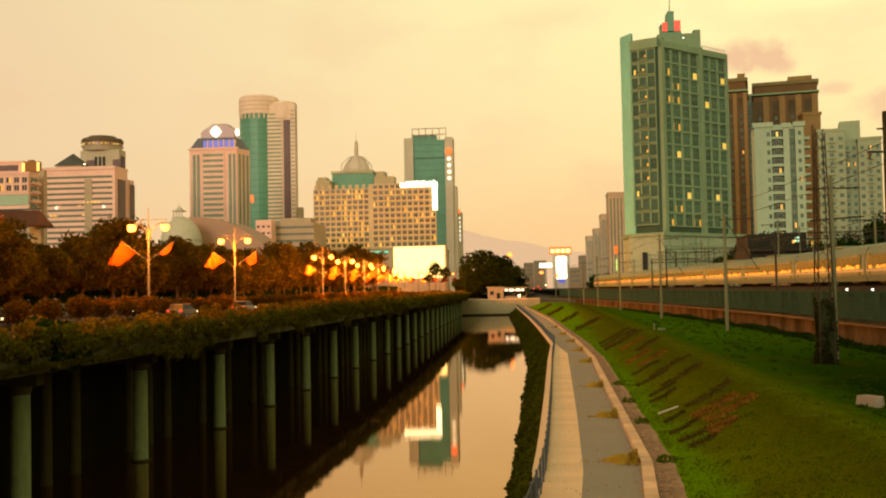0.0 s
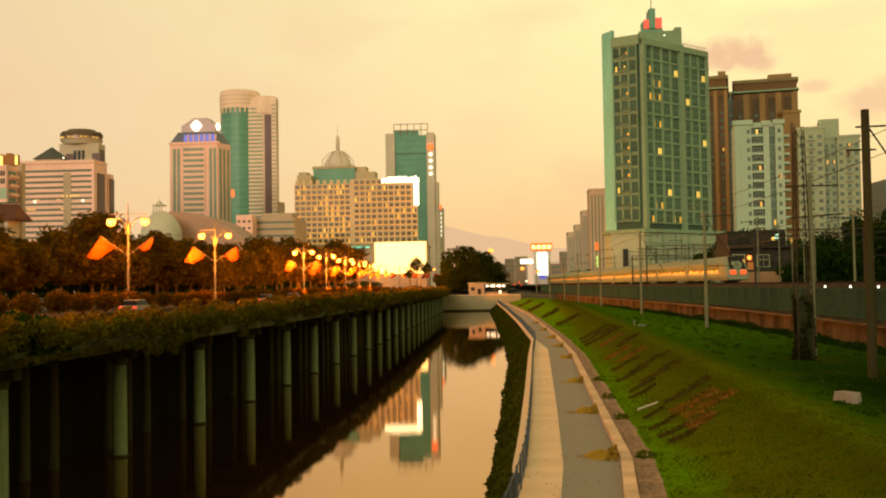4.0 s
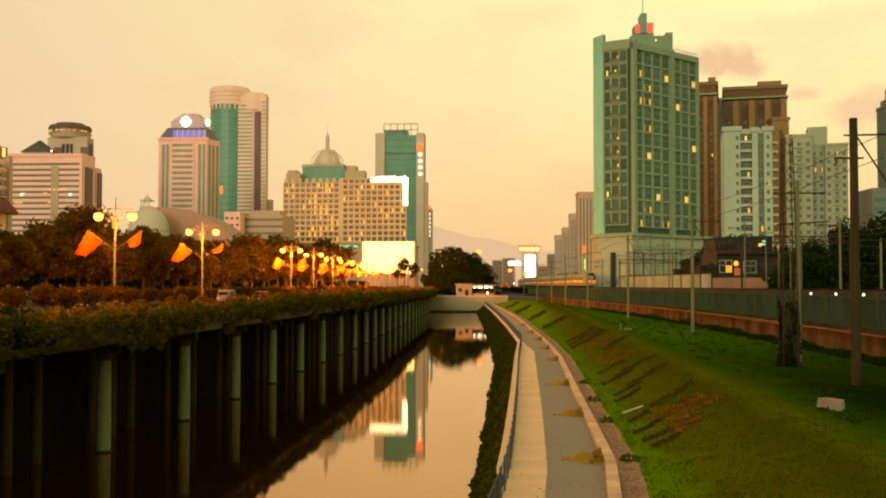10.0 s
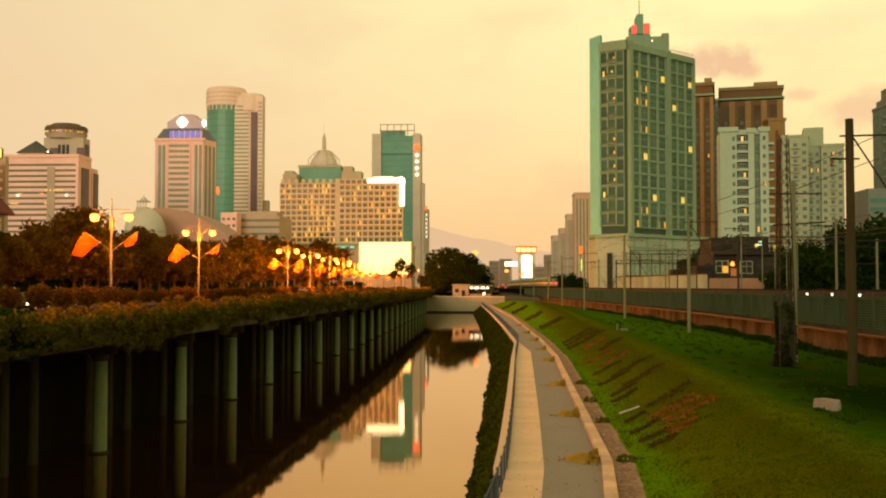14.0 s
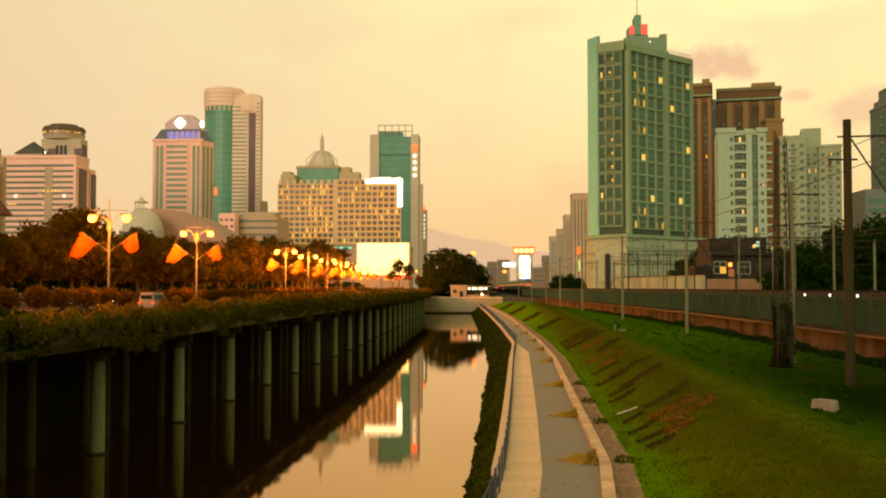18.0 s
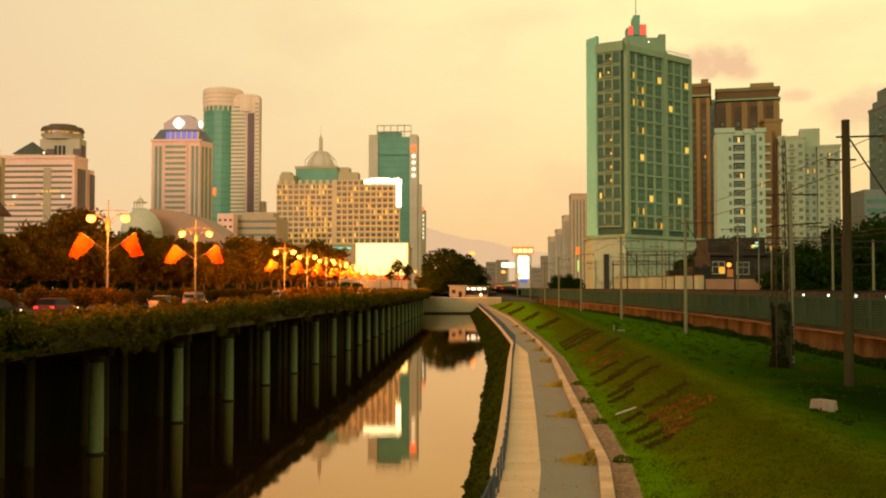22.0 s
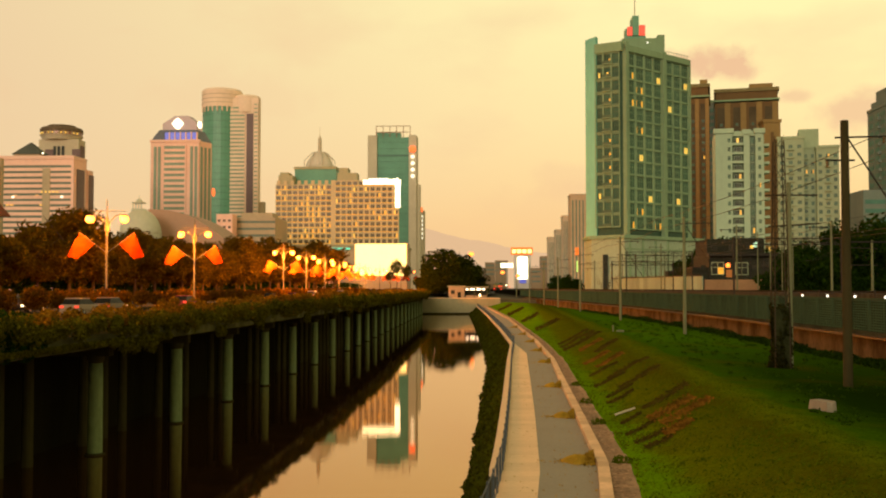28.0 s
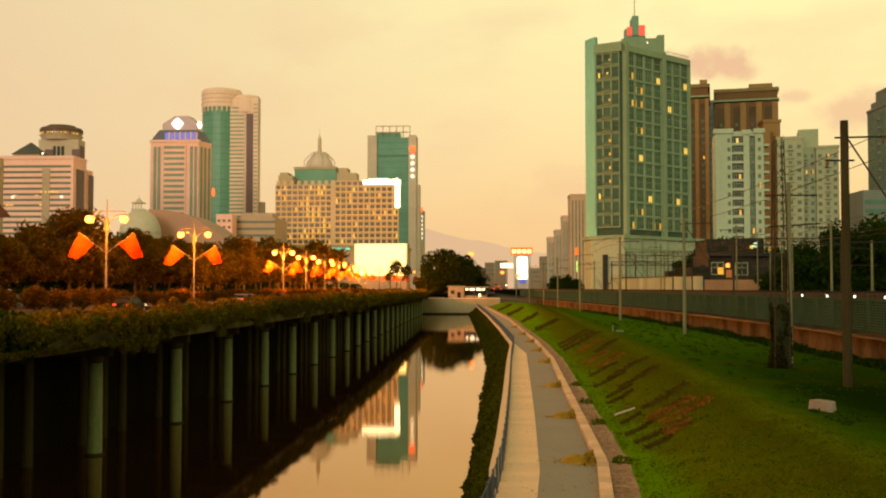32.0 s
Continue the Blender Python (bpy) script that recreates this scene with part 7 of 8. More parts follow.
def yard_gantries():
    """Slim poles and light portal frames in the yard behind the line."""
    r = random.Random(19)
    for k in range(7):
        x, y = 33.0 + 2.5 * k + r.uniform(-0.5, 0.5), 268 - 11.5 * k + r.uniform(-3, 3)
        top = r.uniform(9.5, 13.0)
        t = thing("yard_gantry", (x, y, Z_PLATEAU), "slim dark portal frame carrying cables over the yard", "gantry", "yard gantries")
        w = r.uniform(2.6, 4.2)
        for sx in (0, w):
            g = geo()
            tube(g, (x + sx, y, Z_PLATEAU), (x + sx, y, top), 0.11, 0.08, 6)
            part("post", g, LATTICE, t)
        for dz in (0.5, 1.3):
            g = geo()
            tube(g, (x - 0.7, y, top - dz), (x + w + 0.7, y, top - dz), 0.05, 0.05, 5)
            part("beam", g, LATTICE, t)
        for j in range(5):
            g = geo()
            a = x + w * j / 5
            tube(g, (a, y, top - 1.3), (a + w / 5, y, top - 0.5), 0.03, 0.03, 4)
            part("brace", g, LATTICE, t)
        for j in range(3):
            g = geo()
            a = x + w * (0.15 + 0.35 * j)
            lathe(g, a, y, [(0.03, top - 1.9), (0.1, top - 1.8), (0.05, top - 1.65), (0.1, top - 1.5), (0.03, top - 1.35)], 7)
            part("insulator", g, BRICKBROWN, t)
    for k in range(6):
        x, y = 38.0 + 3.4 * k, 150.0 + 6 * k
        top = r.uniform(8.5, 11.5)
        t = thing("yard_pole", (x, y, Z_PLATEAU), "slim grey pole with short cross-arms in the yard", "pole", "yard poles")
        g = geo()
        tube(g, (x, y, Z_PLATEAU), (x, y, top), 0.10, 0.07, 7)
        part("pole", g, MASTCONC, t)
        for dz in (0.4, 1.1, 1.8):
            g = geo()
            tube(g, (x - 0.9, y, top - dz), (x + 0.9, y, top - dz), 0.035, 0.035, 5)
            part("cross_arm", g, LATTICE, t)
    for k in range(9):
        g = geo()
        a, b = Vector((30.0 + 0.8 * k, 262, 8.0 + 0.45 * (k % 5))), Vector((52.0 + 1.3 * k, 165, 7.0 + 0.5 * (k % 4)))
        for j in range(13):
            p = a.lerp(b, j / 12)
            p.z -= 1.6 * (1 - (2 * j / 12 - 1) ** 2)
            g[0].extend([(p.x - 0.02, p.y, p.z - 0.012), (p.x + 0.02, p.y, p.z - 0.012), (p.x, p.y, p.z + 0.025)])
            if j:
                o = 3 * j
                g[1].extend([(o - 3 + i, o - 3 + (i + 1) % 3, o + (i + 1) % 3, o + i) for i in range(3)])
        solid("yard_cable", g, WIRE, "dark sagging cable across the yard", "cable", "yard cables")


yard_gantries()


def track_lamps():
    for y in (91.7, 84.9, 78.5, 72.4):
        x = 28.2
        t = thing("trackside_lamp", (x, y, 1.5), "small cool-white trackside lamp behind the fence", "lamp", "trackside lamps")
        g = geo()
        tube(g, (x + 0.4, y, 1.5), (x + 0.4, y, 2.15), 0.05, 0.05, 6)
        part("post", g, DARKSTEEL, t)
        g = geo()
        lathe(g, x - 1.1, y, [(0.03, 1.55), (0.08, 1.58), (0.10, 1.65), (0.08, 1.72), (0.03, 1.76)], 10)
        g2 = geo()
        tube(g2, (x + 0.4, y, 2.1), (x - 1.1, y, 1.85), 0.03, 0.03, 5)
        part("arm", g2, DARKSTEEL, t)
        part("lamp_head", g, COOLGLOW, t)


track_lamps()


# ---------------------------------------------------------------- path furniture and the bank's small things
def railing():
    t = thing("railing", (0.8, 70, Z_PATH), "blue-grey painted steel railing beside the path", "railing")
    g = geo()
    box(g, -0.03, 0.03, -0.03, 0.03, 0.0, 1.12)
    post = mesh_of("post", g, RAILPAINT)
    g = geo()
    box(g, -0.010, 0.010, -0.010, 0.010, 0.12, 1.05)
    bar = mesh_of("baluster", g, RAILPAINT)
    y = 18.0
    k = 0
    g = geo()
    while y < 352:
        x, x2 = along(RAIL_FOOT, y), along(RAIL_FOOT, y + 2)
        piece("post", post, t, (x, y, Z_PATH))
        a, b = Vector((x, y, 0)), Vector((x2, y + 2, 0))
        for z in (0.12, 1.02):
            rg = geo()
            tube(rg, a + Vector((0, 0, Z_PATH + z)), b + Vector((0, 0, Z_PATH + z)), 0.022, 0.022, 5)
            part("rail", rg, RAILPAINT, t)
        n = 3
        for j in range(1, n):
            p = a.lerp(b, j / n)
            if y < 60:
                piece("baluster", bar, t, (p.x, p.y, Z_PATH))
            else:
                box(g, p.x - 0.010, p.x + 0.010, p.y - 0.010, p.y + 0.010, Z_PATH + 0.12, Z_PATH + 1.05)
        y += 2.0
    tagged(part("baluster_run", g, RAILPAINT, t), kind="stuff")


def kerbs_and_paving():
    k = thing("kerb", (4, 80, Z_PATH), "row of pale rough kerb stones", "kerb")
    tagged(k, kind="structure")
    y = 16.0
    n = 0
    r = random.Random(2)
    far = geo()
    while y < 356:
        ln = 1.0 if y < 130 else 2.5
        x0, x1 = along(GREY_EDGE, y), along(GREY_EDGE, y + ln)
        g = far if y >= 130 else geo()
        w, h = 0.42, 0.18 + r.uniform(-0.012, 0.012)
        j = 0.015
        add(g, [(x0, y + j, Z_PATH - 0.2), (x0 + w, y + j, Z_PATH - 0.2), (x1 + w, y + ln - j, Z_PATH - 0.2), (x1, y + ln - j, Z_PATH - 0.2),
                (x0 + 0.02, y + j, Z_PATH + h), (x0 + w, y + j, Z_PATH + h), (x1 + w, y + ln - j, Z_PATH + h), (x1 + 0.02, y + ln - j, Z_PATH + h)], BOXF)
        if y < 130:
            part("kerb_stone", g, KERB, k)
        y += ln
    tagged(part("far_kerb_stones", far, KERB, k), kind="stuff")
    p = thing("paving", (1, 70, Z_PATH), "pale paving slabs beside the railing", "paving")
    tagged(p, kind="structure")
    y = 16.0
    far = geo()
    while y < 350:
        ln = 0.9
        for s in range(1):
            a0 = along(RAIL_FOOT, y) - 0.1
            b0 = along(STRIP_EDGE, y) + 0.03
            a1 = along(RAIL_FOOT, y + ln) - 0.1
            b1 = along(STRIP_EDGE, y + ln) + 0.03
            l0, h0 = a0 + (b0 - a0) * s + 0.004, a0 + (b0 - a0) * (s + 1) - 0.004
            l1, h1 = a1 + (b1 - a1) * s + 0.004, a1 + (b1 - a1) * (s + 1) - 0.004
            if h0 - l0 < 0.06:
                continue
            g = far if y >= 105 else geo()
            z = Z_PATH + 0.012 + r.uniform(-0.003, 0.003)
            add(g, [(l0, y + 0.01, z - 0.05), (h0, y + 0.01, z - 0.05), (h1, y + ln, z - 0.05), (l1, y + ln, z - 0.05), (l0, y + 0.01, z), (h0, y + 0.01, z), (h1, y + ln, z), (l1, y + ln, z)], BOXF)
            if y < 105:
                part("paving_slab", g, PALE, p)
        y += ln
    if far[0]:
        tagged(part("far_paving_slabs", far, PALE, p), kind="stuff")


def rubble_strip():
    """Rough stones set in a strip behind the kerb."""
    r = random.Random(77)
    strip("rubble_bed", YS, lambda y: [(along(GREY_EDGE, y) + 0.4, Z_PATH + 0.10), (along(GREY_EDGE, y) + 1.28, Z_PATH + 0.13)], RUBBLE, "mortared bed of brown rubble", "rubble", smooth=False)
    g = geo()
    for _ in range(5000):
        y = 18 + 200 * r.random() ** 1.8
        x = along(GREY_EDGE, y) + 0.50 + 0.58 * r.random()
        s = r.uniform(0.03, 0.08)
        z = Z_PATH + 0.10 + r.uniform(0, 0.05)
        vs = [(x + s * r.uniform(0.7, 1.2) * sx, y + s * r.uniform(0.7, 1.3) * sy, z + dz * s * r.uniform(0.2, 0.45)) for dz in (-0.8, 0.5) for sx, sy in ((-1, -1), (1, -1), (1, 1), (-1, 1))]
        add(g, vs, BOXF)
    solid("rubble_stones", g, RUBBLE, "brown rubble stones set behind the kerb", "stones", kind="stuff")


def bank_things():
    # long concrete block on the plateau, its near end broken off aslant
    g = geo()
    add(g, [(-0.62, -0.2, 0), (0.50, -0.24, 0), (0.62, 0.22, 0), (-0.58, 0.24, 0), (-0.60, -0.18, 0.45), (0.40, -0.22, 0.49), (0.50, 0.2, 0.47), (-0.56, 0.22, 0.43),
            (-0.66, 0.02, 0.0), (-0.68, 0.02, 0.36)], [(0, 1, 5, 4), (1, 2, 6, 5), (2, 3, 7, 6), (3, 8, 9, 7), (8, 0, 4, 9), (4, 5, 6, 7, 9), (3, 2, 1, 0, 8)])
    o = new("concrete_block", mesh_of("concrete_block", g, BLOCKCONC))
    o.matrix_basis = pose(13.30, 42.5, bank_height(13.3, 42.5) - 0.03, 0, 3, 112)
    tagged(o, "pale concrete block lying on the grass", "block")
    g = geo()
    chamfer_box(g, -0.4, 0.4, -0.2, 0.2, 0, 0.3, 0.05)
    o = new("small_concrete_block", mesh_of("small_concrete_block", g, MASTCONC))
    o.matrix_basis = pose(14.1, 117, bank_height(14.1, 117) - 0.05, 0, 0, 10)
    tagged(o, "small pale concrete block on the grass", "block")
    g = geo()
    tube(g, (13.3, 117, bank_height(13.3, 117) - 0.1), (13.3, 117, bank_height(13.3, 117) + 0.75), 0.10, 0.09, 8)
    solid("marker_post", g, MASTCONC, "short pale marker post on the grass", "post")
    # pale stick on the slope
    g = geo()
    a, b = (5.75, 49.8), (6.8, 50.7)
    tube(g, (*a, bank_height(*a) + 0.07), (*b, bank_height(*b) + 0.07), 0.06, 0.05, 7)
    solid("pale_plank", g, PALEWOOD, "pale wooden stick lying on the slope", "stick")
    # dug furrows that climb the slope: foot y, s at foot and head, run along y, width, soil or straw
    r = random.Random(5)
    furrows = [(39.7, 0.14, 0.34, 1.1, 0.22, SOIL), (41.0, 0.10, 0.34, 1.6, 0.24, SOIL), (41.4, 0.30, 0.52, 1.7, 0.3, DRYSOIL), (43.2, 0.08, 0.34, 2.6, 0.24, SOIL), (43.9, 0.34, 0.80, 3.9, 0.36, DRYSOIL),
               (46.2, 0.30, 0.70, 2.9, 0.40, DRYSOIL), (46.8, 0.10, 0.30, 2.2, 0.2, SOIL), (50.2, 0.33, 0.80, 4.1, 0.46, SOIL), (55.0, 0.12, 0.40, 3.0, 0.3, SOIL), (57.6, 0.15, 0.45, 3.4, 0.3, SOIL),
               (61.4, 0.32, 0.82, 4.6, 0.55, SOIL), (64.2, 0.12, 0.50, 4.0, 0.35, SOIL), (67.6, 0.30, 0.86, 6.0, 0.55, SOIL), (71.5, 0.15, 0.55, 5.0, 0.4, SOIL), (77.0, 0.3, 0.7, 5.0, 0.45, DRYSOIL),
               (82.0, 0.2, 0.6, 5.5, 0.5, DRYSOIL), (90.5, 0.45, 0.9, 7.6, 0.7, SOIL), (96.0, 0.3, 0.75, 8.0, 0.6, DRYSOIL), (101.0, 0.12, 0.92, 15.0, 1.0, SOIL), (106.0, 0.12, 0.85, 14.0, 0.9, SOIL),
               (111.5, 0.15, 0.8, 13.0, 0.8, SOIL), (150.0, 0.10, 0.75, 19.0, 1.7, SOIL), (155.0, 0.12, 0.75, 18.0, 1.5, SOIL), (189.0, 0.08, 0.70, 21.0, 3.4, SOIL), (236.0, 0.06, 0.80, 25.0, 4.6, SOIL), (284.0, 0.05, 0.80, 26.0, 4.6, SOIL)]
    for y, s0, s1, run, w, m in furrows:
        g = geo()
        n = 26
        for i in range(n + 1):
            u = i / n
            yc = y + run * u + 0.12 * noise.noise((y, u * 5, 0))
            k0, k1 = along(GREY_EDGE, yc) + 1.2, along(CREST, yc)
            xc = k0 + (k1 - k0) * (s0 + (s1 - s0) * u)
            half = w * (0.8 if m is SOIL else 0.4) * (0.35 + 0.65 * math.sin(math.pi * min(1.0, 0.06 + u)) ** 0.5) * (0.85 + 0.5 * noise.noise((y, u * 9, 3)))
            for k, (dy, dz) in enumerate(((-1.0, -0.05), (-0.55, 0.05), (-0.2, 0.09), (0.15, 0.02), (0.5, 0.045), (1.0, -0.05))):
                yk = yc + dy * half * (1.0 + 0.2 * noise.noise((y, u * 14, k)))
                g[0].append((xc - dy * half * 0.15, yk, bank_height(xc, yk) + dz * (0.35 + 0.5 * w) + 0.03 * noise.noise((u * 20, k, y))))
        if m is SOIL:
            g[1].extend((i * 6 + k, (i + 1) * 6 + k, (i + 1) * 6 + k + 1, i * 6 + k + 1) for i in range(n) for k in range(5))
        else:
            g = geo()
        bits = []
        for k in range(int((420 if m is SOIL else 520) * (0.6 + w)) if y < 130 else 300):
            u, dy = r.random(), r.gauss(0, 1.0 if m is SOIL else 1.3)
            yc = y + run * u + dy * w
            k0, k1 = along(GREY_EDGE, y + run * u) + 1.2, along(CREST, y + run * u)
            xc = k0 + (k1 - k0) * (s0 + (s1 - s0) * u)
            bits.append((xc, yc, bank_height(xc, yc) + 0.02 + 0.05 * r.random()))
        leaf_cards(g, np.array(bits), 0.04 + 0.06 * w if m is SOIL else 0.06 + 0.05 * w)
        solid("furrow", g, m, "dug furrow of crumbled dark soil up the slope" if m is SOIL else "furrow strewn with dry orange straw", "soil", kind="stuff")
    # heaps of dry clippings along the kerb side of the path
    for y, w in ((38.0, 0.85), (51.0, 0.75), (66.5, 0.75), (88, 0.8), (104, 0.7), (121, 0.7), (140, 0.7), (165, 0.8)):
        x = along(GREY_EDGE, y) - 0.55
        g = geo()
        n = 1300
        u, q = np.abs(rng.normal(0, 0.42, n)), rng.normal(0, 0.42, n)
        thin = rng.random(n) < 0.15
        px, py = x + 0.5 - w * np.where(thin, 2.0, 0.85) * u, y + w * q * np.where(thin, 0.5, 1.0)
        pz = Z_PATH + 0.02 + np.where(thin, 0.02, 0.42) * np.exp(-3 * u * u - 3 * q * q) * rng.random(n)
        leaf_cards(g, np.stack([px, py, pz], 1), 0.06)
        o = len(g[0])
        rings = [(1.0, 0.0), (0.8, 0.10), (0.5, 0.20), (0.2, 0.26)]
        for q, h in rings:
            for i in range(16):
                a = 2 * math.pi * i / 16
                e = q * (1 + 0.22 * noise.noise((math.cos(a) * 1.5, math.sin(a) * 1.5 + y, q)))
                g[0].append((x - 0.05 + 0.72 * w * e * math.cos(a), y + 0.75 * w * e * math.sin(a), Z_PATH + 0.005 + h * (1 + 0.3 * noise.noise((a, q, y)))))
        g[1].extend((o + k * 16 + i, o + k * 16 + (i + 1) % 16, o + k * 16 + 16 + (i + 1) % 16, o + k * 16 + 16 + i) for k in range(3) for i in range(16))
        g[1].append(tuple(o + 48 + i for i in range(16)))
        solid("clipping_heap", g, HAY, "low heap of dry brown clippings on the path", "heap", "clipping heaps")
    # dry leaves strewn over the path and the paving
    g = geo()
    n = 700
    y = 24 + 110 * rng.random(n) ** 1.6
    lo = np.array([along(RAIL_FOOT, v) + 0.1 for v in y])
    hi = np.array([along(GREY_EDGE, v) - 0.05 for v in y])
    k = 1 - rng.random(n) ** 1.8
    leaf_cards(g, np.stack([lo + (hi - lo) * k, y, np.full(n, Z_PATH + 0.03)], 1), 0.035)
    solid("fallen_leaves", g, HAY, "few dry leaves strewn over the path", "leaves", kind="stuff")
    # tufts of weeds in the rubble
    for y in (37.0, 47.5, 56, 66):
        x = along(GREY_EDGE, y) + 0.9
        g = geo()
        leaves(g, [(x, y, Z_PATH + 0.2)], [(0.35, 0.35, 0.2)], 120, 0.08)
        solid("weed_tuft", g, BLADES, "green weed tuft among the rubble", "plant", "weed tufts")


def plateau_weeds():
    """Low uneven weed clumps in the long grass of the plateau."""
    r = random.Random(61)
    cs, rs = [], []
    for _ in range(420):
        y = 34 + 120 * r.random() ** 1.4
        x = along(CREST, y) + 1.5 + (wall_x(y) - along(CREST, y) - 2.5) * r.random()
        q = r.uniform(0.15, 0.5)
        cs.append((x, y, bank_height(x, y) + 0.02))
        rs.append((q, q * 1.2, 0.10 + 0.12 * r.random()))
    g = geo()
    leaves(g, cs, rs, 11000, 0.07)
    solid("plateau_weeds", g, GREENWEED, "low dark weed clumps in the long grass", "weeds", kind="stuff")


plateau_weeds()


def wall_weeds():
    n = 16000
    y = 48 + 190 * rng.random(n) ** 1.5
    k = rng.random(n)
    tall = np.array([max(0.12, 0.42 + 0.6 * noise.noise((3, v * 0.12, 5.0)) + 0.35 * noise.noise((4, v * 0.6, 1.0))) for v in y])
    x = np.array([wall_x(v) for v in y]) - 0.15 - 1.7 * rng.random(n) ** 1.4
    g = geo()
    leaf_cards(g, np.stack([x, y, Z_PLATEAU - 0.5 + tall * k], 1), 0.14)
    solid("wall_weeds", g, DARKLEAF, "dark weeds along the foot of the viaduct wall", "weeds", kind="stuff")


wall_weeds()


def grass_tufts():
    n = 45000
    y = 22 + 130 * rng.random(n) ** 1.8
    g = geo()
    lo = np.array([along(GREY_EDGE, v) + 1.25 for v in y])
    x = lo + np.array([along(CREST, v) + 1.0 for v in y] - lo) * rng.random(n)
    a = rng.random(n) * math.pi
    h = 0.03 + 0.05 * rng.random(n)
    w = 0.05
    for i in range(n):
        z = bank_height(x[i], y[i]) - 0.02
        c, s = math.cos(a[i]) * w, math.sin(a[i]) * w
        lean = 0.08 * (rng.random() - 0.5)
        o = len(g[0])
        g[0].extend([(x[i] - c, y[i] - s, z), (x[i] + c, y[i] + s, z), (x[i] + lean, y[i] + lean, z + h[i])])
        g[1].append((o, o + 1, o + 2))
    solid("grass_tufts", g, BLADES, "short uneven grass blades on the bank", "grass", kind="stuff")


BLOCKCONC = mat("pale_block_concrete", (0.25, 0.22, 0.165), 0.9, scale=2, vary=0.2)
PALEWOOD = mat("pale_bare_wood", (0.50, 0.43, 0.30), 0.8, scale=3, vary=0.2)
railing()
rubble_strip()
bank_things()
grass_tufts()
kerbs_and_paving()


# ---------------------------------------------------------------- vehicles
def loft(g, rings, cap=True):
    n = len(rings[0])
    o = [v for ring in rings for v in ring]
    fs = [(k * n + i, k * n + (i + 1) % n, (k + 1) * n + (i + 1) % n, (k + 1) * n + i) for k in range(len(rings) - 1) for i in range(n)]
    if cap:
        fs += [tuple(range(n))[::-1], tuple(range((len(rings) - 1) * n, len(rings) * n))]
    return add(g, o, fs)


def make_car(paint, label, van=False):
    """Nose towards +y, wheels on z = 0."""
    t = thing("van" if van else "car", (0, 0, 0), label, "van" if van else "car", "cars on the road")
    hgt = 1.74 if van else 1.45
    prof = [(-2.2, 0.45, 0.85), (-2.15, 0.3, 0.98), (-1.4, 0.25, 1.0), (1.2, 0.25, 0.95), (2.05, 0.3, 0.78), (2.25, 0.4, 0.65)]
    g = geo()
    rings = []
    for y, lo, hi in prof:
        w = 0.86 if abs(y) < 2 else 0.78
        rings.append([(-w, y, lo), (w, y, lo), (w + 0.03, y, (lo + hi) / 2), (w - 0.06, y, hi), (-w + 0.06, y, hi), (-w - 0.03, y, (lo + hi) / 2)])
    loft(g, rings)
    part("body", g, paint, t, smooth=False)
    g = geo()
    cab = [(-2.1, 0.9), (-1.5, hgt), (0.3, hgt), (1.2, 0.93)] if not van else [(-2.2, 0.95), (-2.1, hgt), (0.9, hgt), (1.7, 0.9)]
    rings = []
    for y, z in cab:
        w = 0.74 if z < 1.2 else 0.60
        rings.append([(-0.76, y if z < 1.2 else y, 0.9), (0.76, y, 0.9), (w, y, z), (-w, y, z)])
    loft(g, rings)
    if van:
        part("upper_body", g, paint, t)
        pane = lambda y0, y1, sx: add(geo(), [(sx * (0.765 - 0.1 * k) + sx * 0.015, yy, zz) for k, zz in ((0, 1.05), (1, 1.52)) for yy in (y0, y1)] + [(sx * (0.70 - 0.1 * k), yy, zz) for k, zz in ((0, 1.05), (1, 1.52)) for yy in (y0, y1)],
                                      ((0, 1, 3, 2), (4, 6, 7, 5), (0, 4, 5, 1), (2, 3, 7, 6), (0, 2, 6, 4), (1, 5, 7, 3)))
        for sx in (-1, 1):
            for y0, y1 in ((-1.9, -0.9), (-0.75, 0.2), (0.32, 0.95)):
                part("side_window", pane(y0, y1, sx), CABIN, t)
        part("rear_window", box(geo(), -0.55, 0.55, -2.24, -2.15, 1.15, 1.52), CABIN, t)
        part("windscreen", add(geo(), [(-0.6, 1.68, 1.05), (0.6, 1.68, 1.05), (0.5, 1.02, 1.62), (-0.5, 1.02, 1.62), (-0.6, 1.55, 1.0), (0.6, 1.55, 1.0), (0.5, 0.9, 1.57), (-0.5, 0.9, 1.57)], ((0, 1, 2, 3), (7, 6, 5, 4), (0, 4, 5, 1), (3, 2, 6, 7), (0, 3, 7, 4), (1, 5, 6, 2))), CABIN, t)
    else:
        part("cabin_glass", g, CABIN, t)
    g = geo()
    y0, y1 = cab[1][0], cab[2][0]
    chamfer_box(g, -0.63, 0.63, y0 - 0.05, y1 + 0.05, hgt - 0.06, hgt + 0.03, 0.04)
    part("roof", g, paint, t)
    for sx in (-1, 1):
        for y in (-1.35, 1.35):
            g = geo()
            tube(g, (sx * 0.66, y, 0.32), (sx * 0.88, y, 0.32), 0.32, 0.32, 14)
            wheel = part("wheel", g, TYRE, t)
            g = geo()
            tube(g, (sx * 0.885, y, 0.32), (sx * 0.90, y, 0.32), 0.19, 0.17, 10)
            part("rim", g, CHROME, wheel)
        part("tail_light", box(geo(), sx * 0.62 - 0.16, sx * 0.62 + 0.16, -2.26, -2.18, 0.72, 0.88), TAILGLOW, t, "red glowing tail light")
        part("headlight", box(geo(), sx * 0.60 - 0.12, sx * 0.60 + 0.12, 2.2, 2.33, 0.58, 0.76), HEADGLOW, t, "white glowing headlight")
    return t


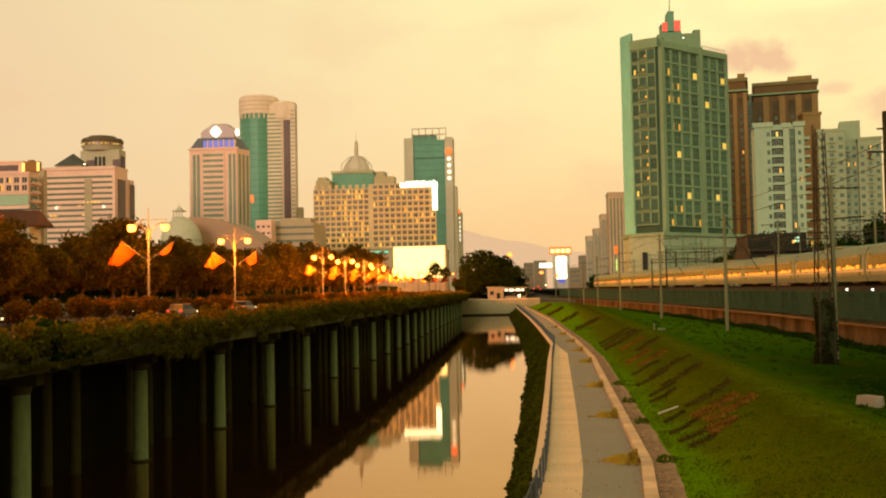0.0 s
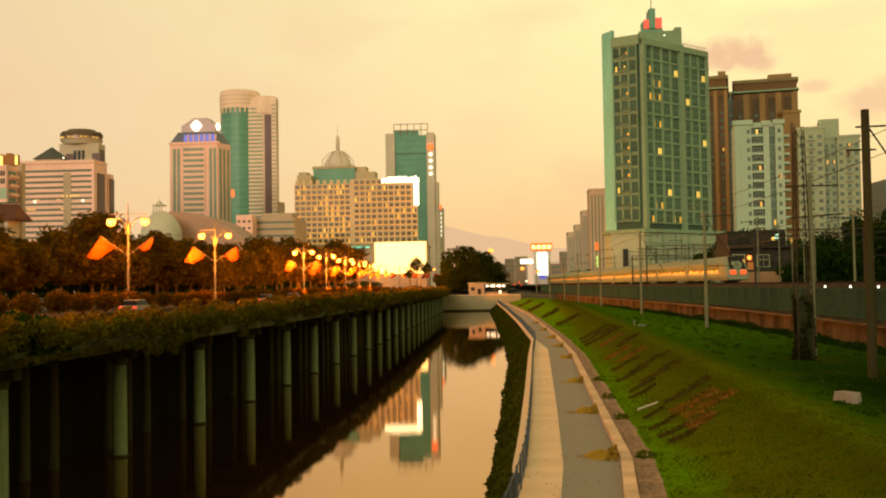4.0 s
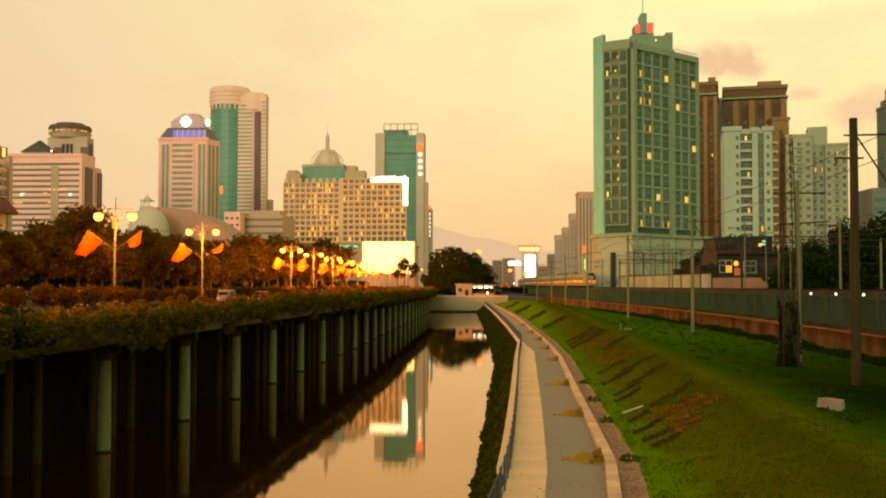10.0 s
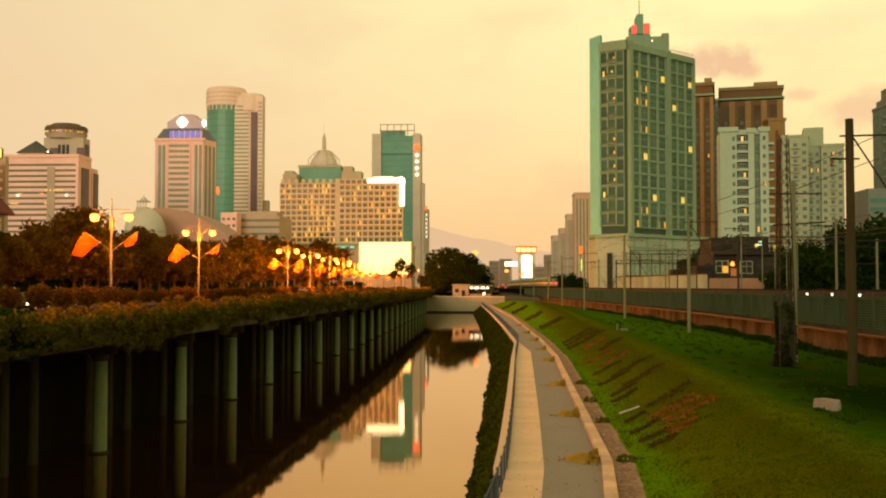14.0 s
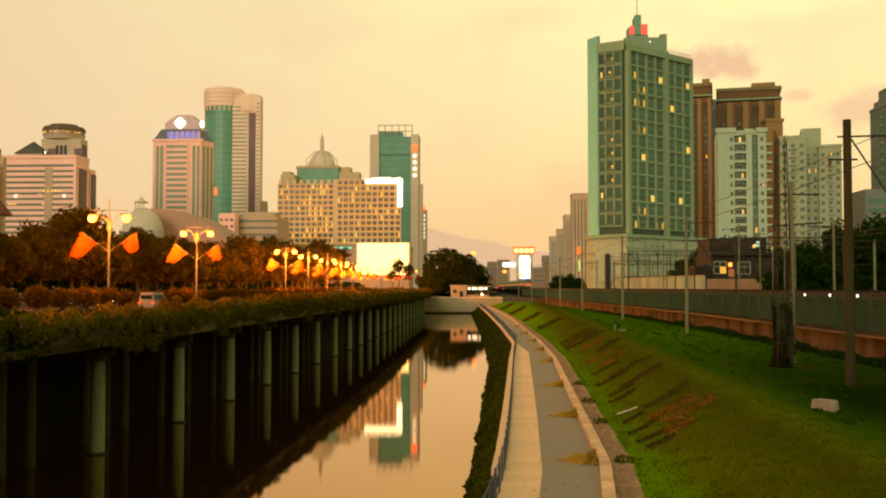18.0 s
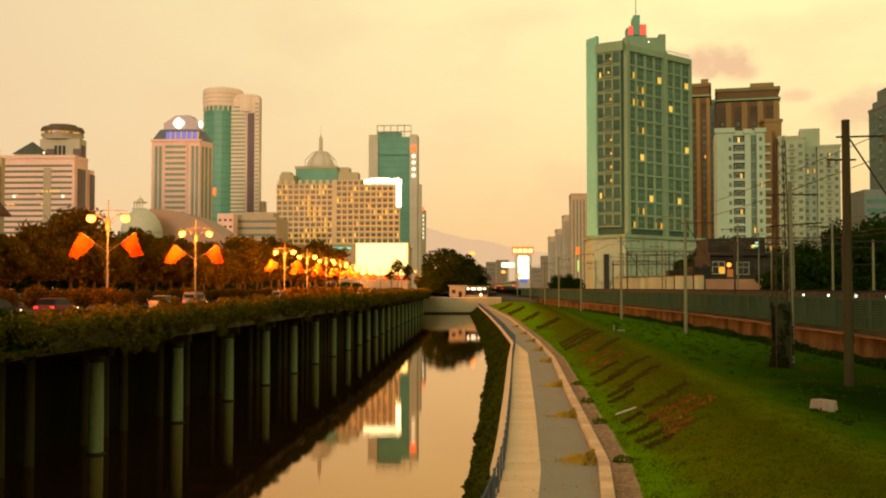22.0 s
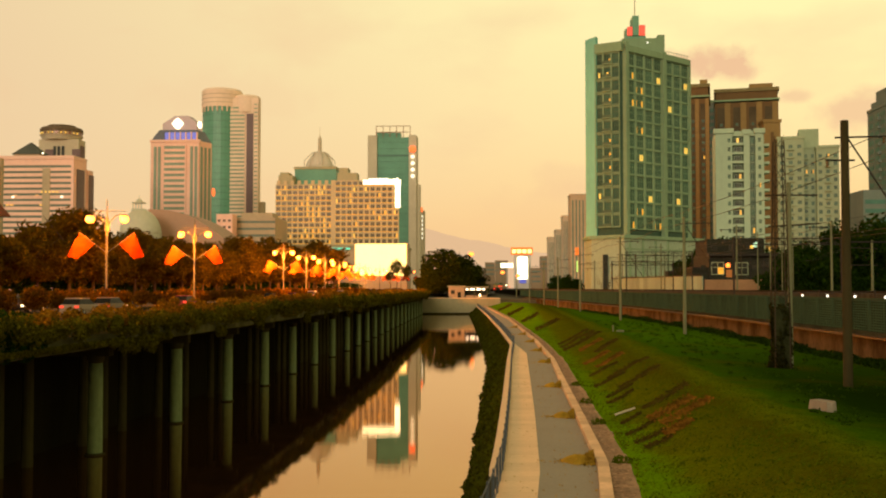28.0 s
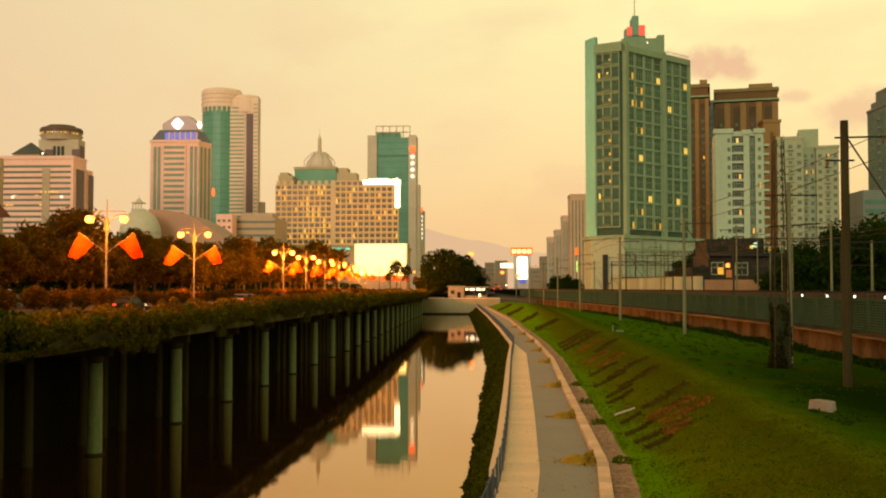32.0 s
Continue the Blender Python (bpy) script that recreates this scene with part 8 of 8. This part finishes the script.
def make_train_car(tail):
    """A 25 m coach that runs towards +y, rails at z = 0; the tail coach has a sloped cab at its rear."""
    t = thing("train_coach", (0, 0, 0), "white high-speed train tail coach with red tail lights" if tail else "white high-speed train coach with a dark window band",
              "train", "coaches of the train")
    sec = [(-1.45, 0.35), (-1.62, 0.9), (-1.66, 2.0), (-1.55, 2.9), (-1.15, 3.55), (-0.5, 3.82), (0.5, 3.82), (1.15, 3.55), (1.55, 2.9), (1.66, 2.0), (1.62, 0.9), (1.45, 0.35)]
    ring = lambda y, kx, kz, dz: [(x * kx, y, dz + 0.35 + (z - 0.35) * kz) for x, z in sec][::-1]
    y0 = -12.3
    rings = []
    if tail:
        rings = [ring(-12.5, 0.80, 0.34, 0.1), ring(-12.3, 0.90, 0.48, 0.05), ring(-11.6, 0.96, 0.74, 0.0), ring(-10.5, 0.99, 0.95, 0.0), ring(-9.5, 1, 1, 0)]
    else:
        rings = [ring(-12.3, 1, 1, 0)]
    rings.append(ring(12.3, 1, 1, 0))
    g = geo()
    loft(g, rings)
    body = part("body", g, TRAINWHITE, t, smooth=False)
    g = geo()
    box(g, -1.2, 1.2, 12.3, 12.75, 0.5, 3.5)
    part("gangway", g, DARKSTEEL, t)
    g = geo()
    q = geo()
    chamfer_box(q, -0.03, 0.03, -0.79, 0.79, -0.5, 0.5, 0.02)
    pane = mesh_of("window", q, TRAINGLASS)
    r = random.Random(4 if tail else 6)
    a = -7.5 if tail else -10.5
    k = 0
    while a <= 10.6:
        for sx in (-1, 1):
            piece("window", pane, t, (sx * 1.655, a, 2.18))
        a += 1.62
    # street-lamp reflections, painted as ragged glowing gold in the lower half of the band
    for sx in (-1, 1):
        g = geo()
        b0 = -7.9 if tail else -11.0
        while b0 < 11.0:
            ln = r.uniform(0.3, 0.8)
            lo, hi = 1.50 + 0.08 * r.random(), 1.74 + 0.3 * noise.noise((b0 * 0.7, sx, 3.0)) + 0.14 * r.random()
            if r.random() < 0.8 and hi > lo + 0.06:
                add(g, [(sx * 1.688, b0, lo), (sx * 1.698, b0, lo), (sx * 1.698, b0 + ln, lo), (sx * 1.688, b0 + ln, lo), (sx * 1.688, b0, hi), (sx * 1.698, b0, hi), (sx * 1.698, b0 + ln, hi - 0.05), (sx * 1.688, b0 + ln, hi - 0.05)], BOXF)
            b0 += ln
        tagged(part("lit_seat_row", g, TRAINREFLECT, t, "ragged golden lamp reflections painted in the window band"), kind="stuff")
    part("stripe", box(geo(), -1.675, -1.64, -9 if tail else -12, 12, 1.25, 1.45), BLUESTRIPE, t)
    part("stripe", box(geo(), 1.64, 1.675, -9 if tail else -12, 12, 1.25, 1.45), BLUESTRIPE, t)
    for y in (-10.9 if not tail else -7.8, 11.2):
        part("door", box(geo(), -1.672, -1.64, y - 0.45, y + 0.45, 0.9, 2.9), TRAINGLASS, t)
    for y in (-8.6, 8.6):
        g = geo()
        box(g, -1.1, 1.1, y - 1.3, y + 1.3, 0.18, 0.6)
        b = part("bogie", g, DARKSTEEL, t)
        for dy in (-0.9, 0.9):
            g = geo()
            tube(g, (-0.78, y + dy, 0.44), (0.78, y + dy, 0.44), 0.44, 0.44, 12)
            part("axle", g, STEELRAIL, b)
    if tail:
        g = geo()
        add(g, [(-1.15, -12.36, 2.0), (1.15, -12.36, 2.0), (0.95, -10.72, 3.76), (-0.95, -10.72, 3.76), (-1.15, -11.9, 1.8), (1.15, -11.9, 1.8), (0.95, -10.2, 3.4), (-0.95, -10.2, 3.4)], BOXF)
        part("windscreen", g, SCREENDARK, t, "dark sloped windscreen")
        for sx in (-1, 1):
            part("tail_lamp", chamfer_box(geo(), sx * 0.72 - 0.36, sx * 0.72 + 0.36, -12.70, -12.1, 1.25, 1.75, 0.1), TRAINRED, t, "red glowing tail lamp")
    else:
        part("roof_unit", box(geo(), -0.8, 0.8, -3, 3, 3.8, 3.98), TRAINWHITE, t)
    return t


SCREENDARK = mat("dark_windscreen", (0.02, 0.018, 0.015), 0.5, vary=0.2, bump=0, spec=0.15)
BLUESTRIPE = mat("grey_blue_stripe", (0.22, 0.24, 0.26), 0.4, scale=1, vary=0.05, bump=0)
TRAINRED = mat("train_tail_lamp", (0.4, 0.01, 0.005), 0.6, vary=0, bump=0, emit=2.6, ecol=(1.0, 0.06, 0.012))


def build_train():
    tail = make_train_car(True)
    coach = make_train_car(False)
    return [tail, coach] + [copy_thing(coach, pose(0, 0, 0)) for _ in range(9)]


TRAIN = build_train()


def tail_place(t):
    """Where the train's tail is: it gathers speed as it leaves."""
    return float(np.interp(t, [0, 1, 2, 3, 4, 5, 6, 7, 8, 9, 12, 14, 18, 33], [47.0, 72.0, 96.5, 121.0, 146.0, 170.0, 192.5, 214.0, 236.0, 254.0, 311.0, 351.0, 450.0, 830.0]))


def build_cars():
    protos = {"w": make_car(CARWHITE, "white saloon car driving with its lights on"), "d": make_car(CARDARK, "dark saloon car driving with its lights on"),
              "s": make_car(CARSILVER, "silver saloon car driving with its lights on"), "r": make_car(CARRED, "dark red taxi driving with its lights on"),
              "v": make_car(CARWHITE, "white van driving with its lights on", True)}
    used = set()
    out = []
    for kind, x, y_at, t_at, v in TRAFFIC:
        p = protos[kind]
        if kind in used:
            p = copy_thing(p, pose(0, 0, 0))
        used.add(kind)
        out.append((p, x, y_at - v * t_at, v))
    return out


# kind, lane, place at a time, time, speed along +y (negative: towards the camera)
TRAFFIC = [
    ("s", -33.9, 95.5, 0.0, 10.8), ("w", -33.9, 116.4, 0.0, 10.8), ("w", -33.9, 73.5, 3.0, 15.5), ("w", -33.9, 82.0, 6.0, 15.7), ("v", -33.9, 78.0, 7.0, 15.6),
    ("v", -33.9, 83.0, 17.0, 15.8), ("v", -33.9, 81.1, 19.9, 15.3), ("w", -33.9, 77.6, 20.6, 17.6), ("r", -33.9, 78.5, 22.1, 17.0), ("d", -33.9, 79.2, 22.8, 15.0),
    ("w", -33.9, 81.5, 28.0, 13.6), ("s", -33.9, 88.0, 28.0, 13.2), ("r", -33.9, 109.6, 28.0, 14.0), ("d", -33.9, 78.8, 31.0, 14.0),
    ("d", -44.0, 81.9, 0.0, -11.1), ("d", -44.0, 111.7, 0.0, -11.1), ("d", -44.0, 93.9, 6.0, -11.1), ("d", -44.0, 108.5, 8.0, -11.1),
    ("d", -44.0, 100.4, 10.0, -11.1), ("d", -44.0, 93.7, 14.0, -11.1), ("d", -44.0, 109.7, 17.7, -11.1), ("d", -44.0, 97.5, 19.9, -11.1),
    ("d", -44.0, 94.2, 21.0, -11.1), ("d", -44.0, 107.9, 25.0, -11.1), ("d", -44.0, 93.6, 28.0, -11.1),
    ("v", -45.0, 107, 10.0, -6.2), ("w", -45.0, 104, 25.0, -9),
]
CARS = build_cars()


def motions():
    # the train leaves along its curved track
    for k, coach in enumerate(TRAIN):
        rows = []
        for i in range(0, 33, 1):
            y = tail_place(i) + 12.4 + 25.2 * k
            turn = -math.degrees(math.atan2(rail_x(y + 1) - rail_x(y - 1), 2.0))
            rows.append((float(i), pose(rail_x(y), y, 2.0, 0, 0, turn)))
        walk(coach, rows)
    for ob, x, y0, v in CARS:
        lane = lambda y: x - swing(y)
        turn = 0 if v > 0 else 180
        walk(ob, [(float(t), pose(lane(y0 + v * t), y0 + v * t, 0.0, 0, 0, turn)) for t in range(0, 33, 4)])
    # flags swing and furl on their staffs
    for n, pair in enumerate(FLAGS):
        for m, flag in enumerate(pair):
            s = -1 if m == 0 else 1
            base, axis = Vector((s * 1.2, 0, 6.50)), Vector((s * 1.52, 0, 1.13))
            rows = []
            for i in range(0, 65):
                t = i * 0.5
                # the wind drops: cloth blown aslant at first hangs flat later
                calm = min(1.0, max(0.0, (t - 15.0) / 6.0))
                a = (24 if m == 0 else 54) * (1 - calm) + 14 * calm + (11 - 4 * calm) * math.sin(1.7 * t + n * 1.3 + m * 2) + 5 * math.sin(3.1 * t + n + m)
                rows.append((t, Matrix.Translation(base) @ Matrix.Rotation(radians(-s * a), 4, axis) @ Matrix.Translation(-base)))
            walk(flag, rows)


motions()
